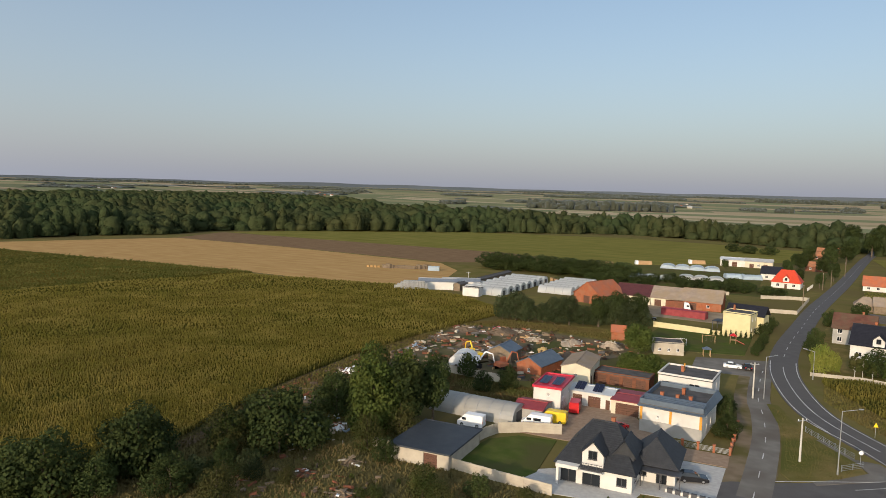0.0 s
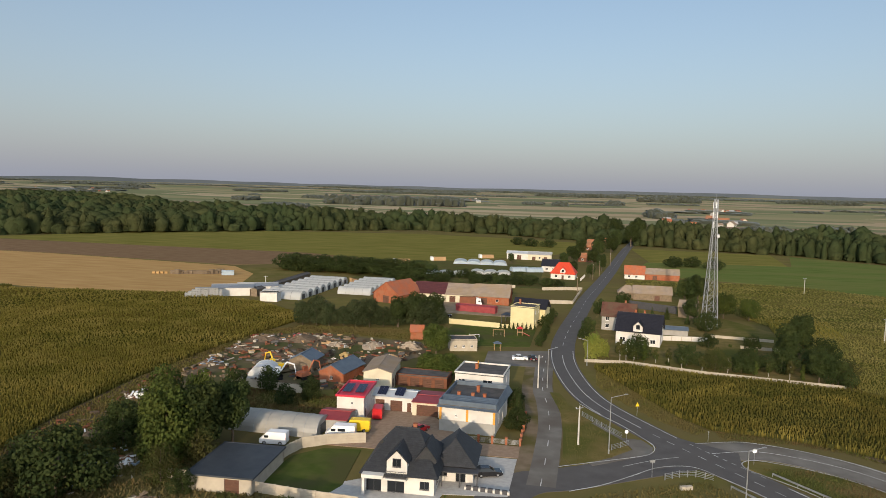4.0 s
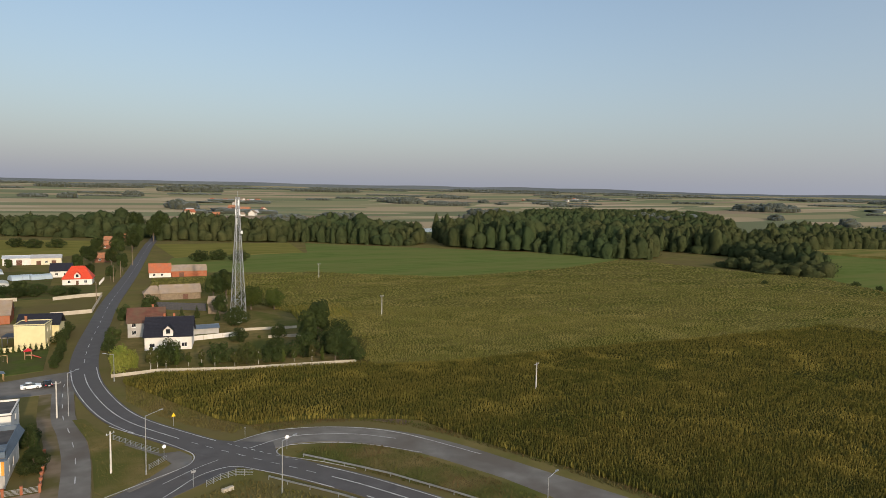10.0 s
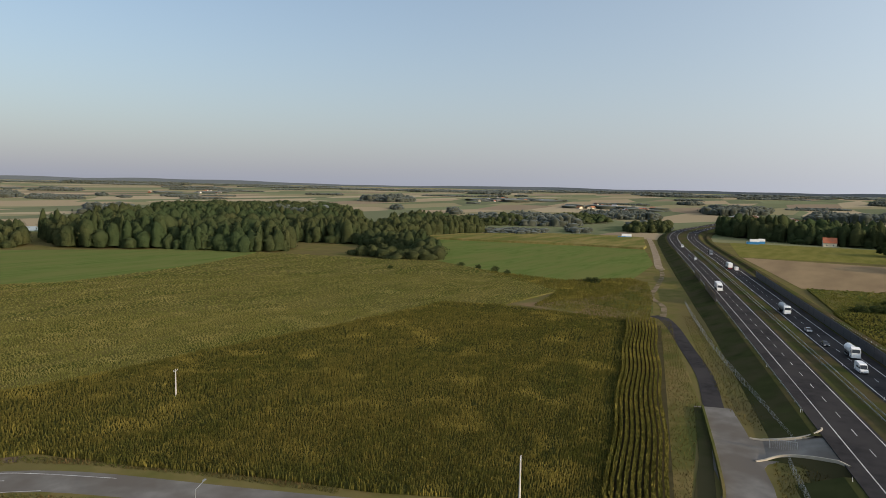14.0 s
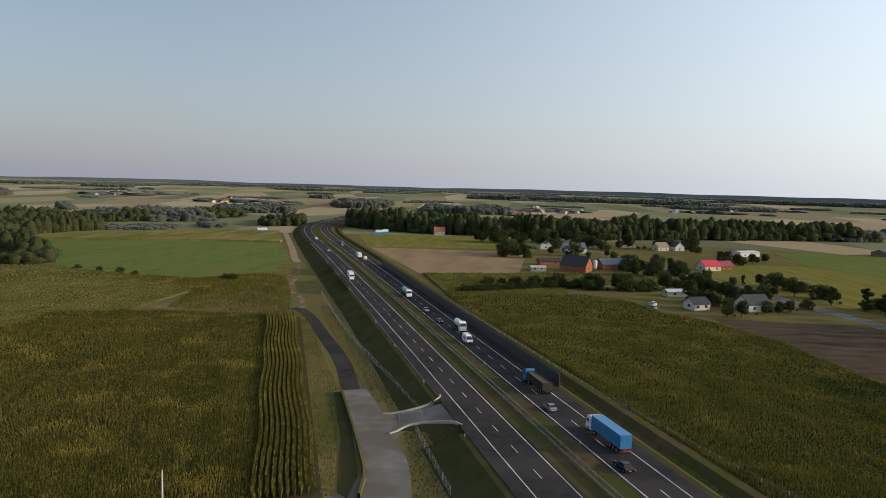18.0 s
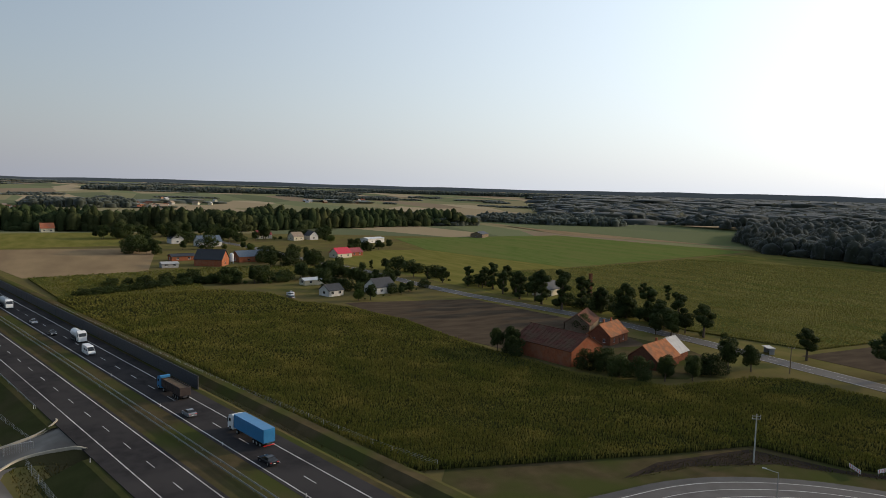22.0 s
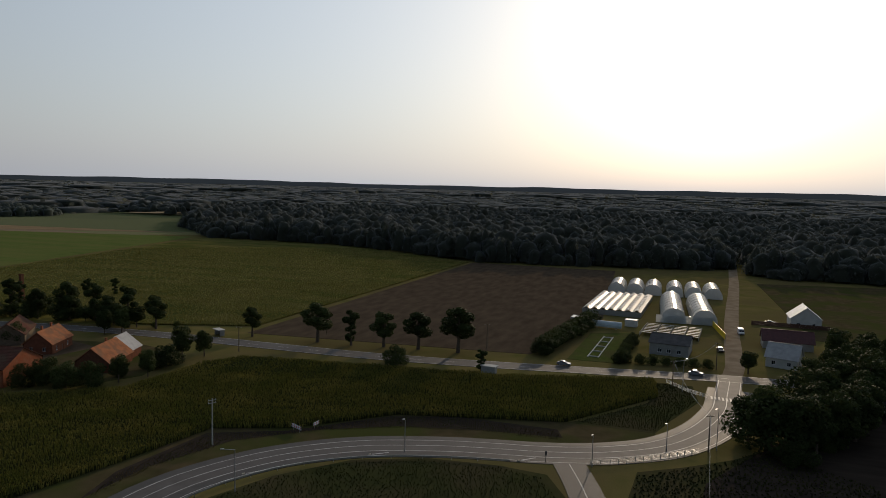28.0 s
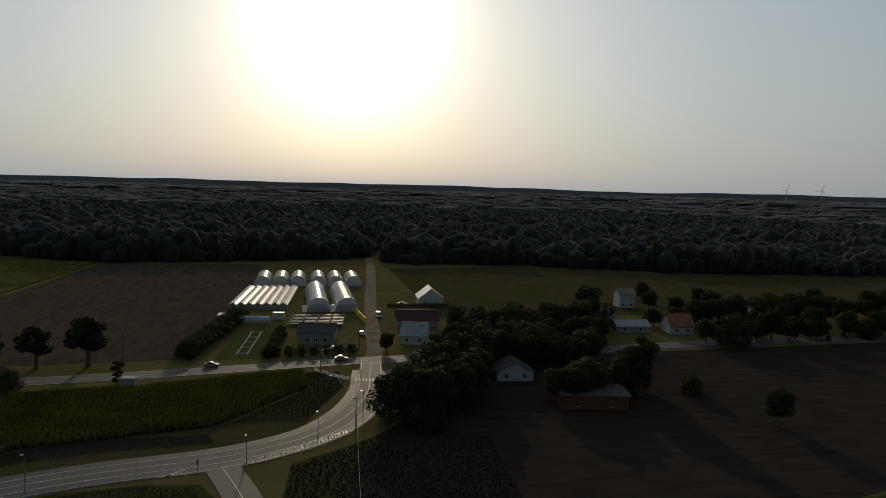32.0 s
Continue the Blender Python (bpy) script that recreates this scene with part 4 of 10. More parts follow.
M.update(
    white=mat("white_render", (0.62, 0.6, 0.56), (0.52, 0.5, 0.465), 0.5, 0.85, 0.004, 30),
    cream=mat("cream_render", (0.6, 0.55, 0.42), (0.5, 0.45, 0.34), 0.4, 0.9, 0.004, 30),
    grey_wall=mat("grey_render", (0.36, 0.35, 0.33), (0.28, 0.27, 0.25), 0.5, 0.9, 0.004, 30),
    yellow_wall=mat("yellow_render", (0.6, 0.53, 0.31), (0.53, 0.47, 0.27), 0.6, 0.85, 0.003, 30),
    orange_trim=mat("orange_render", (0.62, 0.3, 0.06), (0.55, 0.26, 0.05), 1.0, 0.85),
    brick=mat("red_brick", (0.33, 0.11, 0.055), (0.24, 0.085, 0.045), 1.6, 0.9, 0.01, 12, c3=(0.28, 0.12, 0.07), big=0.5),
    brick_dark=mat("old_brick", (0.2, 0.085, 0.05), (0.13, 0.06, 0.04), 1.2, 0.9, 0.01, 12),
    concrete_wall=mat("concrete_panel", (0.45, 0.4, 0.32), (0.36, 0.32, 0.26), 0.7, 0.9, 0.01, 8),
    slab=mat("paving_slabs", (0.45, 0.44, 0.42), (0.36, 0.35, 0.34), 1.5, 0.85, 0.004, 12),
    block_paving=mat("block_paving", (0.24, 0.17, 0.12), (0.3, 0.22, 0.16), 1.2, 0.9, 0.006, 14),
    roof_dark=mat("anthracite_tiles", (0.022, 0.024, 0.028), (0.036, 0.038, 0.043), 1.5, 0.62, 0.01, 9),
    roof_slate=mat("slate_blue_sheet", (0.03, 0.036, 0.046), (0.045, 0.052, 0.062), 0.6, 0.6, 0.006, 6),
    roof_navy=mat("navy_tiles", (0.012, 0.012, 0.018), (0.02, 0.02, 0.027), 1.5, 0.5, 0.01, 9),
    roof_blue=mat("blue_grey_metal", (0.075, 0.1, 0.135), (0.105, 0.135, 0.17), 0.8, 0.5, 0.004, 6, metal=0.1),
    roof_felt=mat("grey_felt", (0.075, 0.073, 0.074), (0.115, 0.11, 0.108), 0.6, 0.9, 0.006, 10),
    roof_red=mat("bright_red_tiles", (0.55, 0.06, 0.025), (0.45, 0.05, 0.02), 1.5, 0.6, 0.01, 9),
    roof_crimson=mat("crimson_metal", (0.5, 0.02, 0.045), (0.4, 0.018, 0.04), 1.0, 0.4, 0.004, 6),
    roof_maroon=mat("maroon_metal", (0.2, 0.03, 0.035), (0.26, 0.045, 0.05), 0.8, 0.5, 0.004, 8),
    roof_terracotta=mat("terracotta_tiles", (0.42, 0.12, 0.05), (0.33, 0.1, 0.045), 0.9, 0.8, 0.015, 8, c3=(0.3, 0.12, 0.07), big=0.3),
    roof_brown=mat("brown_clay_tiles", (0.13, 0.06, 0.045), (0.09, 0.045, 0.035), 0.7, 0.85, 0.015, 8, c3=(0.11, 0.07, 0.05), big=0.3),
    roof_clay=mat("weathered_clay_tiles", (0.4, 0.17, 0.085), (0.28, 0.12, 0.065), 0.7, 0.85, 0.015, 8, c3=(0.24, 0.13, 0.08), big=0.35),
    roof_plum=mat("plum_tiles", (0.062, 0.02, 0.023), (0.088, 0.028, 0.03), 1.0, 0.6, 0.01, 8),
    roof_tan=mat("fibre_cement_sheets", (0.3, 0.24, 0.19), (0.22, 0.18, 0.15), 0.5, 0.9, 0.01, 6, c3=(0.26, 0.2, 0.14), big=0.2),
    roof_grey=mat("grey_sheet_roof", (0.3, 0.3, 0.3), (0.4, 0.4, 0.4), 0.6, 0.7, 0.006, 6),
    metal_light=mat("pale_sheet_metal", (0.55, 0.57, 0.58), (0.45, 0.47, 0.49), 0.5, 0.45, 0.004, 5, metal=0.3),
    galvanised=mat("galvanised_steel", (0.42, 0.43, 0.44), (0.33, 0.34, 0.35), 2.0, 0.45, metal=0.7),
    pole_concrete=mat("pole_concrete", (0.5, 0.48, 0.43), (0.42, 0.4, 0.36), 2.0, 0.9),
    old_wood=mat("weathered_wood", (0.22, 0.17, 0.12), (0.15, 0.115, 0.08), 1.5, 0.9, 0.01, 12),
    new_wood=mat("fresh_timber", (0.42, 0.28, 0.15), (0.34, 0.22, 0.12), 1.5, 0.85, 0.01, 12),
    door_brown=mat("brown_doors", (0.12, 0.055, 0.035), (0.09, 0.045, 0.03), 1.2, 0.7),
    rust=mat("rusty_sheet", (0.22, 0.085, 0.05), (0.15, 0.07, 0.045), 0.8, 0.85, 0.01, 8),
    glass=glassy("window_glass", (0.015, 0.018, 0.022)),
    solar=glassy("solar_cells", (0.01, 0.012, 0.03), 0.15),
    frame_white=mat("white_frames", (0.75, 0.75, 0.75), (0.7, 0.7, 0.7), 2.0, 0.5),
    frame_dark=mat("graphite_frames", (0.05, 0.05, 0.055), (0.07, 0.07, 0.075), 2.0, 0.5),
    car_white=mat("white_car_paint", (0.78, 0.78, 0.78), (0.72, 0.72, 0.72), 1.0, 0.25, spec=0.5),
    car_black=mat("black_car_paint", (0.012, 0.012, 0.014), (0.02, 0.02, 0.022), 1.0, 0.2, spec=0.5),
    car_grey=mat("grey_car_paint", (0.25, 0.26, 0.28), (0.3, 0.31, 0.33), 1.0, 0.25, metal=0.4),
    car_red=mat("red_van_paint", (0.5, 0.015, 0.02), (0.42, 0.013, 0.016), 1.0, 0.3, spec=0.5),
    car_yellow=mat("yellow_van_paint", (0.7, 0.48, 0.02), (0.65, 0.44, 0.02), 1.0, 0.3, spec=0.5),
    car_blue=mat("blue_truck_paint", (0.03, 0.17, 0.36), (0.04, 0.2, 0.4), 1.0, 0.35, spec=0.5),
    tarp_dark=mat("dark_tipper_sides", (0.035, 0.025, 0.025), (0.05, 0.035, 0.03), 1.0, 0.6),
    rubber=mat("tyre_rubber", (0.015, 0.015, 0.015), (0.025, 0.025, 0.025), 3.0, 0.9),
    film=plastic_film("greenhouse_film", (0.72, 0.73, 0.72), 0.25, 0.5),
    film_blue=plastic_film("bluish_greenhouse_film", (0.5, 0.6, 0.68), 0.3),
    film_old=plastic_film("dusty_tunnel_film", (0.42, 0.41, 0.38), 0.4, 0.3),
    yellow_sign=mat("yellow_sign", (0.8, 0.55, 0.02), (0.75, 0.5, 0.02), 2.0, 0.5),
    red_sign=mat("red_sign", (0.6, 0.03, 0.03), (0.55, 0.03, 0.03), 2.0, 0.5),
    bark=mat("bark", (0.09, 0.07, 0.05), (0.14, 0.11, 0.085), 3.0, 0.95, 0.02, 15),
    birch_bark=mat("birch_bark", (0.6, 0.58, 0.54), (0.35, 0.33, 0.3), 3.0, 0.9),
    leaf=leafy("leaves_green", (0.035, 0.055, 0.013), (0.095, 0.112, 0.026), (0.055, 0.078, 0.018)),
    leaf_dark=leafy("leaves_dark", (0.022, 0.036, 0.012), (0.062, 0.076, 0.023), (0.035, 0.05, 0.016)),
    leaf_olive=leafy("leaves_olive", (0.04, 0.055, 0.022), (0.075, 0.088, 0.04), (0.035, 0.048, 0.018)),
    leaf_willow=leafy("leaves_willow", (0.13, 0.15, 0.03), (0.2, 0.2, 0.045), (0.1, 0.13, 0.025)),
    leaf_dry=leafy("leaves_dry", (0.05, 0.055, 0.018), (0.085, 0.078, 0.026), (0.04, 0.055, 0.014)),
    dry_weed=mat("dry_weeds", (0.15, 0.11, 0.05), (0.075, 0.075, 0.03), 0.12, 0.9, island=0.35),
    # darker copy of the grass blades: backlit shade put into the colour
    dim_blade=mat("shade_dark_blades", (0.036, 0.042, 0.014), (0.062, 0.056, 0.022), 0.3, 0.85, island=0.3),
    weeds=mat("dry_weeds", (0.13, 0.085, 0.038), (0.075, 0.06, 0.025), 0.3, 0.9, island=0.35, c3=(0.07, 0.08, 0.022), big=0.12),
    grass_blade=mat("grass_blades", (0.075, 0.078, 0.02), (0.13, 0.108, 0.038), 0.3, 0.85, island=0.3, c3=(0.11, 0.085, 0.034), big=0.08),
    soil_heap=mat("soil_heap", (0.1, 0.075, 0.055), (0.16, 0.12, 0.085), 1.0, 0.95, 0.1, 4),
    gravel=mat("stone_heap", (0.4, 0.32, 0.24), (0.28, 0.22, 0.16), 1.5, 0.95, 0.08, 6),
    blue_tarp=mat("blue_grey_sheet", (0.3, 0.38, 0.48), (0.22, 0.28, 0.36), 1.0, 0.5),
    water=glassy("pond_water", (0.03, 0.045, 0.06), 0.08),
)


# ---- shape helpers ----
def box(x0, x1, y0, y1, z0, z1):
    v = [(x, y, z) for x in (x0, x1) for y in (y0, y1) for z in (z0, z1)]
    f = [(0, 1, 3, 2), (4, 6, 7, 5), (0, 4, 5, 1), (2, 3, 7, 6), (0, 2, 6, 4), (1, 5, 7, 3)]
    return v, f


def join(*gs):
    v, f = [], []
    for gv, gf in gs:
        o = len(v)
        v += list(gv)
        f += [tuple(i + o for i in q) for q in gf]
    return v, f


def tube(p, q, r0, r1=None, n=8):
    """A tapered rod from p to q."""
    p, q = Vector(p), Vector(q)
    r1 = r0 if r1 is None else r1
    d = (q - p).normalized()
    a = d.cross(Vector((0, 0, 1)) if abs(d.z) < 0.95 else Vector((1, 0, 0))).normalized()
    b = d.cross(a)
    v, f = [], []
    for c, r in ((p, r0), (q, r1)):
        for k in range(n):
            t = 2 * math.pi * k / n
            v.append(tuple(c + (a * math.cos(t) + b * math.sin(t)) * r))
    for k in range(n):
        j = (k + 1) % n
        f.append((k, j, n + j, n + k))
    f += [tuple(reversed(range(n))), tuple(range(n, 2 * n))]
    return v, f


def extrude_profile(pts, y0, y1, pinch=0.0, zp=None):
    """A side profile (x, z) pulled across y; above zp the sides lean in by pinch."""
    n = len(pts)
    v = []
    for y, s in ((y0, 1), (y1, -1)):
        for x, z in pts:
            v.append((x, y + (s * pinch if zp is not None and z > zp else 0), z))
    f = [tuple(range(n)), tuple(reversed(range(n, 2 * n)))]
    for i in range(n):
        j = (i + 1) % n
        f.append((j, i, n + i, n + j))
    return v, f


def part(name, geo, material, parent, label=""):
    ob = mesh_ob(name, geo[0], geo[1], material, parent)
    return tagged(ob, label) if label else ob


def thing(name, x, y, rot, label, category, group="", z=0.0):
    ob = new(name)
    ob.matrix_basis = pose(x, y, z, 0, 0, rot)
    return tagged(ob, label, category, group)


def wall_panel(w, h, holes, t=0.3, gable=0.0):
    """An upright wall in the x-z plane, outer face at y = 0, with openings (u, z, w, h) cut through it and an optional gable."""
    xs, zs = {-w / 2, w / 2}, {0.0, h}
    for u, z, a, b in holes:
        xs |= {u - a / 2, u + a / 2}
        zs |= {z, z + b}
    xs, zs = sorted(xs), sorted(zs)
    v, f = [], []

    def quad(*q):
        o = len(v)
        v.extend(q)
        f.append((o, o + 1, o + 2, o + 3))

    for x0, x1 in zip(xs, xs[1:]):
        for z0, z1 in zip(zs, zs[1:]):
            cx, cz = (x0 + x1) / 2, (z0 + z1) / 2
            if any(abs(cx - u) < a / 2 and z < cz < z + b for u, z, a, b in holes):
                continue
            quad((x0, 0, z0), (x1, 0, z0), (x1, 0, z1), (x0, 0, z1))
            quad((x1, t, z0), (x0, t, z0), (x0, t, z1), (x1, t, z1))
    for u, z, a, b in holes:
        l, r, d, p = u - a / 2, u + a / 2, z, z + b
        quad((l, 0, d), (l, 0, p), (l, t, p), (l, t, d))
        quad((r, 0, p), (r, 0, d), (r, t, d), (r, t, p))
        quad((l, 0, p), (r, 0, p), (r, t, p), (l, t, p))
        quad((r, 0, d), (l, 0, d), (l, t, d), (r, t, d))
    quad((-w / 2, 0, h), (w / 2, 0, h), (w / 2, t, h), (-w / 2, t, h))
    if gable:
        o = len(v)
        v += [(-w / 2, 0, h), (w / 2, 0, h), (0, 0, h + gable), (-w / 2, t, h), (w / 2, t, h), (0, t, h + gable)]
        f += [(o, o + 1, o + 2), (o + 4, o + 3, o + 5)]
    return v, f


def moved(geo, m):
    return [tuple(m @ Vector(p)) for p in geo[0]], geo[1]


def window_parts(parent, m, u, z, w, h, kind, frame_mat):
    """A window or door set into its opening, as a part with a pane."""
    if kind == "w":
        fr = part("window", moved(join(box(u - w / 2, u - w / 2 + 0.08, 0.1, 0.18, z, z + h), box(u + w / 2 - 0.08, u + w / 2, 0.1, 0.18, z, z + h), box(u - w / 2, u + w / 2, 0.1, 0.18, z, z + 0.08), box(u - w / 2, u + w / 2, 0.1, 0.18, z + h - 0.08, z + h), box(u - 0.03, u + 0.03, 0.1, 0.18, z, z + h), box(u - w / 2 - 0.05, u + w / 2 + 0.05, -0.06, 0.05, z - 0.06, z)), m), frame_mat, parent)
        part("pane", moved(box(u - w / 2 + 0.05, u + w / 2 - 0.05, 0.14, 0.16, z + 0.05, z + h - 0.05), m), M["glass"], fr)
    elif kind == "g":
        g = part("garage_door", moved(join(*[box(u - w / 2, u + w / 2, 0.1, 0.16, z + h * k / 5, z + h * (k + 1) / 5 - 0.03) for k in range(5)]), m), M["door_brown"], parent)
    else:
        d = part("door", moved(join(box(u - w / 2, u + w / 2, 0.1, 0.17, z, z + h), box(u - w / 3, u + w / 3, 0.08, 0.1, z + h * 0.1, z + h * 0.45), box(u - w / 3, u + w / 3, 0.08, 0.1, z + h * 0.55, z + h * 0.9)), m), M["door_brown"], parent)
        part("handle", moved(box(u + w / 2 - 0.2, u + w / 2 - 0.08, 0.04, 0.1, z + 1.0, z + 1.06), m), M["galvanised"], d)


def slope(name, r0, r1, e1, e0, material, parent, courses=0, thick=0.14):
    """One roof slope between its ridge (r0, r1) and its eave (e0, e1), laid in overlapping courses."""
    r0, r1, e1, e0 = map(Vector, (r0, r1, e1, e0))
    n = (e0 - r0).cross(r1 - r0)
    if n.length < 1e-6:
        n = (e0 - r0).cross(e1 - e0)
    n.normalize()
    if n.z < 0:
        n = -n
    v, f = [], []
    c = max(1, courses)
    lift = 0.05 if courses else 0.0
    v += [r0, r1]
    for k in range(c):
        b0, b1 = r0.lerp(e0, (k + 1) / c), r1.lerp(e1, (k + 1) / c)
        o = len(v)
        v += [b0 + n * lift, b1 + n * lift, b0, b1]
        f += [(o - 2, o, o + 1, o - 1), (o, o + 2, o + 3, o + 1)]
    o = len(v)
    v += [r0 - n * thick, r1 - n * thick, e0 - n * thick, e1 - n * thick]
    f += [(o, o + 1, o + 3, o + 2), (0, o, o + 2, o - 2), (o - 1, o + 3, o + 1, 1), (o - 2, o + 2, o + 3, o - 1), (0, 1, o + 1, o)]
    return part(name, ([tuple(q) for q in v], f), material, parent)


SIDES = {"f": (0, 0), "r": (1, 90), "b": (2, 180), "l": (3, 270)}


def house(name, label, x, y, rot, w, d, eave, ridge, wall, roof, axis="x", hip=0.0, over=0.35, holes=None, chimneys=(), courses=0, category="house", frames="frame_white", group="", flat=0.0, gable_mat=None, trim=None):
    """A building: four walls with openings, a pitched, hipped or flat roof, windows, doors, chimneys. Front is -y, w along x."""
    T = thing(name, x, y, rot, label, category, group)
    holes = holes or {}
    for s, (k, a) in SIDES.items():
        ww, dd = (w, d) if k % 2 == 0 else (d, w)
        m = pose(0, 0, 0, 0, 0, a) @ Matrix.Translation((0, -dd / 2, 0))
        hs = holes.get(s, [])
        low = [q for q in hs if q[1] + q[3] <= eave]
        is_gable = not flat and not hip and ((axis == "x" and k % 2 == 1) or (axis == "y" and k % 2 == 0))
        part("wall", moved(wall_panel(ww - (0.62 if k % 2 else 0), eave, [q[:4] for q in low], 0.3, (ridge - eave) if is_gable else 0), m), M[gable_mat] if (is_gable and gable_mat) else M[wall], T)
        for q in hs:
            kind = q[4] if len(q) > 4 else "w"
            mm = m if q in low else m @ Matrix.Translation((0, -0.15, 0))
            window_parts(T, mm, *q[:4], kind, M[frames])
    if flat:
        o = over
        part("roof", join(box(-w / 2 - o, w / 2 + o, -d / 2 - o, d / 2 + o, eave, eave + 0.2)), M[roof], T)
        part("parapet", join(box(-w / 2 - o, w / 2 + o, -d / 2 - o, -d / 2 - o + 0.25, eave + 0.2, eave + flat), box(-w / 2 - o, w / 2 + o, d / 2 + o - 0.25, d / 2 + o, eave + 0.2, eave + flat), box(-w / 2 - o, -w / 2 - o + 0.25, -d / 2 - o + 0.25, d / 2 + o - 0.25, eave + 0.2, eave + flat), box(w / 2 + o - 0.25, w / 2 + o, -d / 2 - o + 0.25, d / 2 + o - 0.25, eave + 0.2, eave + flat)), M[trim or wall], T)
    else:
        W, D = (w, d) if axis == "x" else (d, w)
        g = pose(0, 0, 0, 0, 0, 0 if axis == "x" else 90)
        s = (ridge - eave) / (D / 2)
        ez, ex, ey = eave - over * s * 0.6 + 0.08, W / 2 + over, D / 2 + over
        rx = W / 2 + over - (hip or 0)
        rz = ridge + 0.1
        P = lambda a, b, c: g @ Vector((a, b, c))
        slope("roof_slope", P(-rx, 0, rz), P(rx, 0, rz), P(ex, -ey, ez), P(-ex, -ey, ez), M[roof], T, courses)
        slope("roof_slope", P(rx, 0, rz), P(-rx, 0, rz), P(-ex, ey, ez), P(ex, ey, ez), M[roof], T, courses)
        if hip:
            slope("roof_hip", P(rx, 0, rz), P(rx, 0, rz), P(ex, ey, ez), P(ex, -ey, ez), M[roof], T, courses)
            slope("roof_hip", P(-rx, 0, rz), P(-rx, 0, rz), P(-ex, -ey, ez), P(-ex, ey, ez), M[roof], T, courses)
        part("ridge_cap", moved(box(-rx, rx, -0.12, 0.12, rz - 0.05, rz + 0.1), g), M[roof], T)
    for cx, cy, ch in chimneys:
        c = part("chimney", join(box(cx - 0.3, cx + 0.3, cy - 0.3, cy + 0.3, eave, ch), box(cx - 0.36, cx + 0.36, cy - 0.36, cy + 0.36, ch, ch + 0.12)), M["brick"], T)
    return T


# ---- trees ----
def leaf_cloud(rng, centres, radii, count, size, squash=0.85, droop=0.0):
    """Small leaf clumps spread over several overlapping lobes."""
    vs = []
    w = np.array([r ** 2 for r in radii])
    which = rng.choice(len(centres), count, p=w / w.sum())
    C = np.array(centres)[which]
    R = np.array(radii)[which]
    d = rng.normal(0, 1, (count, 3))
    d /= np.linalg.norm(d, axis=1)[:, None]
    rr = R * rng.uniform(0.55, 1.08, count) ** 0.6
    p = C + d * rr[:, None] * np.array([1, 1, squash])
    p[:, 2] -= droop * rng.uniform(0, 1, count) * R
    n = d + rng.normal(0, 0.5, (count, 3)) + np.array([0, 0, 0.25])
    n /= np.linalg.norm(n, axis=1)[:, None]
    t1 = np.cross(n, rng.normal(0, 1, (count, 3)))
    t1 /= np.linalg.norm(t1, axis=1)[:, None]
    t2 = np.cross(n, t1)
    if droop:
        t2 = np.tile(np.array([0, 0, -1.6]), (count, 1)) + rng.normal(0, 0.2, (count, 3))
    s = (size * rng.uniform(0.55, 1.25, count))[:, None]
    return np.stack([p - t1 * s, p + t2 * s * 0.7, p + t1 * s, p - t2 * s * 0.7], 1).reshape(-1, 3)


def tree_proto(name, label, h, spread, seed, lobes=9, leaves=900, size=0.4, leafm="leaf", trunk=0.28, clear=0.25, barkm="bark", tall=1.0, droop=0.0, shape="round", category="tree"):
    """A tree h metres high: tapered trunk, limbs, and an uneven crown of leaf clumps with gaps."""
    rng = np.random.default_rng(seed)
    T = thing(name, 0, 0, 0, label, category)
    cr, rd = [], []
    for i in range(lobes):
        u = (i + 0.5) / lobes
        a = i * 2.4 + rng.uniform(-0.4, 0.4)
        if shape == "column":
            z = h * (clear + (1 - clear) * u * 0.93)
            q = spread * 0.35 * rng.uniform(0.2, 1)
            r = spread * rng.uniform(0.5, 0.75) * (1.1 - 0.6 * u)
        elif shape == "cone":
            z = h * (clear + (1 - clear) * u * 0.95)
            q = spread * 0.25 * (1 - u)
            r = spread * (1.05 - 0.9 * u) * rng.uniform(0.85, 1.1)
        elif shape == "waist":
            z = h * (clear + (1 - clear) * u * 0.9)
            wst = 0.55 + 0.5 * abs(math.cos(u * 4.6))
            q = spread * 0.55 * wst * rng.uniform(0.3, 1)
            r = spread * 0.5 * wst * rng.uniform(0.8, 1.15)
        else:
            z = h * (clear + (1 - clear) * (0.12 + 0.72 * u))
            q = spread * 0.62 * math.sin(math.pi * (0.18 + 0.7 * u)) * rng.uniform(0.55, 1.1)
            r = spread * 0.48 * rng.uniform(0.75, 1.2) * (1.1 - 0.35 * u)
        cr.append((math.cos(a) * q, math.sin(a) * q, z))
        rd.append(r)
    limbs = [tube((0, 0, -0.2), (spread * 0.04, 0, h * (clear + 0.15)), trunk, trunk * 0.6)]
    limbs.append(tube((spread * 0.04, 0, h * (clear + 0.14)), (0, 0, h * 0.85), trunk * 0.6, trunk * 0.12, 6))
    for c in cr[: min(lobes, 8)]:
        limbs.append(tube((0, 0, max(0.3, c[2] * 0.6)), c, trunk * 0.35, trunk * 0.08, 5))
    part("trunk", join(*limbs), M[barkm], T)
    V = leaf_cloud(rng, cr, rd, int(leaves * 2), size * 0.72, 0.9, droop)
    np_mesh("crown", V, np.arange(len(V)).reshape(-1, 4), M[leafm], T)
    return T


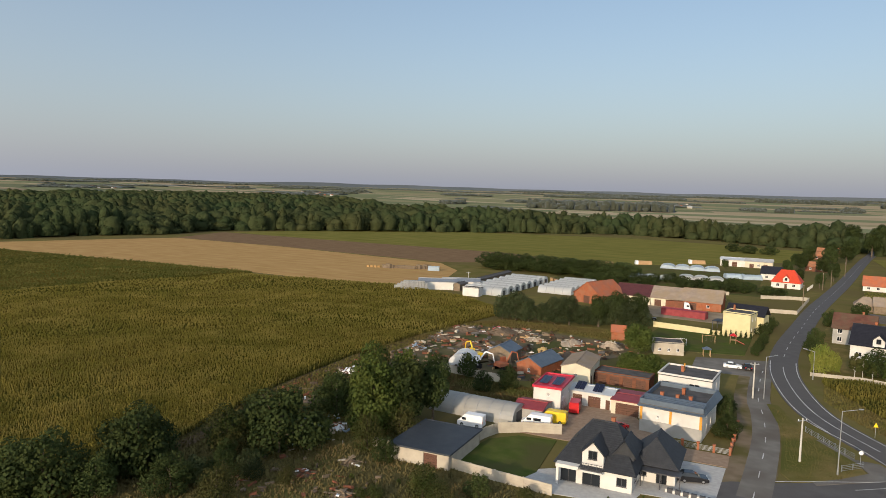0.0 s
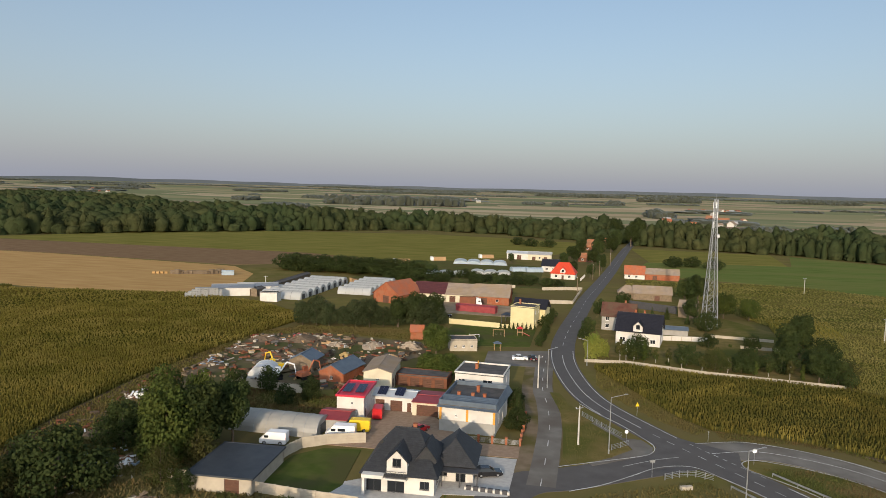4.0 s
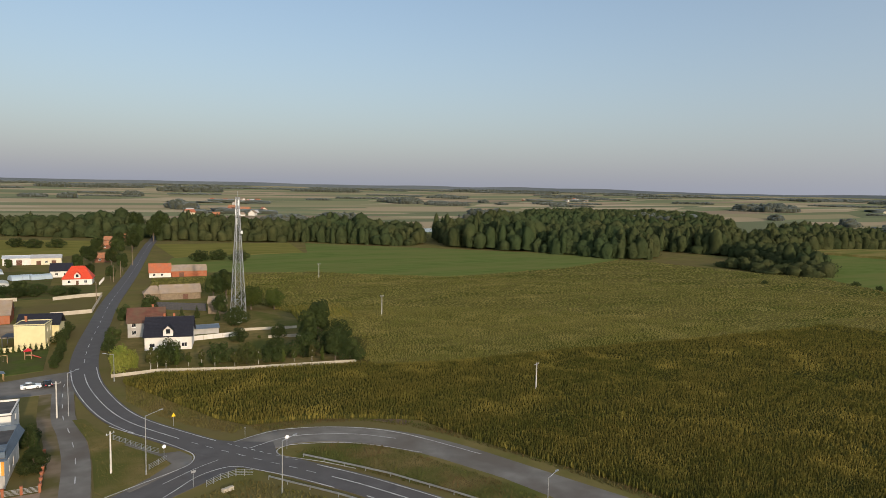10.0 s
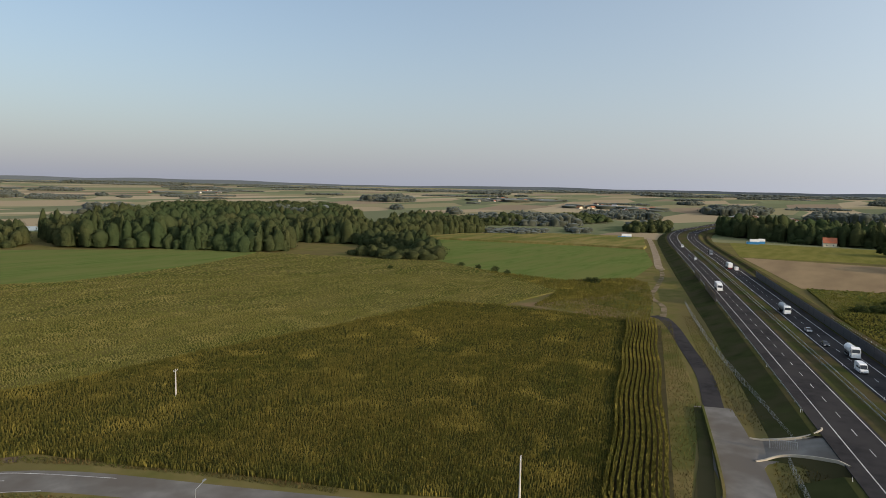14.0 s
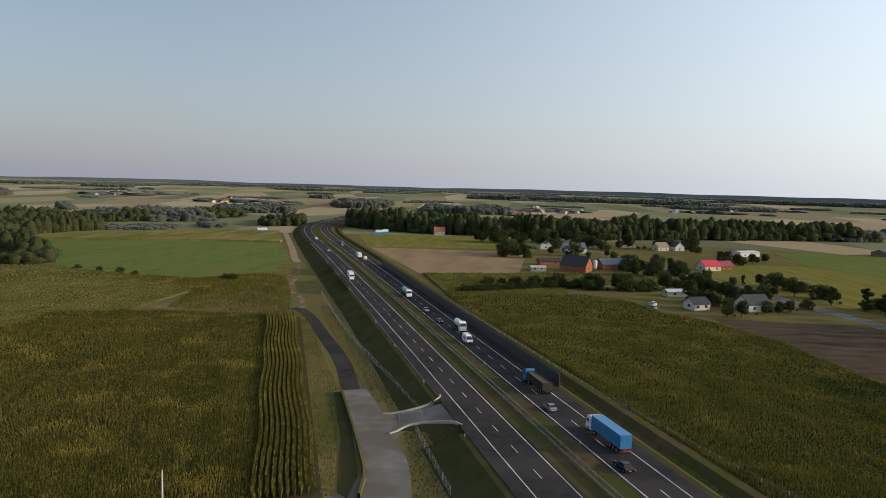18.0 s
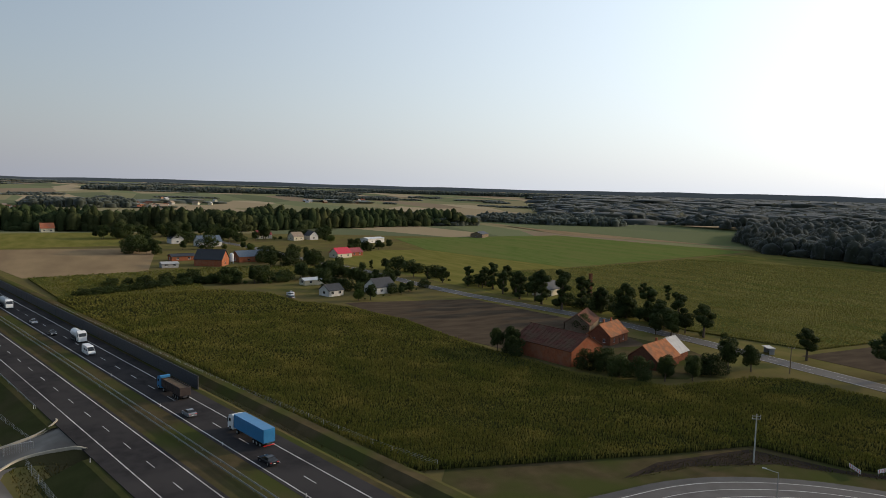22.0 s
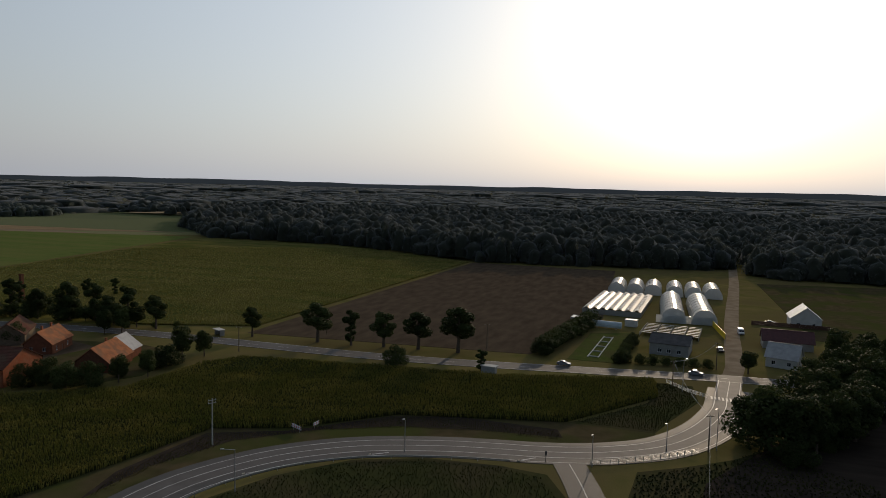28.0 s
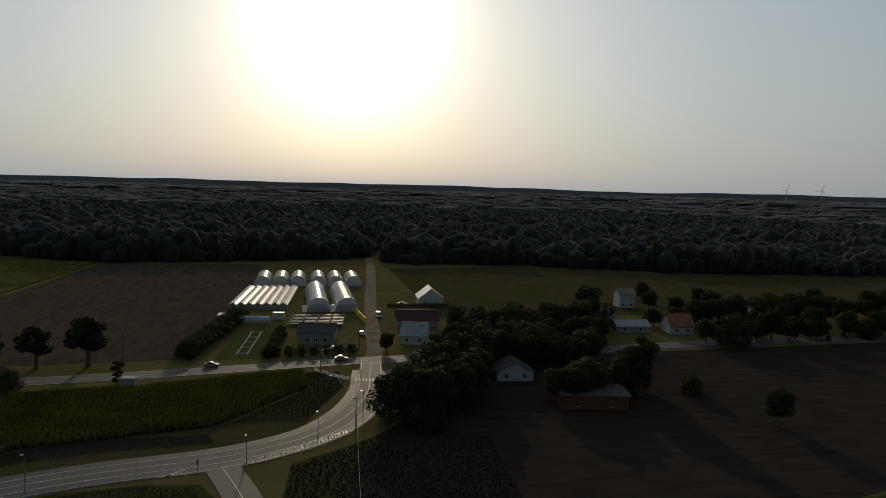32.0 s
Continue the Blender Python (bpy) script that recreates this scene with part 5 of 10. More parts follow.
PROTO = dict(
    oak=tree_proto("broadleaf_tree", "full-crowned green broadleaf tree", 10, 4.5, 11, 11, 2600, 0.34),
    oak2=tree_proto("broadleaf_tree", "dark green broadleaf tree with a ragged crown", 10, 4.0, 12, 9, 2400, 0.34, "leaf_dark"),
    walnut=tree_proto("walnut_tree", "large spreading walnut tree in deep green leaf", 10, 4.6, 13, 16, 3400, 0.34, clear=0.12),
    avenue=tree_proto("avenue_tree", "dark roadside tree with a bare trunk", 10, 2.6, 14, 8, 1800, 0.29, "leaf_dark", 0.3, 0.3),
    avenue2=tree_proto("avenue_tree", "narrow roadside tree with leafy trunk growth", 10, 2.0, 15, 9, 1800, 0.28, "leaf_dark", 0.3, 0.12, shape="waist"),
    poplar=tree_proto("poplar_tree", "slim upright tree with dense foliage", 10, 1.9, 16, 9, 800, 0.4, "leaf", 0.2, 0.12, shape="column"),
    willow=tree_proto("willow_tree", "yellow-green weeping willow with hanging twigs", 10, 3.8, 17, 10, 1500, 0.35, "leaf_willow", droop=1.6, clear=0.3),
    birch=tree_proto("birch_tree", "slender birch with white bark and sparse leaves", 10, 2.2, 18, 9, 1100, 0.34, "leaf_dry", 0.14, 0.22, "birch_bark"),
    bush=tree_proto("bush", "rounded green garden bush", 3, 1.8, 19, 8, 2000, 0.115, "leaf", 0.08, 0.05, category="bush"),
    bush_dark=tree_proto("bush", "dense dark green bush", 3, 2.0, 20, 8, 2000, 0.12, "leaf_dark", 0.08, 0.05, category="bush"),
    bush_dry=tree_proto("bush", "straggly bush with yellowing leaves", 3, 2.0, 21, 8, 1700, 0.11, "leaf_dry", 0.08, 0.05, category="bush"),
    olive=tree_proto("oleaster_tree", "silvery olive-green oleaster tree", 9, 4.2, 22, 11, 2400, 0.28, "leaf_olive", 0.2, 0.1),
    spruce=tree_proto("spruce_tree", "dark green garden conifer", 10, 2.4, 23, 9, 1800, 0.26, "leaf_dark", 0.2, 0.06, shape="cone"),
    thuja=tree_proto("thuja", "narrow clipped green thuja", 3, 0.55, 24, 6, 180, 0.2, "leaf_dark", 0.06, 0.03, shape="cone", category="hedge"),
)
for p in PROTO.values():
    p["base_h"] = 3.0 if p.name.split(".")[0] in ("bush", "thuja") else (9.0 if "oleaster" in p.name else 10.0)
USED = set()
TR = random.Random(5)


def plant(kind, x, y, h, wide=1.0, group="", label=""):
    """Stands a tree or bush of that kind at (x, y), h metres high."""
    p = PROTO[kind]
    s = h / p["base_h"]
    m = pose(x, y, 0, 0, 0, TR.uniform(0, 360)) @ Matrix.Diagonal((s * wide, s * wide, s, 1))
    if kind in USED:
        o = copy_thing(p, m)
    else:
        USED.add(kind)
        o = p
        o.matrix_basis = m
    if group:
        o["group"] = group
    if label:
        o["label"] = label
    return o


# ---- small kinds ----
def tunnel(name, label, x, y, rot, length, width, height, film, door=True, ribs=6, group="", vent=False):
    """A film tunnel along its x axis: arched cover, end walls, hoops, and a door at the +x end."""
    T = thing(name, x, y, rot, label, "greenhouse", group)
    n = 14
    arc = [(-math.cos(math.pi * k / n) * width / 2, math.sin(math.pi * k / n) ** 0.8 * height) for k in range(n + 1)]
    v, f = [], []
    st = max(4, int(length / 2.5))
    for i in range(st + 1):
        sag = 0.05 * (i % 2)
        for a, b in arc:
            v.append((-length / 2 + length * i / st, a * (1 - sag * 0.3), b * (1 - sag * 0.4)))
    for i in range(st):
        for k in range(n):
            o = i * (n + 1) + k
            f.append((o, o + 1, o + n + 2, o + n + 1))
    c = part("cover", (v, f), M[film], T)
    for e, s in ((-length / 2, 1), (length / 2, -1)):
        g = [(e + 0.02 * s, a, b) for a, b in arc]
        part("end_wall", (g, [tuple(range(len(g)))]), M[film], T)
    if door:
        part("door", box(length / 2 - 0.04, length / 2 + 0.06, -width * 0.2, width * 0.2, 0, height * 0.62), M["frame_dark"], T)
    for i in range(ribs):
        e = -length / 2 + length * i / (ribs - 1)
        v, f = [], []
        for a, b in arc:
            for de, q in ((-0.05, 1.0), (0.05, 1.0), (0.05, 1.015), (-0.05, 1.015)):
                v.append((e + de, a * q, b * q))
        for k in range(n):
            f += [(4 * k + j, 4 * k + (j + 1) % 4, 4 * k + 4 + (j + 1) % 4, 4 * k + 4 + j) for j in range(4)]
        part("hoop", (v, f), M["galvanised"], T)
    return T


def wheel(parent, x, y, r, w, s):
    t = part("wheel", tube((x, y, r), (x, y + s * w, r), r, n=14), M["rubber"], parent)
    part("rim", tube((x, y + s * w, r), (x, y + s * (w + 0.02), r), r * 0.6, n=10), M["galvanised"], t)


def car(name, label, x, y, rot, paint, L=4.4, H=1.5, W=1.8, group="", estate=False, category="car"):
    """A car facing +x: body, glass house, roof, lamps, plates as plain bars, wheels."""
    T = thing(name, x, y, rot, label, category, group, 0.13)
    h = L / 2
    rear = -h + (0.35 if estate else 0.75)
    body = [(-h, 0.3), (-h, 0.85), (-h + 0.1, 0.95), (rear - 0.1, 0.98), (h * 0.42, 0.95), (h - 0.15, 0.78), (h, 0.6), (h, 0.28), (h - 0.3, 0.2), (-h + 0.3, 0.2)]
    part("body", extrude_profile(body, -W / 2, W / 2), M[paint], T)
    cab = [(rear - 0.15, 0.96), (rear + 0.45, H - 0.04), (h * 0.02, H - 0.04), (h * 0.45, 0.94)]
    part("glazing", extrude_profile(cab, -W / 2 + 0.06, W / 2 - 0.06, 0.16, 1.2), M["glass"], T)
    part("roof", extrude_profile([(rear + 0.35, H - 0.06), (rear + 0.5, H), (h * 0.0, H), (h * 0.08, H - 0.06)], -W / 2 + 0.2, W / 2 - 0.2), M[paint], T)
    for s in (-1, 1):
        part("headlight", box(h - 0.12, h + 0.01, s * W * 0.36 - 0.18, s * W * 0.36 + 0.18, 0.6, 0.74), M["frame_white"], T)
        part("tail_light", box(-h - 0.01, -h + 0.06, s * W * 0.38 - 0.15, s * W * 0.38 + 0.15, 0.7, 0.85), M["red_sign"], T)
        for wx in (-h * 0.6, h * 0.62):
            wheel(T, wx, s * (W / 2 - 0.2), 0.32, 0.2, s)
    part("number_plate", box(-h - 0.015, -h, -0.26, 0.26, 0.5, 0.61), M["frame_white"], T)
    return T


def van(name, label, x, y, rot, paint, L=5.6, H=2.35, W=2.0, group="", side_window=False):
    T = thing(name, x, y, rot, label, "van", group, 0.1)
    h = L / 2
    pr = [(-h, 0.35), (-h, H - 0.1), (-h + 0.15, H), (h * 0.38, H), (h * 0.5, H - 0.15), (h * 0.78, 1.25), (h - 0.05, 1.05), (h, 0.7), (h, 0.35), (h - 0.3, 0.22), (-h + 0.3, 0.22)]
    part("body", extrude_profile(pr, -W / 2, W / 2, 0.08, H * 0.7), M[paint], T)
    part("windscreen", ([(h * 0.515, -W / 2 + 0.15, H - 0.22), (h * 0.515, W / 2 - 0.15, H - 0.22), (h * 0.785, W / 2 - 0.08, 1.3), (h * 0.785, -W / 2 + 0.08, 1.3)], [(0, 3, 2, 1)]), M["glass"], T)
    for s in (-1, 1):
        part("cab_window", box(h * 0.3, h * 0.62, s * (W / 2 + 0.005) - 0.01, s * (W / 2 + 0.005) + 0.01, 1.3, 1.75), M["glass"], T)
        if side_window:
            part("side_window", box(-h * 0.35, h * 0.15, s * (W / 2 + 0.005) - 0.01, s * (W / 2 + 0.005) + 0.01, 1.3, 1.8), M["glass"], T)
        part("tail_light", box(-h - 0.01, -h + 0.05, s * W * 0.44 - 0.08, s * W * 0.44 + 0.08, 0.9, 1.4), M["red_sign"], T)
        for wx in (-h * 0.58, h * 0.62):
            wheel(T, wx, s * (W / 2 - 0.22), 0.36, 0.22, s)
    part("bumper", box(h - 0.05, h + 0.06, -W / 2 + 0.05, W / 2 - 0.05, 0.35, 0.6), M["frame_dark"], T)
    return T


def lorry(name, label, x, y, rot, cab_paint, load, L=14.5, load_mat="car_white", tipper=False, tank=False, group=""):
    """An articulated lorry facing +x: tractor, trailer or tank, wheels."""
    T = thing(name, x, y, rot, label, "lorry", group, 0.13)
    h = L / 2
    pr = [(h - 2.3, 0.6), (h - 2.3, 3.4), (h - 1.9, 3.6), (h - 0.5, 3.2), (h - 0.1, 1.9), (h, 1.2), (h, 0.45), (h - 2.3, 0.45)]
    c = part("cab", extrude_profile(pr, -1.22, 1.22), M[cab_paint], T)
    part("windscreen", ([(h - 0.42, -1.1, 3.0), (h - 0.42, 1.1, 3.0), (h - 0.08, 1.1, 1.95), (h - 0.08, -1.1, 1.95)], [(0, 3, 2, 1)]), M["glass"], c)
    for s in (-1, 1):
        part("cab_window", box(h - 1.4, h - 0.6, s * 1.235 - 0.01, s * 1.235 + 0.01, 1.95, 2.6), M["glass"], c)
        part("mirror", box(h - 0.35, h - 0.2, s * 1.4 - 0.1, s * 1.4 + 0.1, 1.9, 2.6), M["frame_dark"], c)
    part("chassis", box(-h, h - 1.5, -0.5, 0.5, 0.7, 1.05), M["frame_dark"], T)
    if tank:
        part("tank", join(tube((-h, 0, 2.3), (h - 3.0, 0, 2.3), 1.2, n=14)), M[load_mat], T)
    elif tipper:
        part("tipper_body", join(box(-h, h - 2.9, -1.25, -1.17, 1.1, 3.1), box(-h, h - 2.9, 1.17, 1.25, 1.1, 3.1), box(-h, -h + 0.08, -1.17, 1.17, 1.1, 3.1), box(h - 2.98, h - 2.9, -1.17, 1.17, 1.1, 3.1), box(-h, h - 2.9, -1.17, 1.17, 1.1, 1.2), *[box(-h + 1.2 * k, -h + 1.2 * k + 0.1, s * 1.29 - 0.04, s * 1.29 + 0.04, 1.1, 3.1) for k in range(9) for s in (-1, 1)]), M[load_mat], T)
        part("load", box(-h + 0.1, h - 3.0, -1.15, 1.15, 2.7, 2.85), M["soil_heap"], T)
    else:
        b = part("trailer_box", box(-h, h - 2.8, -1.27, 1.27, 1.1, 3.85), M[load_mat], T)
        part("rear_doors", box(-h - 0.03, -h, -1.2, 1.2, 1.15, 3.8), M["frame_white"] if load_mat == "car_white" else M[load_mat], b)
        part("underrun_bar", box(-h, -h + 0.1, -1.2, 1.2, 0.5, 0.65), M["red_sign"], T)
    for s in (-1, 1):
        for wx in (h - 1.1, h - 4.2, -h + 1.4, -h + 2.7, -h + 4.0):
            wheel(T, wx, s * 0.95, 0.5, 0.3, s)
    return T


def lamp_post(x, y, h, rot, label="tall grey steel street lamp", reach=2.2, twin=False):
    T = thing("street_lamp", x, y, rot, label, "street lamp", "street lamps along the road")
    part("pole", join(tube((0, 0, 0), (0, 0, h), 0.11, 0.06), tube((0, 0, 0), (0, 0, 0.9), 0.15, 0.15)), M["galvanised"], T)
    for s in ((1, -1) if twin else (1,)):
        a = part("arm", tube((0, 0, h - 0.05), (s * reach, 0, h + 0.35), 0.06, 0.045, 6), M["galvanised"], T)
        part("lamp_head", box(s * reach - 0.35, s * reach + 0.35, -0.14, 0.14, h + 0.3, h + 0.43), M["galvanised"], a)
    return T


def wire_pole(x, y, h, rot=0, wood=False, arms=1, label="slim concrete power pole with a crossarm"):
    T = thing("power_pole", x, y, rot, label, "power pole", "power poles")
    part("pole", tube((0, 0, 0), (0, 0, h), 0.19, 0.12), M["old_wood" if wood else "pole_concrete"], T)
    for k in range(arms):
        part("crossarm", box(-0.9, 0.9, -0.05, 0.05, h - 0.5 - 0.6 * k, h - 0.38 - 0.6 * k), M["old_wood" if wood else "galvanised"], T)
        for u in (-0.8, 0, 0.8):
            part("insulator", tube((u, 0, h - 0.38 - 0.6 * k), (u, 0, h - 0.16 - 0.6 * k), 0.05, n=6), M["frame_white"], T)
    return T


def fence(name, label, pts, h, post_gap, panel, postm="galvanised", solid=True, rails=0, pw=0.06, thick=0.05, category="fence"):
    """A run of fence: each post and each panel a part."""
    T = thing(name, pts[0][0], pts[0][1], 0, label, category)
    ox, oy = pts[0]
    for (x0, y0), (x1, y1) in zip(pts, pts[1:]):
        n = max(1, round(math.hypot(x1 - x0, y1 - y0) / post_gap))
        ang = math.degrees(math.atan2(y1 - y0, x1 - x0))
        L = math.hypot(x1 - x0, y1 - y0) / n
        pm = fp = None
        for k in range(n):
            m = pose(x0 - ox + (x1 - x0) * k / n, y0 - oy + (y1 - y0) * k / n, 0, 0, 0, ang)
            if pm is None:
                a = part("post", box(-pw, pw, -pw, pw, 0, h + 0.08), M[postm], T)
                pm = a.data
                if solid:
                    g = join(*[box(pw, L - pw, -thick / 2, thick / 2, h * j / 4 + 0.015, h * (j + 1) / 4) for j in range(4)])
                else:
                    g = join(*[box(pw, L - pw, -0.02, 0.02, h * (j + 1) / rails - 0.06, h * (j + 1) / rails) for j in range(rails)])
                b = part("panel", g, M[panel], T)
                fp = b.data
            else:
                a, b = new("post", pm), new("panel", fp)
                a.parent = b.parent = T
            a.matrix_basis = b.matrix_basis = m
    return T


def guardrail(name, label, line, gap=4.0, parent_label="", z=0.0):
    """A steel crash barrier: each post and each length of rail a part."""
    T = thing(name, line[0].x, line[0].y, 0, label, "guardrail")
    o = line[0]
    run, last = 0.0, line[0]
    pts = [line[0]]
    for q in line[1:]:
        if (q - pts[-1]).length >= gap:
            pts.append(q)
    for p, q in zip(pts, pts[1:]):
        a = math.degrees(math.atan2(q.y - p.y, q.x - p.x))
        L = (q - p).length
        b = part("post", box(-0.05, 0.05, -0.05, 0.05, 0, 0.75), M["galvanised"], T)
        r = part("rail", join(box(0, L, 0.05, 0.1, 0.45, 0.58), box(0, L, 0.05, 0.1, 0.64, 0.77), box(0, L, 0.06, 0.08, 0.58, 0.64)), M["galvanised"], T)
        b.matrix_basis = r.matrix_basis = pose(p.x - o.x, p.y - o.y, z, 0, 0, a)
    return T


def sign(name, label, x, y, rot, h, shape, face, w=0.9, n=3):
    T = thing(name, x, y, rot, label, "road sign")
    part("post", tube((0, 0, 0), (0, 0, h), 0.04, n=6), M["galvanised"], T)
    if shape == "triangle":
        part("plate", ([(-w / 2, -0.06, h - w), (w / 2, -0.06, h - w), (0, -0.06, h), (-w / 2, -0.03, h - w), (w / 2, -0.03, h - w), (0, -0.03, h)], [(0, 1, 2), (3, 5, 4), (0, 3, 4, 1), (1, 4, 5, 2), (2, 5, 3, 0)]), M[face], T)
    elif shape == "round":
        part("plate", tube((0, -0.07, h - w / 2), (0, -0.03, h - w / 2), w / 2, n=16), M[face], T)
    else:
        part("plate", box(-w / 2, w / 2, -0.07, -0.03, h - 0.5 * w, h), M[face], T)
    return T


def heap(name, label, x, y, r, h, material, seed, pieces=0, piece_mat="old_wood", plen=2.5, category="heap"):
    """An uneven heap with loose pieces lying on it."""
    rng = random.Random(seed)
    T = thing(name, x, y, rng.uniform(0, 360), label, category)
    n, v, f = 12, [(0, 0, h)], []
    for k, s in enumerate((0.35, 0.7, 1.0)):
        for i in range(n):
            a = 2 * math.pi * i / n
            q = r * s * rng.uniform(0.8, 1.2)
            v.append((math.cos(a) * q, math.sin(a) * q * 0.7, -0.1 if k == 2 else h * (1 - s) * rng.uniform(0.8, 1.3)))
    for i in range(n):
        j = (i + 1) % n
        f.append((0, 1 + i, 1 + j))
        for k in range(2):
            f.append((1 + k * n + i, 1 + (k + 1) * n + i, 1 + (k + 1) * n + j, 1 + k * n + j))
    part("mound", (v, f), M[material], T)
    for k in range(pieces):
        a = rng.uniform(0, 6.28)
        q = r * rng.uniform(0, 0.9)
        L = plen * rng.uniform(0.4, 1.1)
        b = part("piece", box(-L / 2, L / 2, -0.12 * rng.uniform(0.7, 3), 0.12, -0.06, 0.1), M[piece_mat if rng.random() < 0.7 else rng.choice(["old_wood", "rust", "concrete_wall", "frame_white"])], T)
        b.matrix_basis = pose(math.cos(a) * q, math.sin(a) * q * 0.7, max(0.1, h * (1 - q / r)) + 0.05, rng.uniform(-12, 12), rng.uniform(-18, 18), rng.uniform(0, 180))
    return T


M["plots"] = mat("vegetable_plots", (0.06, 0.075, 0.022), (0.11, 0.11, 0.04), 0.15, 0.95, 0.15, 2, stretch=(1, 6, 1), c3=(0.09, 0.075, 0.035), big=0.05)


# ==== village west of the road ====
def patch(name, label, pts, z, m):
    return sheet(name, pts, z, M[m], label, depth=0.15)


def dormer(T, u, y0, y1, w, z0, ze, zr, wall, roof, win=True, frames="frame_dark"):
    """A gabled dormer on a front slope, between its face y0 and where it runs into the roof at y1."""
    d = part("dormer", join(box(u - w / 2, u + w / 2, y0, y1, z0, ze), ([(u - w / 2, y0, ze), (u + w / 2, y0, ze), (u, y0, zr)], [(0, 1, 2)])), M[wall], T)
    o = 0.3
    sl = (zr - ze) / (w / 2)
    for s in (-1, 1):
        slope("dormer_roof", (u, y0 - o, zr + 0.1), (u, y1 + 1.5, zr + 0.1), (u + s * (w / 2 + o), y1 + 1.5, ze - o * sl + 0.1), (u + s * (w / 2 + o), y0 - o, ze - o * sl + 0.1), M[roof], d, 6)
    if win:
        window_parts(d, Matrix.Translation((0, y0 - 0.2, 0)), u, ze - 1.0, w * 0.42, 1.3, "w", M[frames])


def panels(T, x0, y0, z, n, w, d, tilt, rot=0):
    """Solar panels on a tilted frame."""
    for k in range(n):
        p = part("solar_panel", box(0, w - 0.05, 0, d, 0, 0.06), M["solar"], T)
        p.matrix_basis = pose(x0 + k * w, y0, z, tilt, 0, rot)


villa = house("villa", "white rendered villa with a dark anthracite tiled roof", -19.7, 109, 0, 11, 12, 3.3, 8.3, "white", "roof_dark", hip=4.2, over=0.7, courses=22, frames="frame_dark",
              holes={"f": [(-4.0, 0.1, 2.4, 2.3), (-0.5, 0.1, 2.7, 2.3), (4.0, 0.9, 1.5, 1.3)], "r": [(-3, 0.9, 1.2, 1.3), (2, 0.9, 1.2, 1.3)], "l": [(0, 0.9, 1.6, 1.3)]}, chimneys=[(1.2, 0.6, 8.9)])
dormer(villa, -0.3, -6.4, -2.5, 3.2, 2.9, 5.4, 7.1, "white", "roof_dark")
dormer(villa, 3.9, -4.2, -0.5, 3.0, 4.4, 5.2, 7.2, "roof_dark", "roof_dark", False)
part("corner_pier", box(-5.5, -5.1, -7.6, -7.2, 0, 2.9), M["white"], villa)
part("porch_roof", box(-5.6, -2.2, -7.7, -6.0, 2.75, 3.3), M["white"], villa)
part("balcony_slab", box(-2.0, 1.4, -7.5, -6.0, 2.6, 2.85), M["white"], villa)
part("balcony", join(box(-1.9, 1.3, -7.3, -6.1, 2.8, 3.0), *[box(-1.9 + 0.4 * k, -1.86 + 0.4 * k, -7.3, -7.26, 3.0, 3.9) for k in range(9)], box(-1.9, 1.3, -7.3, -7.24, 3.9, 3.96)), M["frame_dark"], villa, "dark steel balcony")
house("house_wing", "white side wing with a dark hipped tile roof", -12.0, 113.4, 0, 6.4, 9, 3.1, 6.4, "white", "roof_dark", "y", hip=2.8, over=0.6, courses=14, holes={"f": [(1.2, 0.0, 1.6, 2.3), (-1.6, 0.9, 1.2, 1.3)], "r": [(-2, 0.9, 1.2, 1.3), (1.5, 0.9, 1.2, 1.3)]}, frames="frame_dark", category="house")
part("pergola", join(box(-1.7, 4.2, -6.9, -4.6, 2.5, 2.65), *[box(u, u + 0.15, -6.8, -6.65, 0, 2.5) for u in (-1.6, 1.2, 4.0)]), M["frame_dark"], bpy.data.objects["house_wing"], "dark flat porch canopy on posts")
patch("terrace", "pale stone terrace and driveway slabs", [(-31, 98.5), (-26, 97.5), (-14, 99), (-13, 104), (-3, 105), (-2.2, 120.5), (-13, 120.5), (-13, 117), (-31, 104)], 0.09, "slab")
patch("lawn", "short green lawn behind the villa", [(-43, 101), (-41, 114), (-36.8, 118.2), (-30, 119), (-29, 104), (-31, 98.6)], 0.1, "lawn")
patch("yard", "brown block-paved yard with parked vans", [(-40, 120), (-22, 120), (-14, 124), (-14, 131), (-21, 141), (-35, 142), (-36, 134)], 0.085, "block_paving")
patch("forecourt", "block-paved forecourt behind brick pillars", [(-12.4, 121), (-2.0, 121), (-1.9, 126.6), (-12.4, 127)], 0.085, "block_paving")
fence("garden_wall", "pale concrete panel garden wall", [(-57, 101), (-48, 100), (-40.1, 98.8), (-33.7, 97.9), (-24.4, 97)], 1.7, 2.2, "concrete_wall", "concrete_wall", pw=0.1, thick=0.1, category="wall")
fence("panel_fence", "tall concrete panel fence round the lawn", [(-44.1, 103.1), (-42.6, 110), (-41.7, 114.5), (-40.6, 117.6), (-36.7, 120.3), (-30, 122.6)], 2.0, 2.0, "concrete_wall", "concrete_wall", pw=0.1, thick=0.08)
low = thing("planter_wall", -6.3, 106.2, -6, "low white wall with dark square planters", "wall")
part("wall", box(-3.6, 3.6, -0.25, 0.25, 0, 0.55), M["white"], low)
for k in range(6):
    part("planter", box(-3.3 + k * 1.15, -2.5 + k * 1.15, -0.32, 0.1, 0.08, 0.75), M["frame_dark"], low)
car("estate_car", "shiny black estate car on the driveway", -6.6, 112.4, 18, "car_black", 4.6, 1.55, estate=True)
for x, y in ((-27.5, 98.5), (-17, 100.2), (-12.5, 103), (-13, 118)):
    plant("bush", x, y, 1.0)

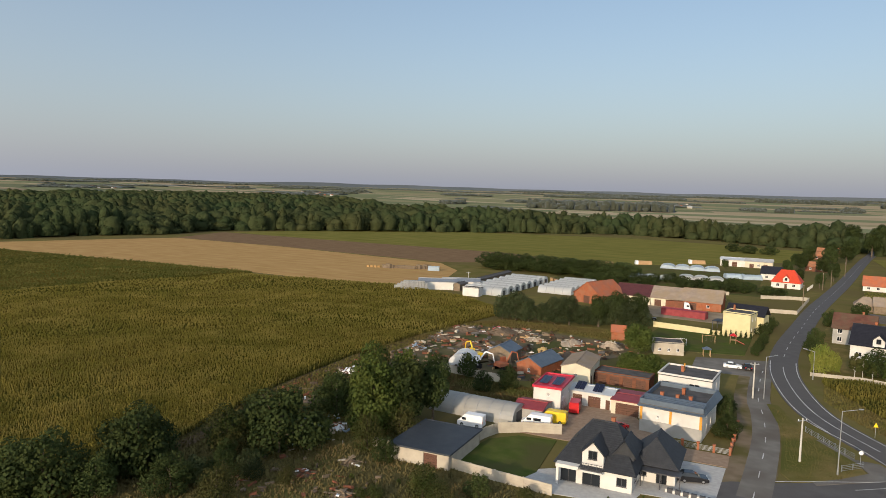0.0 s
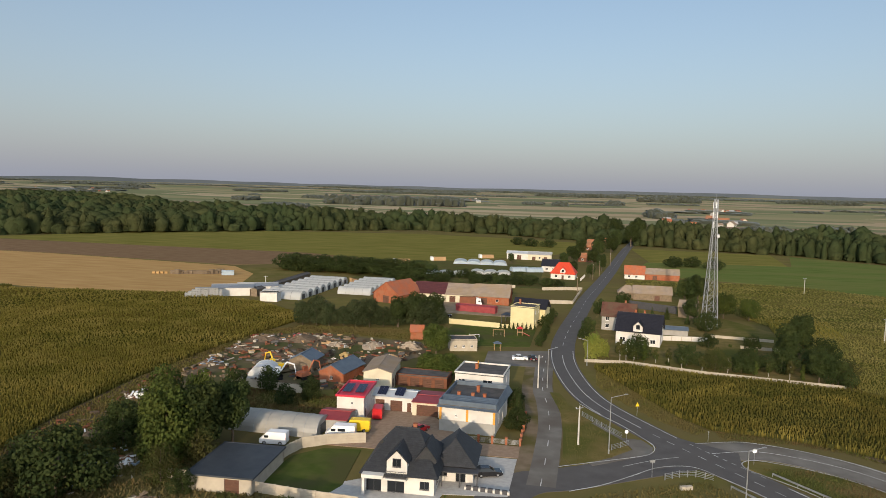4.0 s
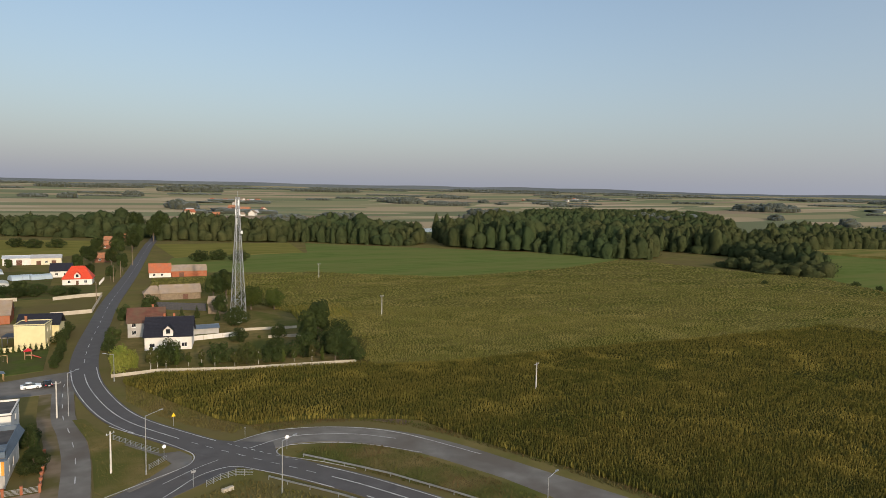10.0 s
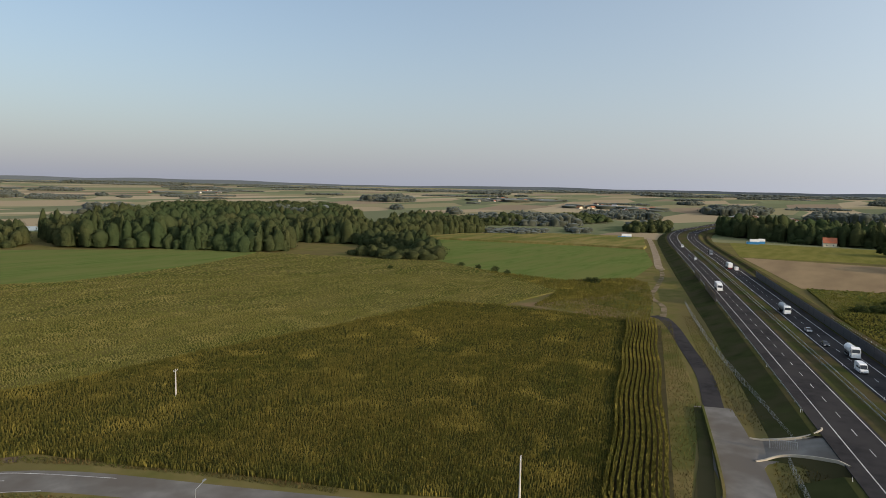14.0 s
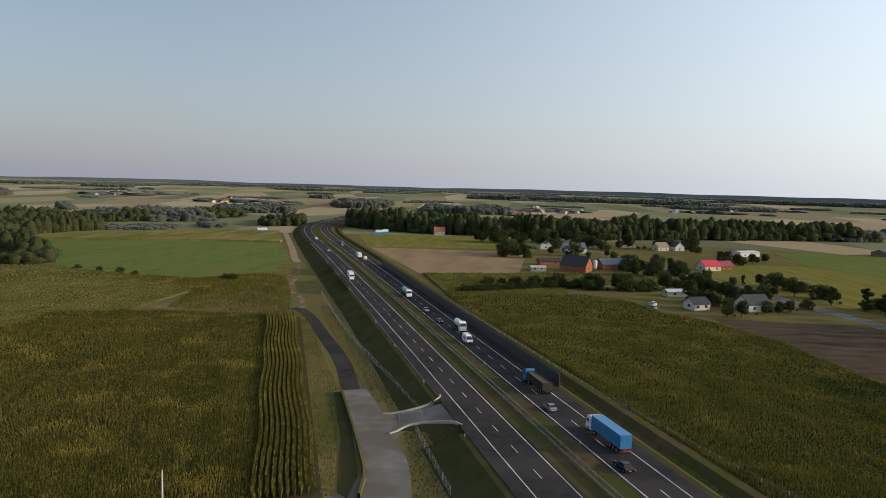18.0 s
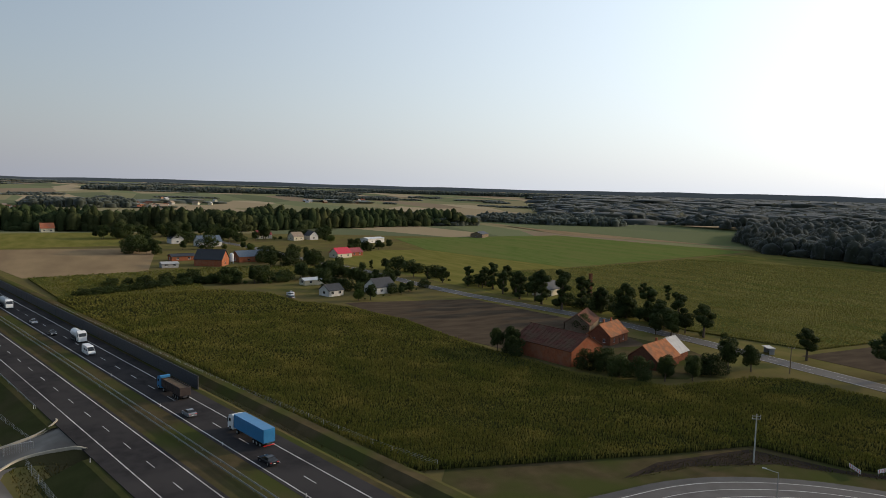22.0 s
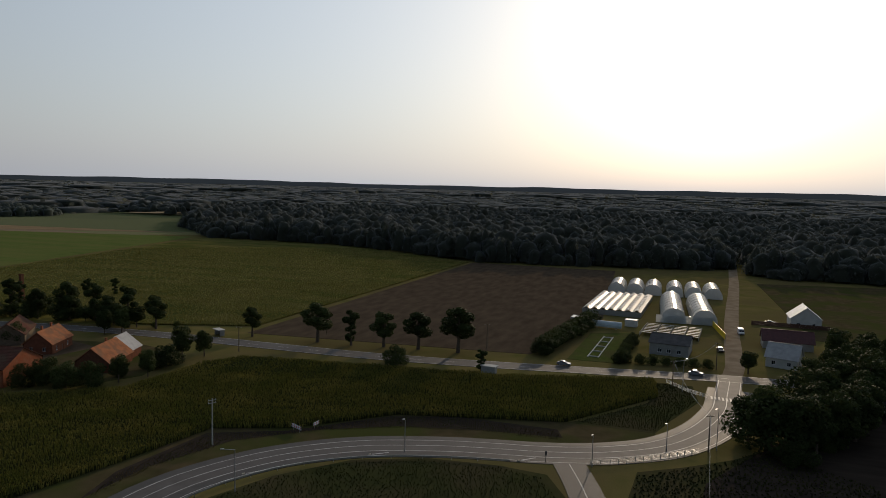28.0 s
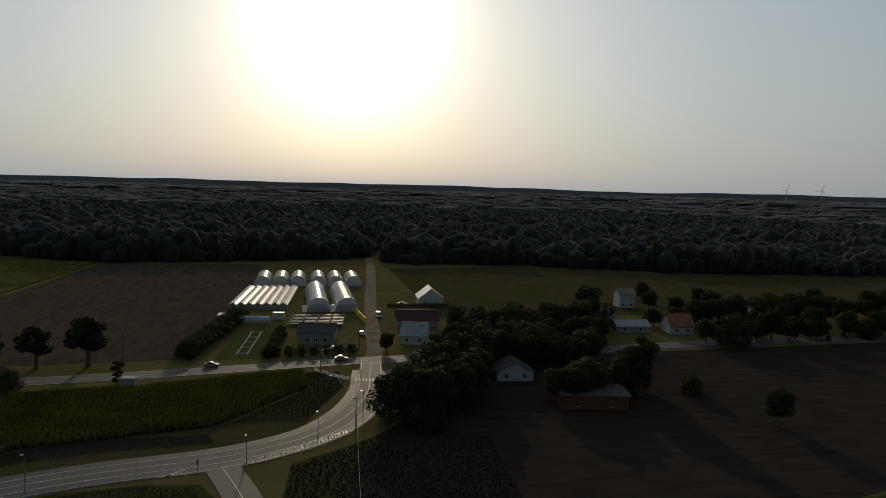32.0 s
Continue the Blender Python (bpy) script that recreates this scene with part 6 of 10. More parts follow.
hall = house("low_hall", "low hall with a broad dark blue-grey metal roof", -46.6, 104.2, 0, 10.4, 13, 2.5, 3.3, "concrete_wall", "roof_slate", "y", over=0.35, flat=0.26, trim="roof_slate", category="hall", holes={"f": [(2, 0, 2.4, 2.2, "g")]})
tunnel("film_tunnel", "long dusty film tunnel with hanging plastic", -48.4, 126.6, -4, 18, 7, 3.3, "film_old", True, 8)
van("van", "white panel van with dark side windows", -35.5, 124.6, 184, "car_white", side_window=True, group="parked vans")
van("van", "yellow panel van in the yard", -33.4, 128.3, 184, "car_yellow", 5.2, group="parked vans")
van("van", "red delivery van by the garages", -31.4, 137.3, 98, "car_red", 5.0, group="parked vans")
van("van", "white panel van beside the hall", -46.3, 118.6, 182, "car_white", 5.0, group="parked vans")
car("covered_car", "car under a dark red cover", -21.5, 130.5, 60, "car_red", 4.2)

house("town_house", "two-storey white house with blue-grey roof edge and orange pilasters", -11.6, 138.6, -6.5, 11, 14, 5.2, 6, "white", "roof_felt", over=0.2, flat=1.1, trim="roof_blue", category="house", chimneys=[(-2.6, -3.2, 6.9), (0.2, -3.0, 6.8), (2.6, -3.2, 6.9), (0, 3, 6.6)],
      holes={"f": [(-3.4, 0.5, 1.6, 1.2), (-2.2, 3.0, 0.5, 0.5)], "r": [(-3, 1, 1.2, 1.4), (1, 1, 1.2, 1.4), (-3, 3.4, 1.2, 1.3), (2, 3.4, 1.2, 1.3)]})
th = bpy.data.objects["town_house"]
slope("roof_skirt", (-5.6, -3.9, 6.5), (5.6, -3.9, 6.5), (6.0, -7.7, 5.0), (-6.0, -7.7, 5.0), M["roof_blue"], th, 8)
slope("roof_skirt", (5.6, -3.9, 6.5), (5.6, 6.8, 6.5), (6.5, 7.3, 5.0), (6.0, -7.7, 5.0), M["roof_blue"], th, 5)
for u in (-5.35, 0, 5.3):
    part("pilaster", box(u - 0.22, u + 0.22, -7.08, -6.99, 0, 5.1), M["orange_trim"], th)
part("plinth", box(-5.6, 5.6, -7.09, -6.95, 0, 2.3), M["grey_wall"], th)
house("flat_roofed_house", "white two-storey house with a flat grey roof", -11.8, 158.6, -6, 11, 9.6, 5.6, 6, "white", "roof_felt", over=0.15, flat=0.55, holes={"f": [(-4, 3.2, 1.6, 1.2), (2, 3.4, 2.2, 1.2)], "r": [(0, 3.2, 1.4, 1.3), (-2.5, 1, 1.2, 1.3)]}, chimneys=[(-1.5, 0, 6.9)])
part("orange_stack", tube((-1.4, 1.2, 5.6), (-1.4, 1.2, 7.4), 0.18), M["orange_trim"], bpy.data.objects["flat_roofed_house"])
for i, (x, y) in enumerate([(-12.3, 127.6), (-9.7, 127.5), (-7.1, 127.4), (-4.5, 127.3), (-1.9, 127.1), (-1.8, 129.7), (-1.7, 132.3), (-1.5, 134.9), (-1.4, 137.5), (-1.3, 140.4), (-1.3, 143.5)]):
    g = thing("gate_pillar", x, y, 0, "orange brick fence pillar with a cap", "pillar", "brick fence pillars")
    part("shaft", box(-0.2, 0.2, -0.2, 0.2, 0, 1.3), M["brick"], g)
    part("cap", box(-0.27, 0.27, -0.27, 0.27, 1.3, 1.4), M["roof_terracotta"], g)
fence("low_fence", "low steel fence between the brick pillars", [(-12.3, 127.6), (-1.9, 127.2), (-1.3, 143.5)], 1.0, 2.6, "galvanised", "galvanised", solid=False, rails=5)
plant("spruce", -2.8, 140, 6.5)
plant("bush_dark", -2.9, 136.3, 4.5)
plant("bush", -3.2, 146, 3)
plant("bush_dark", -4.0, 150, 3)
plant("bush", -9.5, 129.5, 1.2)

red = house("crimson_roof_house", "cream house with a bright crimson metal roof and solar panels", -36.6, 139.4, 1.5, 5.6, 10.6, 4.8, 5.5, "white", "roof_crimson", "y", over=0.25, flat=0.45, trim="roof_crimson", holes={"f": [(0.3, 3.2, 0.5, 0.6)], "r": [(-3.6, 0, 1.1, 2.1, "d"), (-1.5, 1, 0.9, 1.2), (-3.4, 2.9, 0.9, 1.2), (1.5, 2.9, 0.9, 1.2)]})
panels(red, -2.3, -3.2, 5.2, 2, 0.9, 4.6, 5, 0)
panels(red, 0.4, -3.2, 5.2, 2, 0.9, 4.6, 5, 0)
house("lean_to", "grey lean-to with a maroon metal roof", -38.2, 130.5, 1, 5.8, 6.6, 2.3, 2.9, "grey_wall", "roof_maroon", "x", over=0.2, category="shed")
gar = house("garage_row", "white garage row with dark doors and solar panels", -29.4, 144.8, -3, 9.4, 6.2, 3.0, 3.6, "white", "metal_light", over=0.25, category="garage", holes={"f": [(-2.6, 0, 2.0, 2.3, "g"), (1.0, 0, 2.6, 2.3, "g"), (3.8, 0, 0.9, 2.0, "d")]})
panels(gar, -3.4, -2.6, 3.25, 2, 1.0, 2.9, 20, 0)
panels(gar, 0.4, -2.6, 3.25, 2, 1.0, 2.9, 20, 0)
house("carport", "open carport with a maroon metal roof", -21.4, 143.8, -2, 6.4, 8.4, 2.9, 3.2, "cream", "roof_maroon", over=0.2, category="carport", holes={"f": [(0, 0, 4.6, 2.4, "g")]})
house("workshop", "cream workshop with a tan sheet roof", -36.2, 161, 3, 6.6, 13, 4.6, 5.6, "cream", "roof_tan", "y", over=0.3, category="workshop", holes={"f": [(0, 2.6, 0.8, 0.5)], "r": [(-4, 0, 2.4, 2.6, "g"), (-0.5, 0, 2.4, 2.6, "g"), (3, 0, 2.4, 2.6, "g")]})
house("garage_block", "brick garages with rust-brown doors", -26.4, 163.2, -4, 12.4, 5.6, 2.6, 2.8, "brick_dark", "roof_felt", over=0.15, category="garage", flat=0.35, holes={"f": [(-4.6, 0, 2.2, 2.1, "g"), (-1.6, 0, 2.2, 2.1, "g"), (1.4, 0, 2.2, 2.1, "g"), (4.4, 0, 2.2, 2.1, "g")]})

# the scrap yard
M["yard_earth"] = mat("yard_earth", (0.085, 0.068, 0.045), (0.17, 0.13, 0.085), 0.12, 0.95, 0.06, 3, c3=(0.07, 0.075, 0.03), big=0.07)
patch("scrap_yard", "bare trodden earth of the scrap yard", [(-88, 160), (-87, 205), (-67, 212), (-34, 206), (-30, 194), (-40, 176), (-44, 156), (-52, 150), (-72, 152), (-84, 135), (-90, 118), (-84, 112), (-78, 140)], 0.065, "yard_earth")
patch("soil_spread", "dark spread soil in the yard", [(-47, 178), (-47, 189), (-36, 190), (-37, 178)], 0.09, "soil_heap")
fence("low_wall", "low pale concrete panel wall", [(-72, 153.6), (-63.8, 150.8), (-52, 149.2)], 1.9, 2.5, "concrete_wall", "concrete_wall", pw=0.1, thick=0.1, category="wall")
tunnel("arched_shed", "grey arched sheet-metal shed", -66.4, 161.5, 100, 7, 6.5, 3.0, "metal_light", True, 3)
house("scrap_shed", "makeshift shed with a pale blue sheet roof", -59, 171.5, -3, 6.4, 7.4, 2.6, 4.2, "old_wood", "roof_blue", "y", over=0.3, category="shed")
house("brick_shed", "brick shed with a blue-grey metal roof", -47.4, 165, -12, 6.6, 11, 2.4, 4.2, "brick", "roof_blue", "y", over=0.3, category="shed", holes={"f": [(0, 0.6, 0.8, 0.9)]})
house("small_brick_hut", "small brick hut with a red roof", -37.5, 213, 10, 4, 5, 2.6, 4.2, "brick", "roof_terracotta", over=0.3, category="hut")
house("roofless_ruin", "grey concrete shell of an unfinished building", -21.8, 202.5, 14, 8, 6, 3.2, 3.3, "concrete_wall", "roof_felt", over=0.0, flat=0.35, category="ruin", holes={"f": [(-2.4, 1, 0.8, 0.8), (0, 1, 0.8, 0.8), (2.4, 1, 0.8, 0.8)]})


def digger(x, y, rot, body, label):
    """A tracked excavator with its boom raised."""
    T = thing("excavator", x, y, rot, label, "excavator")
    for s in (-1, 1):
        part("track", extrude_profile([(-1.6, 0.1), (-1.8, 0.45), (-1.5, 0.8), (1.5, 0.8), (1.8, 0.45), (1.6, 0.1)], s * 1.1 - 0.25, s * 1.1 + 0.25), M["rubber"], T)
    part("upper_body", extrude_profile([(-1.9, 0.9), (-1.9, 1.9), (-0.4, 2.0), (0.9, 1.7), (0.9, 0.9)], -1.1, 1.1), M[body], T)
    c = part("cab", box(-0.1, 1.2, 0.2, 1.1, 1.7, 2.9), M[body], T)
    part("window", box(0.1, 1.22, 0.25, 1.12, 2.0, 2.75), M["glass"], c)
    part("boom", join(tube((0.9, -0.2, 1.6), (2.6, -0.2, 4.2), 0.22, 0.2, 6), tube((2.6, -0.2, 4.2), (4.4, -0.2, 3.6), 0.2, 0.17, 6)), M[body], T)
    a = part("arm", tube((4.4, -0.2, 3.6), (4.9, -0.2, 1.3), 0.17, 0.12, 6), M[body], T)
    part("bucket", extrude_profile([(4.5, 1.3), (5.3, 1.2), (5.1, 0.6), (4.6, 0.5)], -0.6, 0.2), M["rust"], a)
    return T


digger(-65.5, 166.8, 150, "car_yellow", "yellow tracked excavator with a raised boom")
digger(-62.3, 158.8, 20, "car_white", "small white and grey excavator")
digger(-55.6, 160.8, 60, "roof_terracotta", "orange-red compact excavator with a raised boom")
HEAPS = [
    (-81.3, 199, 6, 1.6, "soil_heap", 16, "old_wood", "heap of old boards and beams"), (-83, 185, 5, 1.2, "soil_heap", 14, "old_wood", "heap of scrap timber"),
    (-71, 201, 6, 2.2, "soil_heap", 5, "rust", "overgrown heap of earth and scrap"), (-66, 204, 4.5, 0.9, "soil_heap", 10, "concrete_wall", "flat heap of slabs and boards"),
    (-58.5, 197, 4, 1.2, "gravel", 10, "concrete_wall", "heap of pale building blocks"), (-48, 198.5, 5.5, 1.6, "gravel", 8, "concrete_wall", "heap of pale rubble"),
    (-37, 199.5, 4.5, 2.0, "gravel", 8, "concrete_wall", "heap of broken stone"), (-52.8, 185.5, 2.6, 1.2, "stone_yellow", 0, "old_wood", "small heap of yellow sand"),
    (-73.6, 181, 5, 1.3, "soil_heap", 16, "rust", "rusty scrap metal heap"), (-65.3, 177, 4.5, 1.2, "soil_heap", 16, "frame_white", "heap of mixed scrap and white goods"),
    (-70, 103.5, 3.2, 1.1, "blue_tarp", 9, "blue_tarp", "heap covered with blue-grey sheets"), (-67.4, 105, 2.8, 1.0, "gravel", 10, "frame_white", "heap of white sacks and rubble"),
    (-56.5, 93, 2.2, 0.7, "soil_heap", 10, "old_wood", "stack of bare timber frames"), (-60.7, 85.6, 2.4, 0.7, "soil_heap", 10, "rust", "rusty metal parts in the weeds"),
    (-86.4, 137.5, 3.2, 0.9, "soil_heap", 10, "frame_white", "scattered white and red junk"), (-80.4, 116.5, 3.0, 0.8, "soil_heap", 9, "old_wood", "heap of dry branches"),
    (-50.5, 82, 2.6, 1.0, "soil_heap", 14, "old_wood", "pile of cut branches"), (-84, 168, 4, 1.3, "soil_heap", 12, "blue_tarp", "heap of junk under grey sheets"), (-56, 178, 3.5, 1.0, "soil_heap", 12, "rust", "scrap heap between the sheds"),
]
M["stone_yellow"] = mat("yellow_sand", (0.45, 0.32, 0.14), (0.36, 0.25, 0.11), 1.0, 0.95, 0.03, 6)
for i, (x, y, r, h, m, n, pm, label) in enumerate(HEAPS):
    heap("scrap_heap", label, x, y, r, h, m, 40 + i, n, pm)
car("old_car", "old white car among the scrap", -84.5, 139, 20, "car_white", 4.0)
car("red_tractor", "red tractor parked in the scrap yard", -82.5, 138.2, -30, "car_red", 3.4, 1.9, 1.7, category="tractor")
car("old_car", "faded red car body in the weeds", -72.5, 203.5, 10, "car_red", 3.8)

# scattered scrap over the yard, and the worn path along the maize
def litter(name, label, poly, count, size, mats, seed):
    """Loose boards, sheets and lumps scattered over a patch; one joined mesh for each material."""
    rng = random.Random(seed)
    xs, ys = [p[0] for p in poly], [p[1] for p in poly]
    geo = {m: [] for m in mats}
    while count:
        x, y = rng.uniform(min(xs), max(xs)), rng.uniform(min(ys), max(ys))
        if not inside(np.array([x]), np.array([y]), poly)[0]:
            continue
        L, W, H = size * rng.uniform(0.3, 1.4), size * rng.uniform(0.12, 0.5), size * rng.uniform(0.08, 0.4)
        geo[rng.choice(mats)].append(moved(box(-L / 2, L / 2, -W / 2, W / 2, 0, H), pose(x, y, 0.06, rng.uniform(-8, 8), rng.uniform(-8, 8), rng.uniform(0, 180))))
        count -= 1
    for m in mats:
        v, f = join(*geo[m])
        tagged(mesh_ob(name, v, f, M[m]), label, "scrap", kind="stuff")


litter("scattered_scrap", "loose boards, bricks and scrap strewn over the yard", [(-88, 160), (-87, 205), (-67, 212), (-34, 206), (-30, 194), (-40, 176), (-44, 156), (-52, 150), (-72, 152)], 520, 1.7, ["old_wood", "rust", "brick_dark", "soil_heap", "concrete_wall", "soil_heap", "roof_felt", "new_wood"], 61)
litter("scattered_junk", "white sacks and broken junk among the weeds", [(-76, 95), (-77, 112), (-66, 110), (-62, 100), (-66, 92)], 60, 1.0, ["frame_white", "old_wood", "blue_tarp", "concrete_wall", "old_wood", "soil_heap"], 62)
litter("scattered_junk", "broken boards and rusty parts in the dry grass", [(-72, 76), (-74, 90), (-48, 92), (-46, 78), (-58, 70)], 80, 1.2, ["old_wood", "rust", "soil_heap"], 63)
litter("scattered_junk", "scattered junk along the maize edge", [(-91, 112), (-92, 160), (-84, 160), (-80, 116)], 120, 1.2, ["old_wood", "rust", "soil_heap", "brick_dark"], 64)
M["path_soil"] = mat("worn_path", (0.09, 0.065, 0.042), (0.13, 0.095, 0.06), 0.5, 0.95, 0.04, 5)
tagged(ribbon("worn_path", spline([(-92, 62), (-85.5, 72), (-85.5, 90), (-88.8, 105), (-91.8, 122), (-92.6, 152), (-89, 180)], 3), 1.4, -1.4, 0.07, M["path_soil"]), "worn earth path along the maize edge", "path", kind="structure")

# trees of the west side
for k, x, y, h, w in (("walnut", -60.5, 107, 14, 0.9), ("oak2", -56, 111.5, 13.5, 0.95), ("walnut", -64.5, 113, 11, 0.7), ("oak2", -53.5, 117, 9, 0.9), ("walnut", -59.5, 116, 10, 0.7)):
    plant(k, x, y, h, w)
for k, x, y, h in [("bush_dark", -81, 73.5, 7.5), ("bush_dry", -64.5, 72, 6.5), ("bush", -68.7, 91.5, 4.6), ("bush_dark", -79, 104.5, 5), ("bush_dry", -74, 100, 3.6), ("bush_dark", -80, 93, 4.2), ("bush_dry", -40.5, 87, 3.4), ("bush", -53, 88, 3.6),
                   ("bush_dark", -33.5, 91, 3.2), ("bush", -82, 125, 5), ("bush_dark", -48.5, 145, 4.6), ("bush_dark", -60.5, 150, 5), ("bush_dark", -53, 141, 4), ("bush", -44.5, 150, 4.4), ("bush_dark", -66, 144, 5.5), ("bush_dark", -74, 84, 3.4),
                   ("bush_dark", -84, 66, 4.5), ("bush_dry", -57, 99, 4), ("bush", -46, 96, 2.6), ("bush_dark", -52, 96.5, 3.4), ("bush", -72, 131, 4.5), ("bush_dark", -77, 120, 5), ("bush", -64, 124, 5), ("bush_dark", -72, 112, 6), ("bush", -27, 93, 2.6), ("bush_dry", -36, 84, 3), ("bush_dark", -69, 78, 4), ("bush", -60, 137, 4), ("bush_dark", -90, 58, 5), ("bush", -46, 90, 3)]:
    plant(k, x, y, h * (0.8 if h < 6 else 0.95), 0.85)
for i in range(14):
    plant(TR.choice(("bush_dry", "bush_dry", "bush")), TR.uniform(-74, -24), TR.uniform(76, 95), TR.uniform(0.8, 1.6), 1.2, "scrub in the dry grass")
for i in range(11):
    u = i / 10
    plant("olive", -79 + 45 * u, 224.5 + 10 * u * u + TR.uniform(-1, 1), 9 + 2 * math.sin(i * 1.7), 1.0, "oleaster row")
for x, y, h in ((-42, 232, 9), (-36, 236, 8.5), (-47, 229, 8)):
    plant("oak2", x, y, h, 1.0)
plant("oak", -28.4, 194, 9.3, 1.15)
plant("oak", -21.9, 168.4, 7.6, 1.2)
plant("oak", -26.5, 170.5, 6.8, 1.1)

# playground and yellow house
patch("playground", "mown green of a small playground", [(-29, 238), (-0.6, 236), (-2, 210), (-20, 206), (-32, 214)], 0.09, "lawn")
patch("car_park", "worn dusty asphalt parking place", [(-14, 186), (3, 186), (4, 206), (-14, 201)], 0.085, "asphalt_old")
yh = house("yellow_house", "pale yellow two-storey house with flat front and navy roof", -4.6, 244.8, -14, 8.4, 8, 6.8, 7.2, "yellow_wall", "roof_felt", over=0.1, flat=0.45, holes={"l": [(1.8, 4.4, 1.1, 1.3)], "r": [(-2, 1, 1.2, 1.4), (1.8, 1, 1.2, 1.4), (-1.5, 4.4, 1.1, 1.4), (2, 4.4, 1.1, 1.4)]}, chimneys=[(-2.6, 2.4, 8.6)])
part("rear_block", box(-5.6, 6.2, 4.0, 10.4, 0, 5.4), M["yellow_wall"], yh)
slope("roof_slope", (-6.0, 7.2, 8.6), (6.6, 7.2, 8.6), (6.6, 3.4, 5.5), (-6.0, 3.4, 5.5), M["roof_navy"], yh, 8)
slope("roof_slope", (6.6, 7.2, 8.6), (-6.0, 7.2, 8.6), (-6.0, 11.0, 5.5), (6.6, 11.0, 5.5), M["roof_navy"], yh, 8)
part("porch_roof", box(-8.4, -4.2, -1.6, 3.8, 3.0, 3.2), M["roof_navy"], yh)
part("porch_post", join(box(-8.3, -8.1, -1.5, -1.3, 0, 3.0), box(-8.3, -8.1, 3.5, 3.7, 0, 3.0), box(-4.7, -4.5, -1.5, -1.3, 0, 3.0)), M["frame_dark"], yh)
fence("yellow_fence", "pale yellow concrete fence", [(-31, 240), (-21, 238.2), (-12.8, 236.4)], 1.8, 2.2, "yellow_wall", "yellow_wall", pw=0.12, thick=0.1)
fence("picket_fence", "cream fence with thujas in front", [(-12.8, 236.4), (-0.4, 238)], 1.5, 1.8, "yellow_wall", "yellow_wall", pw=0.12, thick=0.08)
for i in range(9):
    plant("thuja", -12.6 + 1.45 * i, 235.6 + 0.1 * i, 2.9, 1.0, "thuja hedge")
for i in range(8):
    plant("bush_dark", 0.6 + 0.35 * i, 212 + 3.6 * i, 2.0, 0.8, "hedge by the lane")
for i in range(6):
    plant("bush_dark", 2.2 + 0.5 * i, 244 + 3.5 * i, 2.6, 0.9, "garden hedge")
sw = thing("swing", -12.4, 223, 8, "wooden swing frame with two seats", "swing")
part("frame", join(tube((-1.8, -0.8, 0), (-1.8, 0, 2.2), 0.07), tube((-1.8, 0.8, 0), (-1.8, 0, 2.2), 0.07), tube((1.8, -0.8, 0), (1.8, 0, 2.2), 0.07), tube((1.8, 0.8, 0), (1.8, 0, 2.2), 0.07), tube((-1.9, 0, 2.2), (1.9, 0, 2.2), 0.07)), M["new_wood"], sw)
for u in (-0.8, 0.8):
    part("seat", join(box(u - 0.25, u + 0.25, -0.1, 0.1, 0.5, 0.55), box(u - 0.24, u - 0.21, -0.02, 0.02, 0.55, 2.2), box(u + 0.21, u + 0.24, -0.02, 0.02, 0.55, 2.2)), M["old_wood"], sw)
pt = thing("play_tower", -5.7, 226, 0, "red wooden play tower with a slide", "play tower")
part("posts", join(*[tube((a, b, 0), (a, b, 2.4), 0.08) for a in (-0.8, 0.8) for b in (-0.8, 0.8)]), M["new_wood"], pt)
part("deck", box(-0.9, 0.9, -0.9, 0.9, 1.1, 1.2), M["new_wood"], pt)
part("roof", ([(-1.1, -1.1, 2.4), (1.1, -1.1, 2.4), (1.1, 1.1, 2.4), (-1.1, 1.1, 2.4), (0, 0, 3.2)], [(0, 1, 4), (1, 2, 4), (2, 3, 4), (3, 0, 4), (3, 2, 1, 0)]), M["car_red"], pt)
part("slide", ([(0.9, -0.35, 1.15), (0.9, 0.35, 1.15), (3.2, 0.35, 0.15), (3.2, -0.35, 0.15), (0.9, -0.35, 1.05), (0.9, 0.35, 1.05), (3.2, 0.35, 0.05), (3.2, -0.35, 0.05)], [(0, 3, 2, 1), (4, 5, 6, 7), (0, 4, 7, 3), (1, 2, 6, 5), (3, 7, 6, 2)]), M["car_red"], pt)
gz = thing("gazebo", -11.5, 204, 10, "small wooden gazebo with pyramid roof", "gazebo")
for a in (-0.9, 0.9):
    for b in (-0.9, 0.9):
        part("post", box(a - 0.06, a + 0.06, b - 0.06, b + 0.06, 0, 2.0), M["new_wood"], gz)
part("roof", ([(-1.2, -1.2, 2.0), (1.2, -1.2, 2.0), (1.2, 1.2, 2.0), (-1.2, 1.2, 2.0), (0, 0, 2.7)], [(0, 1, 4), (1, 2, 4), (2, 3, 4), (3, 0, 4), (3, 2, 1, 0)]), M["roof_blue"], gz)
goal = thing("football_goal", -19.5, 214.5, 5, "small white football goal frame", "goal")
part("frame", join(tube((-1.5, 0, 0), (-1.5, 0, 2), 0.05), tube((1.5, 0, 0), (1.5, 0, 2), 0.05), tube((-1.5, 0, 2), (1.5, 0, 2), 0.05)), M["frame_white"], goal)
car("car", "white car with open doors on the parking place", -4.4, 192.8, 5, "car_white", group="parked cars")
car("car", "dark car on the parking place", -0.9, 193.6, 100, "car_black", group="parked cars")

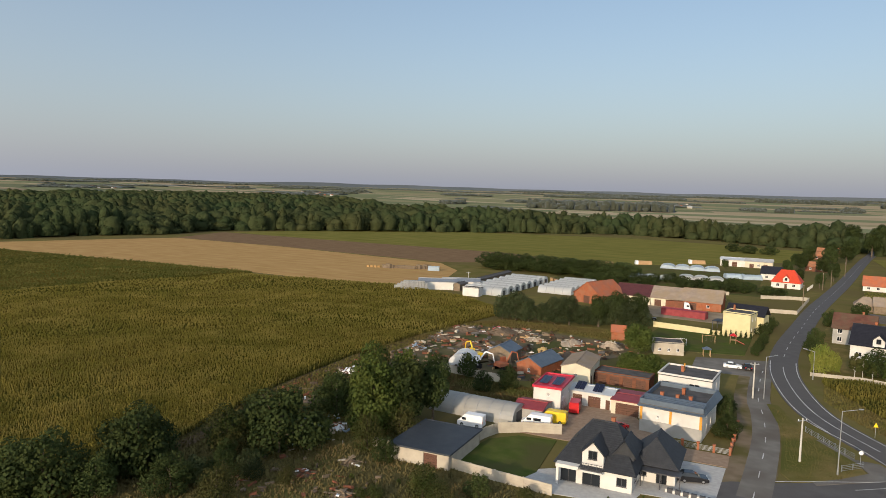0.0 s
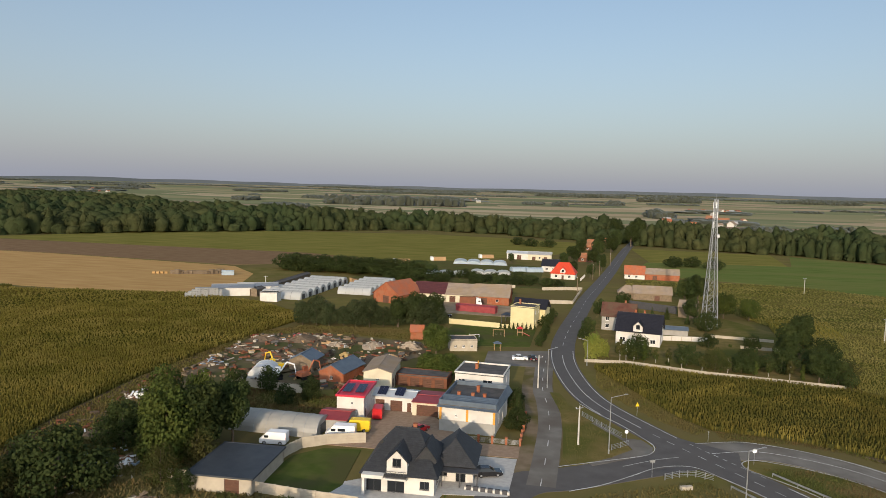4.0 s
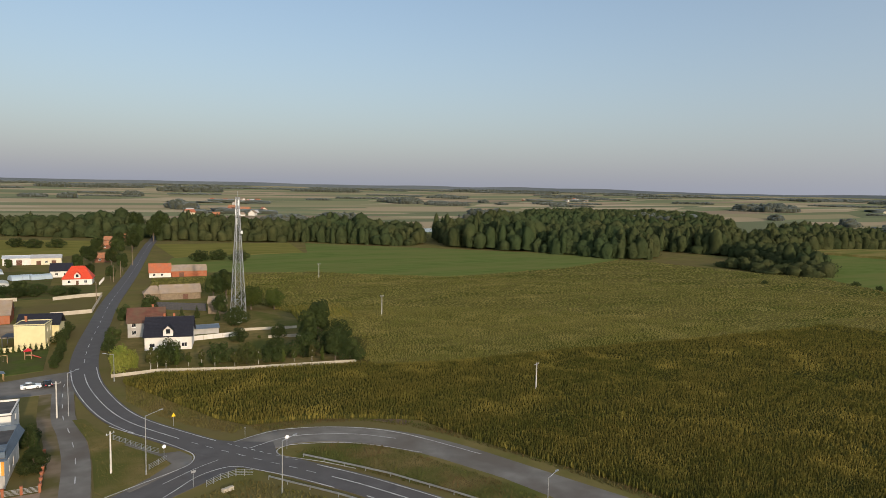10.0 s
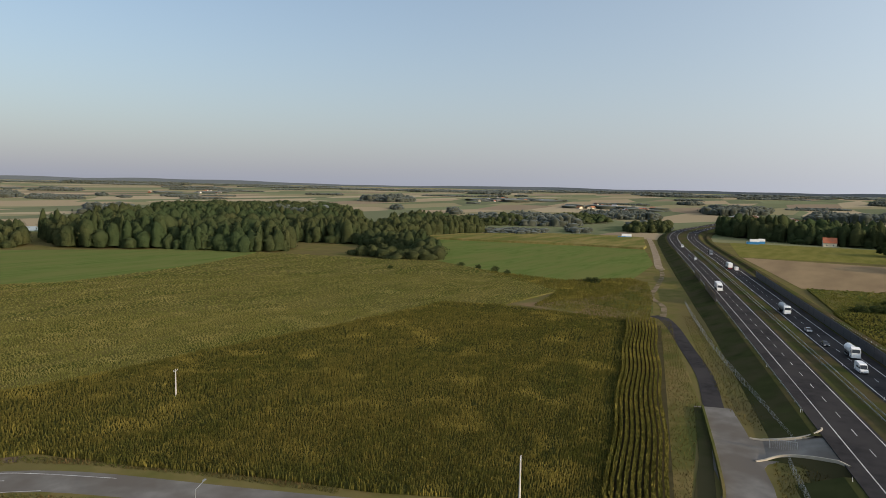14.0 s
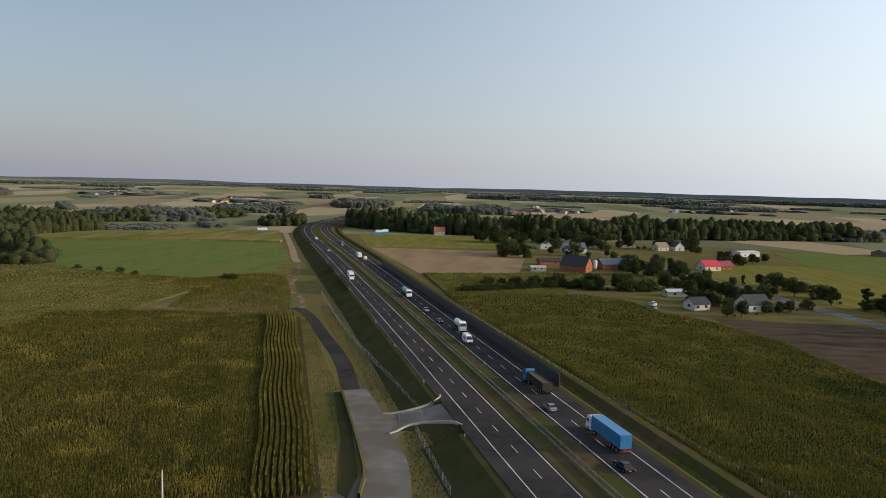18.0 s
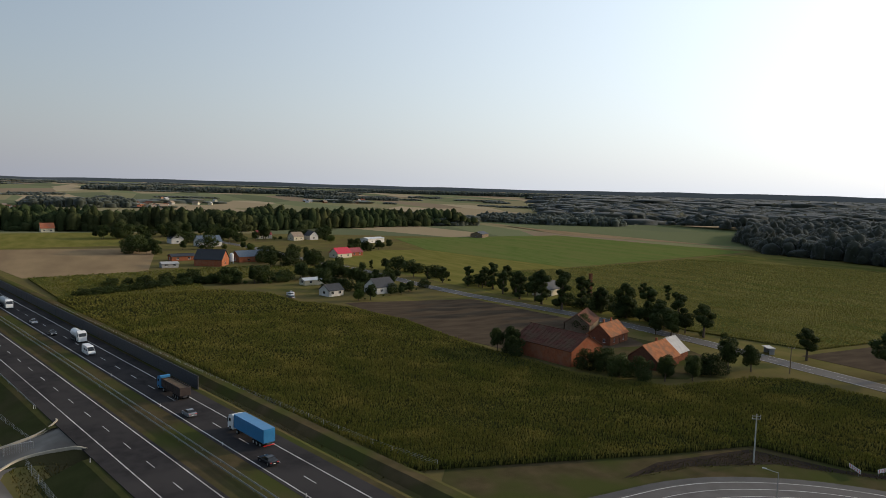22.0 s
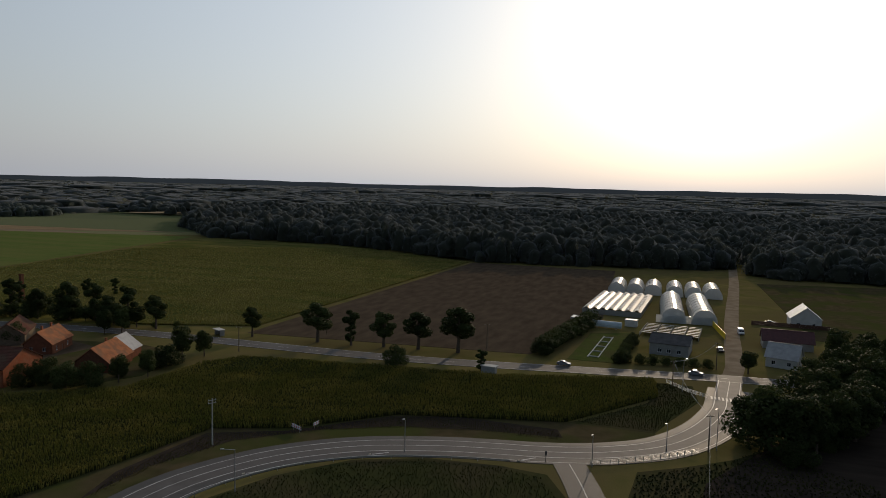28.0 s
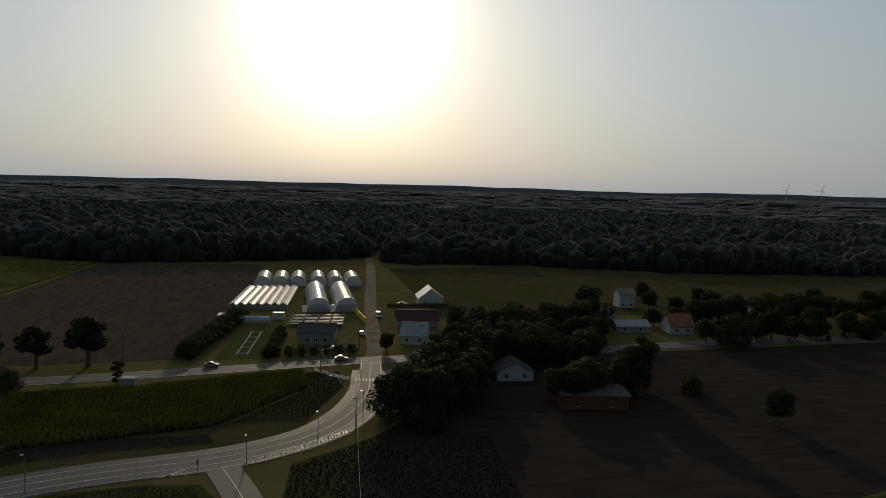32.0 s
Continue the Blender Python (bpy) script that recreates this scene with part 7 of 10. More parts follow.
# farmstead with the long barn, tunnels and stores
for i, (u, L, wm, rm) in enumerate(((-15.2, 14, "cream", "roof_plum"), (-2.2, 11.4, "cream", "roof_tan"), (11.2, 14.6, "brick", "roof_tan"))):
    house("barn", ("cream barn under a plum-red roof", "cream barn under a tan sheet roof", "brick barn under a weathered tan roof")[i], -30.5 + u * 0.996, 291.5 - u * 0.07, -4, L, 12, 3.3, 7.2 + 0.35 * (i == 2), wm, rm, over=0.4, category="barn", courses=8, holes={"f": [(-3, 0, 2.6, 2.6, "g"), (2.5, 1.2, 1.2, 1.0)]}, group="long barn range")
house("orange_barn", "brick barn with a big terracotta roof", -59, 284, 66, 17, 13, 3.6, 8.4, "brick", "roof_terracotta", over=0.4, category="barn", courses=14, holes={"l": [(0, 0, 3, 3, "g")]})
for i in range(8):
    tunnel("tunnel_greenhouse", "white film tunnel with a dark doorway", -106 + 0.5 * i, 275.5 + 7.0 * i, -3, 17.5, 6.6, 3.4, "film", True, 5, "row of film tunnels")
for i in range(6):
    tunnel("tunnel_greenhouse", "closed white film tunnel", -80.5 + 0.4 * i, 296 + 6.8 * i, -3, 15, 6.4, 3.2, "film", False, 5, "second row of film tunnels")
house("white_store", "small white store at the tunnel ends", -108.4, 267.2, 0, 7.2, 4.5, 3.5, 3.6, "white", "roof_felt", over=0.1, flat=0.3, category="store")
house("dark_store", "long dark shed along the tunnels", -118, 305, 88, 60, 3.5, 3.0, 3.6, "old_wood", "roof_felt", over=0.2, category="shed")
wire_pole(-120, 289.6, 7)
for x, y in ((-129.5, 277.5), (-121.5, 285)):
    house("white_shed", "low white metal shed with a pale grey roof", x, y, 24, 17, 8, 3.4, 4.5, "white", "galvanised", over=0.15, category="shed", group="white sheds by the stubble")
for k in range(11):
    cs = thing("crate_stack", -142.5 + 1.22 * k, 262.6 + 0.5 * k, 22, "stack of weathered grey slatted field crates", "crates", "field crate stacks")
    for z in range(2 + min(k + 1, 4) - (k == 10)):
        part("crate", join(*[box(-0.58, 0.58, -1.2, 1.2, z * 0.74 + 0.06 + q, z * 0.74 + 0.2 + q) for q in (0.0, 0.22, 0.44)], *[box(px - 0.06, px + 0.06, -1.24, 1.24, z * 0.74, z * 0.74 + 0.7) for px in (-0.54, 0.0, 0.54)]), M["galvanised"], cs)
for k in range(15):
    u = k / 14
    ts = thing("timber_stack", -187 + 22 * u + TR.uniform(-0.7, 0.7), 331 + 9 * u + TR.uniform(-1, 1), TR.uniform(-30, 30), "stack of pale sawn beams at the stubble edge", "timber", "timber stacks")
    for z in range(TR.choice((4, 5, 7))):
        part("beam_layer", join(*[box(-1.6 + TR.uniform(-0.3, 0.1), 1.6, y, y + 0.34, z * 0.36, z * 0.36 + 0.3) for y in (-0.8, -0.38, 0.04, 0.46)]), M["old_wood"], ts)
for k in range(4):
    sb = thing("straw_bale", -197 + 1.9 * k, 329 + 0.7 * k, 15, "small square bale of pale straw", "bale", "straw bales")
    part("straw", box(-0.7, 0.7, -0.6, 0.6, 0, 1.1), M["gold"], sb)
sc = thing("storage_container", -159.5, 335, 20, "pale blue steel storage container", "container")
part("body", box(-3, 3, -1.2, 1.2, 0.15, 2.6), M["film_blue"], sc)
for k in range(13):
    part("side_rib", box(-2.95 + 0.49 * k - 0.06, -2.95 + 0.49 * k + 0.06, -1.26, -1.2, 0.2, 2.55), M["film_blue"], sc)
for i in range(22):
    u = i / 21
    s = thing("pallet_stack", -92 + 36 * u, 329 + 4 * math.sin(u * 3) + TR.uniform(-0.6, 0.6), TR.uniform(-8, 8), "stack of wooden pallets and boxes", "pallets", "pallet stacks")
    hgt = TR.choice((1.5, 2.0, 2.6))
    for k in range(int(hgt / 0.5)):
        part("pallet", join(box(-0.75, 0.75, -0.6, 0.6, k * 0.5 + 0.05, k * 0.5 + 0.44), box(-0.75, -0.6, -0.62, 0.62, k * 0.5, k * 0.5 + 0.5), box(0.6, 0.75, -0.62, 0.62, k * 0.5, k * 0.5 + 0.5)), M["new_wood"], s)
lorry("lorry", "white lorry with a rusty body in the farmyard", -27.5, 277.5, 8, "car_white", None, 9, "rust")
house("maroon_shed", "low maroon metal shed", -24, 266.5, -12, 16, 3.4, 2.4, 2.7, "roof_maroon", "roof_maroon", over=0.1, category="shed")
car("car", "dark car by the hedge", -34, 252, 10, "car_black")
patch("farmyard", "dusty concrete farmyard", [(-50, 262), (-10, 258), (-6, 282), (-52, 288)], 0.07, "dirt")
fence("garden_wall", "pale rendered garden walls by the road", [(0, 294.5), (13.9, 296.6), (20, 339.5), (12, 338.5), (0.8, 334)], 1.5, 3.0, "concrete_wall", "concrete_wall", pw=0.1, thick=0.15, category="wall")
fence("garden_wall", "pale rendered garden wall", [(-22, 338), (-12, 337)], 1.5, 3.0, "concrete_wall", "concrete_wall", pw=0.1, thick=0.15, category="wall")
rh = house("red_roof_house", "white house with a bright red hipped roof", 12.4, 386, -8, 13, 11, 3.1, 8.6, "white", "roof_red", hip=4.0, over=0.5, courses=10, holes={"f": [(-3.6, 0.9, 1.4, 1.3), (0, 0, 1.2, 2.1, "d"), (3.6, 0.9, 1.4, 1.3)], "r": [(0, 0.9, 1.4, 1.3)]})
dormer(rh, 0, -5.6, -2, 2.8, 2.9, 4.9, 6.3, "white", "roof_red")
house("navy_roof_house", "white house with a navy roof", 5.5, 418, -6, 10, 9, 3.4, 7.0, "white", "roof_navy", over=0.4, holes={"f": [(-2, 1, 1.4, 1.3), (2, 1, 1.4, 1.3)]})
fence("front_fence", "white post fence before the red-roofed house", [(21, 376), (24.5, 396)], 1.4, 2.0, "white", "white", pw=0.15)
for i in range(3):
    tunnel("low_greenhouse", "pale arched film greenhouse", -61.5 + 8 * i, 382, 92, 9, 8.2, 1.7, "film", False, 3, "pale greenhouses")
for i in range(3):
    tunnel("low_greenhouse", "pale arched film greenhouse", -36 + 7.5 * i, 392, 95, 12, 7.6, 1.8, "film", False, 3, "pale greenhouses")
for i in range(4):
    tunnel("low_greenhouse", "bluish arched film greenhouse", -52 + 8.5 * i, 443, 95, 14, 8.6, 2.2, "film_blue", False, 3, "bluish greenhouses")
for i in range(2):
    tunnel("low_greenhouse", "bluish arched film greenhouse", -13 + 8.5 * i, 410, 20, 10, 6, 2.6, "film_blue", False, 3, "bluish greenhouses")
house("white_shed", "long white open-fronted shed", -16.6, 485, -3, 15, 9, 4.2, 5.4, "white", "metal_light", over=0.5, category="shed", holes={"f": [(-4, 0, 3, 3, "g"), (1, 0, 3, 3, "g")]})
house("white_shed", "pale shed with dark openings", -1.5, 484, -3, 16, 10, 4.0, 5.6, "cream", "roof_grey", over=0.4, category="shed", holes={"f": [(-4, 0, 2.5, 2.5, "g"), (0, 1, 1.4, 1.4), (4, 0, 2.5, 2.5, "g")]})
for x, y in ((-38.5, 481), (-88, 430), (-68, 452)):
    s = thing("timber_stack", x, y, 20, "stack of fresh timber and film", "timber")
    for k in range(6):
        part("board_layer", box(-5, 5, -2 + 0.25 * k, 2 - 0.25 * k, 0.4 * k, 0.4 * k + 0.38), M["new_wood"], s)
    part("cover", box(-5.2, -3.6, -2.2, 2.2, 0, 2.5), M["frame_white"], s)
for x, y, L, D in ((40, 583, 16, 9), (31, 486, 12, 9), (46, 634, 13, 8), (58, 660, 11, 8)):
    house("roadside_house", "brick house with a brown tile roof", x, y, -8, L, D, 3.0, 5.6, "brick_dark", "roof_clay", over=0.4, holes={"f": [(-3, 1, 1.4, 1.3), (0, 0, 1, 2, "d"), (3, 1, 1.4, 1.3)]}, group="brick roadside houses")

# ==== east side of the village road ====
house("orange_roof_house", "white house with an orange tile roof", 52, 400, -6, 10.8, 9, 2.6, 7.0, "white", "roof_terracotta", over=0.4, courses=8, holes={"f": [(-3, 0.8, 1.3, 1.2), (1, 0.8, 1.3, 1.2)]})
house("brick_barn", "brick barn with a tan roof", 66.6, 398.5, -4, 18, 8.5, 3.2, 6.0, "brick", "roof_tan", over=0.3, category="barn", holes={"f": [(-4, 0, 2.4, 2.4, "g")]})
house("grey_house", "two-storey house with a dark brown roof", 28, 247.4, -10, 11, 9, 5.0, 9.0, "grey_wall", "roof_brown", over=0.5, courses=10, holes={"f": [(-3.6, 0.9, 1.3, 1.4), (-3.6, 3.4, 1.3, 1.3)], "l": [(-2, 0.9, 1.2, 1.4), (2, 0.9, 1.2, 1.4), (0, 3.4, 1.2, 1.3)]}, chimneys=[(2, 0.4, 9.9)])
bh = house("black_roof_house", "white house with a shiny blue-black tile roof", 32.4, 226.6, -14, 13.4, 11, 4.3, 9.2, "white", "roof_navy", over=0.5, courses=14, holes={"f": [(4.6, 0.9, 1.6, 1.3), (-4.6, 0.9, 1.6, 1.3), (0, 0, 1.1, 2.1, "d")], "r": [(0, 0.9, 1.4, 1.4), (0, 5.0, 1.0, 1.3)]}, chimneys=[(-1.6, 0.6, 10.1), (1.2, 0.6, 10.1)])
dormer(bh, 0, -5.7, -2, 2.8, 3.9, 6.2, 7.6, "white", "roof_navy")
house("grey_barn", "long timber barn with a weathered tan roof", 50, 321.4, -4, 16.5, 8, 3.0, 6.0, "old_wood", "roof_tan", over=0.4, category="barn", holes={"f": [(2, 0, 2.2, 2.2, "g")]})
house("hip_roof_hut", "small hut with a brown hipped roof", 39.6, 325, -4, 8, 7, 2.6, 5.4, "old_wood", "roof_tan", hip=3.2, over=0.5, category="hut")
fence("dark_fence", "tall dark timber fence", [(33.5, 298), (54.2, 284)], 3.0, 3.0, "frame_dark", "frame_dark", pw=0.1, thick=0.1)
house("timber_shed", "tall weathered timber shed", 57.6, 279, -20, 6.6, 6, 4.2, 6.4, "old_wood", "roof_tan", over=0.3, category="shed")
house("blue_roof_shed", "low shed with a blue-grey roof", 46, 242, -3, 8, 4, 2.0, 2.8, "grey_wall", "roof_blue", over=0.3, category="shed")
fence("white_wall", "low white-washed wall with concrete base", [(40, 231), (55.8, 232.5)], 1.6, 3, "white", "concrete_wall", pw=0.1, thick=0.15, category="wall")
fence("field_wall", "broken pale concrete wall", [(57.6, 240), (76.4, 237)], 1.0, 3, "concrete_wall", "concrete_wall", pw=0.1, thick=0.15, category="wall")
fence("field_wall", "low pale concrete wall among bushes", [(62.9, 225), (76, 223)], 1.0, 3, "concrete_wall", "concrete_wall", pw=0.1, thick=0.15, category="wall")
fence("kerb_wall", "low concrete wall along the maize", [(13.6, 195.4), (24.9, 196.4), (44.6, 189.6), (77.1, 183.4)], 0.85, 3, "concrete_wall", "concrete_wall", pw=0.1, thick=0.15, category="wall")
patch("garden", "rough garden grass behind the wall", [(14, 196), (25, 197), (45, 189), (77, 183), (84, 250), (60, 300), (28, 300), (14, 230)], 0.07, "verge")
for k, x, y, h in [("willow", 15.9, 199, 8.3), ("willow", 19.0, 201.5, 7.0), ("birch", 23.4, 198.6, 7), ("birch", 27.4, 199.5, 6.6), ("poplar", 30.2, 199.5, 6.0), ("birch", 33.2, 199, 6.4), ("bush", 36.2, 197, 4.2), ("bush_dark", 29, 203, 5.0), ("bush_dark", 41.5, 198, 4.4), ("bush", 47, 197, 4.2), ("bush_dark", 57, 196, 4.6), ("birch", 25.4, 201, 7.4), ("birch", 36.8, 199.5, 6.8), ("birch", 39.6, 195.5, 5.6), ("birch", 44.6, 193.5, 7), ("birch", 51, 192.6, 7.4), ("bush_dry", 48, 194, 3.4), ("poplar", 57.8, 191.5, 7),
                   ("bush_dark", 54.5, 193, 3.4), ("birch", 61, 191.5, 6), ("birch", 65.7, 189.6, 8), ("poplar", 68.4, 188.6, 8), ("oak2", 72, 187.5, 6.5), ("bush_dark", 76, 186, 4.6), ("bush_dry", 79, 189, 3.4), ("oak2", 78.5, 221, 9.6), ("oak2", 73, 214, 8), ("oak2", 70, 203, 7), ("bush_dark", 75, 197, 5.4), ("bush_dark", 66, 197, 5), ("bush", 60, 199, 4.4), ("oak", 71, 280, 11), ("oak", 79.5, 277, 9.5), ("oak2", 68, 312, 10), ("oak2", 62, 310, 9),
                   ("bush_dark", 53, 224, 3.2), ("bush", 44, 224.5, 2.4), ("bush_dark", 15, 226, 3), ("bush_dark", 17, 240, 3.4), ("bush", 60, 226, 3.5), ("bush_dark", 66, 224, 3.4), ("bush", 70, 232, 4), ("spruce", 36, 262, 8), ("spruce", 42, 266, 8.5), ("spruce", 48, 270, 8), ("oak2", 32, 274, 7), ("spruce", 54, 262, 7), ("bush_dark", 24, 276, 4),
                   ("oak2", 82, 232, 6), ("bush_dark", 82.5, 212, 5), ("bush_dark", 80.5, 201, 4), ("bush_dark", 58, 250, 5), ("bush", 50, 246, 4), ("oak2", 56, 268, 7)]:
    plant(k, x, y, h)
rows_bed = thing("vegetable_rows", 92, 262, 0, "garden rows of young maize and vegetables", "vegetable bed")
for k in range(12):
    tagged(part("row", join(*[tube((-11 + 1.9 * k + 0.35 * j, -14 + 2.3 * j, 0), (-11 + 1.9 * k + 0.35 * j + TR.uniform(-0.3, 0.3), -14 + 2.3 * j + 0.6, 1.6 + TR.uniform(-0.3, 0.3)), 0.5, 0.05, 5) for j in range(13)]), M["corn"], rows_bed), kind="stuff")
patch("vegetable_plots", "green garden plots behind the barns", [(-96, 340), (14, 338), (22, 376), (0, 380), (2, 436), (-66, 470), (-100, 430)], 0.068, "plots")
for k in range(3):
    for i in range(13):
        plant(TR.choice(("bush_dark", "bush", "bush_dark")), -78 + 7.4 * i + TR.uniform(-2, 2), 346 + 9 * k + 0.25 * i + TR.uniform(-1.5, 1.5), TR.uniform(2.2, 3.6), 1.5, "orchard rows behind the barns")
for x, y, h in ((22, 470, 9), (40, 510, 11), (52, 545, 12), (28, 525, 10), (14, 445, 7), (-20, 455, 5), (32, 455, 9), (60, 600, 13), (44, 560, 11), (78, 640, 16), (88, 690, 18), (70, 690, 18), (20, 500, 7), (36, 430, 8), (18, 405, 6), (56, 575, 9), (27, 392, 6), (96, 720, 18)):
    plant("oak2", x, y, h, 1.0)
for i in range(12):
    plant("bush_dark", -140 + 7 * i, 372 - 1.2 * i + TR.uniform(-3, 3), 6.5, 1.7, "scrub row by the stubble")
for x, y in ((-10, 600), (-22, 610), (5, 598), (86, 470), (98, 474), (110, 465)):
    plant("bush_dark", x, y, 5, 1.5)

# the lattice mast
mast = thing("lattice_mast", 61.3, 260.6, 8, "tall galvanised steel lattice mast with antennas", "radio mast")
MH, MB, MT = 46.0, 2.3, 0.55
lv = [MH * (1 - (1 - k / 14) ** 1.15) for k in range(15)]


def mw(z):
    return MB + (MT - MB) * min(1, z / (MH * 0.86))


for sx in (-1, 1):
    for sy in (-1, 1):
        part("leg", join(*[tube((sx * mw(a), sy * mw(a), a), (sx * mw(b), sy * mw(b), b), 0.13, 0.12, 6) for a, b in zip(lv, lv[1:])]), M["galvanised"], mast)
for a, b in zip(lv, lv[1:]):
    g = []
    for k in range(4):
        c = [(-1, -1), (1, -1), (1, 1), (-1, 1)]
        p, q = c[k], c[(k + 1) % 4]
        g += [tube((p[0] * mw(a), p[1] * mw(a), a), (q[0] * mw(b), q[1] * mw(b), b), 0.06, n=4), tube((q[0] * mw(a), q[1] * mw(a), a), (p[0] * mw(b), p[1] * mw(b), b), 0.06, n=4), tube((p[0] * mw(b), p[1] * mw(b), b), (q[0] * mw(b), q[1] * mw(b), b), 0.06, n=4)]
    part("bracing", join(*g), M["galvanised"], mast)
for k, (a, z) in enumerate([(20, 44), (140, 44), (260, 44), (60, 40.5), (180, 40.5), (300, 40.5), (90, 37), (210, 37)]):
    c, s = math.cos(radians(a)), math.sin(radians(a))
    part("antenna_panel", moved(box(0.75, 0.95, -0.18, 0.18, -1.1, 1.1), pose(0, 0, z, 0, 0, a)), M["frame_white"], mast)
part("dish", tube((0.9, -0.9, 33), (1.25, -1.25, 33), 0.6, n=14), M["frame_white"], mast)
part("lightning_rod", tube((0, 0, 45.8), (0, 0, 48.3), 0.05), M["galvanised"], mast)
hut = house("equipment_cabinet", "white equipment cabinet at the mast foot", 60.2, 255.6, 8, 2.4, 1.8, 2.4, 2.5, "white", "metal_light", over=0.05, flat=0.25, category="cabinet")


# ==== road furniture near the junction ====
for o, lo, hi in ((3.1, 134, 208), (3.1, -300, 118), (-3.1, 150, 208), (-3.1, -300, 104)):
    ribbon("edge_line", [q for q in MAIN if lo < q.y < hi], o + 0.1, o - 0.1, 0.112, M["paint"], main_road, 0.01)
dashes("give_way_dashes", [q for q in MAIN if 118 < q.y < 134], 3.1, 1, 1, 0.16, 0.112, M["paint"], main_road)
for pts in ([(31, 135.2), (33.5, 136.2), (37.5, 137.6), (41.8, 138.0), (49.2, 135.9), (56.7, 131.6), (62, 126.2), (66, 119.4), (71.5, 108)],
            [(61.7, 113.9), (55.3, 121.3), (49.4, 125.8), (42, 128.6), (39, 128.6), (37.2, 126.9), (37.4, 124.4), (39.8, 121.7), (43.5, 117.8), (47.5, 112.5)],
            [(10.2, 155.6), (13.1, 150.5), (17.9, 143.1), (21.8, 135.3), (22.9, 131.8), (22.1, 128.7), (19.7, 126.4), (10.6, 121.6), (5, 118.6)],
            [(6.5, 109), (11.8, 112.4), (17.1, 117.2), (21.5, 121.4), (25.8, 123.3), (29, 122.9), (32.2, 119.3), (36.8, 113.5), (41.2, 106.8)]):
    ribbon("kerb_line", spline(pts, 0.8), 0.1, -0.1, 0.155, M["paint"], main_road, 0.01)
ribbon("branch_line", spline([(33, 130.8), (41.2, 133.5), (48.5, 131.8), (55.1, 128.2), (60.5, 123)], 1.5), 0.08, -0.08, 0.112, M["paint"], svc_road, 0.01)
ribbon("branch_line", spline([(26.5, 127.5), (22, 125.2), (16, 121)], 1.5), 0.07, -0.07, 0.155, M["paint"], side_road, 0.01)
dashes("centre_dashes", [q for q in MAIN if q.y > 206], 0, 4, 6, 0.16, 0.112, M["paint"], main_road)
ribbon("centre_line", [q for q in MAIN if 140 < q.y <= 204], 0.1, -0.1, 0.112, M["paint"], main_road, 0.01)
dashes("centre_dashes", [q for q in MAIN if 112 < q.y <= 140], 0, 2, 2, 0.14, 0.112, M["paint"], main_road)
ribbon("centre_line", [q for q in MAIN if q.y <= 112], 0.1, -0.1, 0.112, M["paint"], main_road, 0.01)
dashes("centre_dashes", LANE, 0, 3, 6, 0.16, 0.11, M["paint"], lane)
for o in (3.9, -3.9):
    ribbon("edge_line", OLD, o + 0.1, o - 0.1, 0.103, M["paint"], old_road, 0.01)
dashes("centre_dashes", OLD, 0, 4, 8, 0.16, 0.103, M["paint"], old_road)
patch("traffic_island", "grass triangle between side road and main road", [(3.7, 163), (6.0, 148), (6.2, 135), (5.8, 123), (7.5, 119.6), (14.9, 123.9), (18.5, 128.5), (17.5, 135), (10.4, 147), (5.9, 163)], 0.13, "verge")
patch("junction_apron", "widened asphalt at the junction", [(21, 140), (27.5, 138.5), (31.5, 135.6), (38, 132), (37.2, 126.9), (37.4, 124.4), (36, 120), (32.4, 119.3), (29, 122.6), (25.8, 123), (21.5, 121.2), (16, 120), (20, 126.5), (22.5, 129), (23.3, 132)], 0.092, "asphalt_mid")
patch("ramp_island", "dry grass between road and ramp", [(37.6, 126.6), (39.1, 128.3), (42, 128.3), (49.4, 125.5), (55.2, 121), (61.4, 113.6), (64, 108.5), (69, 97), (74, 80), (67, 78), (55.9, 102.6), (43.6, 118), (40, 122), (37.8, 124.6)], 0.13, "verge")
patch("pavement", "grey pavement along the side street", [(17.5, 135.4), (13, 143.5), (12, 143), (17.6, 133.6), (18.8, 129.6), (15, 125.4), (10.4, 121.2), (10.8, 120.2), (18.8, 125.9), (22, 128.3), (22.6, 131.4), (21, 135)], 0.14, "asphalt_old")
lamp_post(14.1, 126.5, 10.6, 25, reach=3.0)
lamp_post(32.9, 108.8, 9, 20, reach=2.6)
lamp_post(3.1, 166.6, 9.5, 30)
lamp_post(13.9, 191.4, 7, 170)
lamp_post(64.5, 79, 8, 20, reach=2.4)
wire_pole(0.9, 166.1, 8.1, 10)
wire_pole(8.8, 129.8, 7.6, 40, label="stout concrete pole with lamp brackets")
wire_pole(105.8, 136, 7.8, 20)
wire_pole(113.4, 245.5, 8.6, 20)
wire_pole(100.4, 44.2, 8.8, 20)
wire_pole(128, 360, 8.6, 20)
wire_pole(17, 325, 8.5, 80, True)
wire_pole(28, 385, 8.5, 80, True)
wire_pole(33, 405, 8.5, 80, True)
wire_pole(44, 460, 8.5, 80, True)
sign("warning_sign", "yellow triangular warning sign", 22.1, 150.5, 20, 2.9, "triangle", "yellow_sign")
sign("round_sign", "white round road sign on a post", 17.9, 133, 10, 2.6, "round", "frame_white", 0.7)
sign("direction_sign", "grey-backed road sign on a steel post", 20.4, 117.6, 10, 3, "box", "galvanised", 0.8)
sign("give_way_sign", "round white sign at the island tip", 39.2, 126.9, 10, 3, "round", "frame_white", 0.8)
sign("marker_post", "small grey marker post", 33.7, 137.1, 0, 2.1, "box", "galvanised", 0.3)
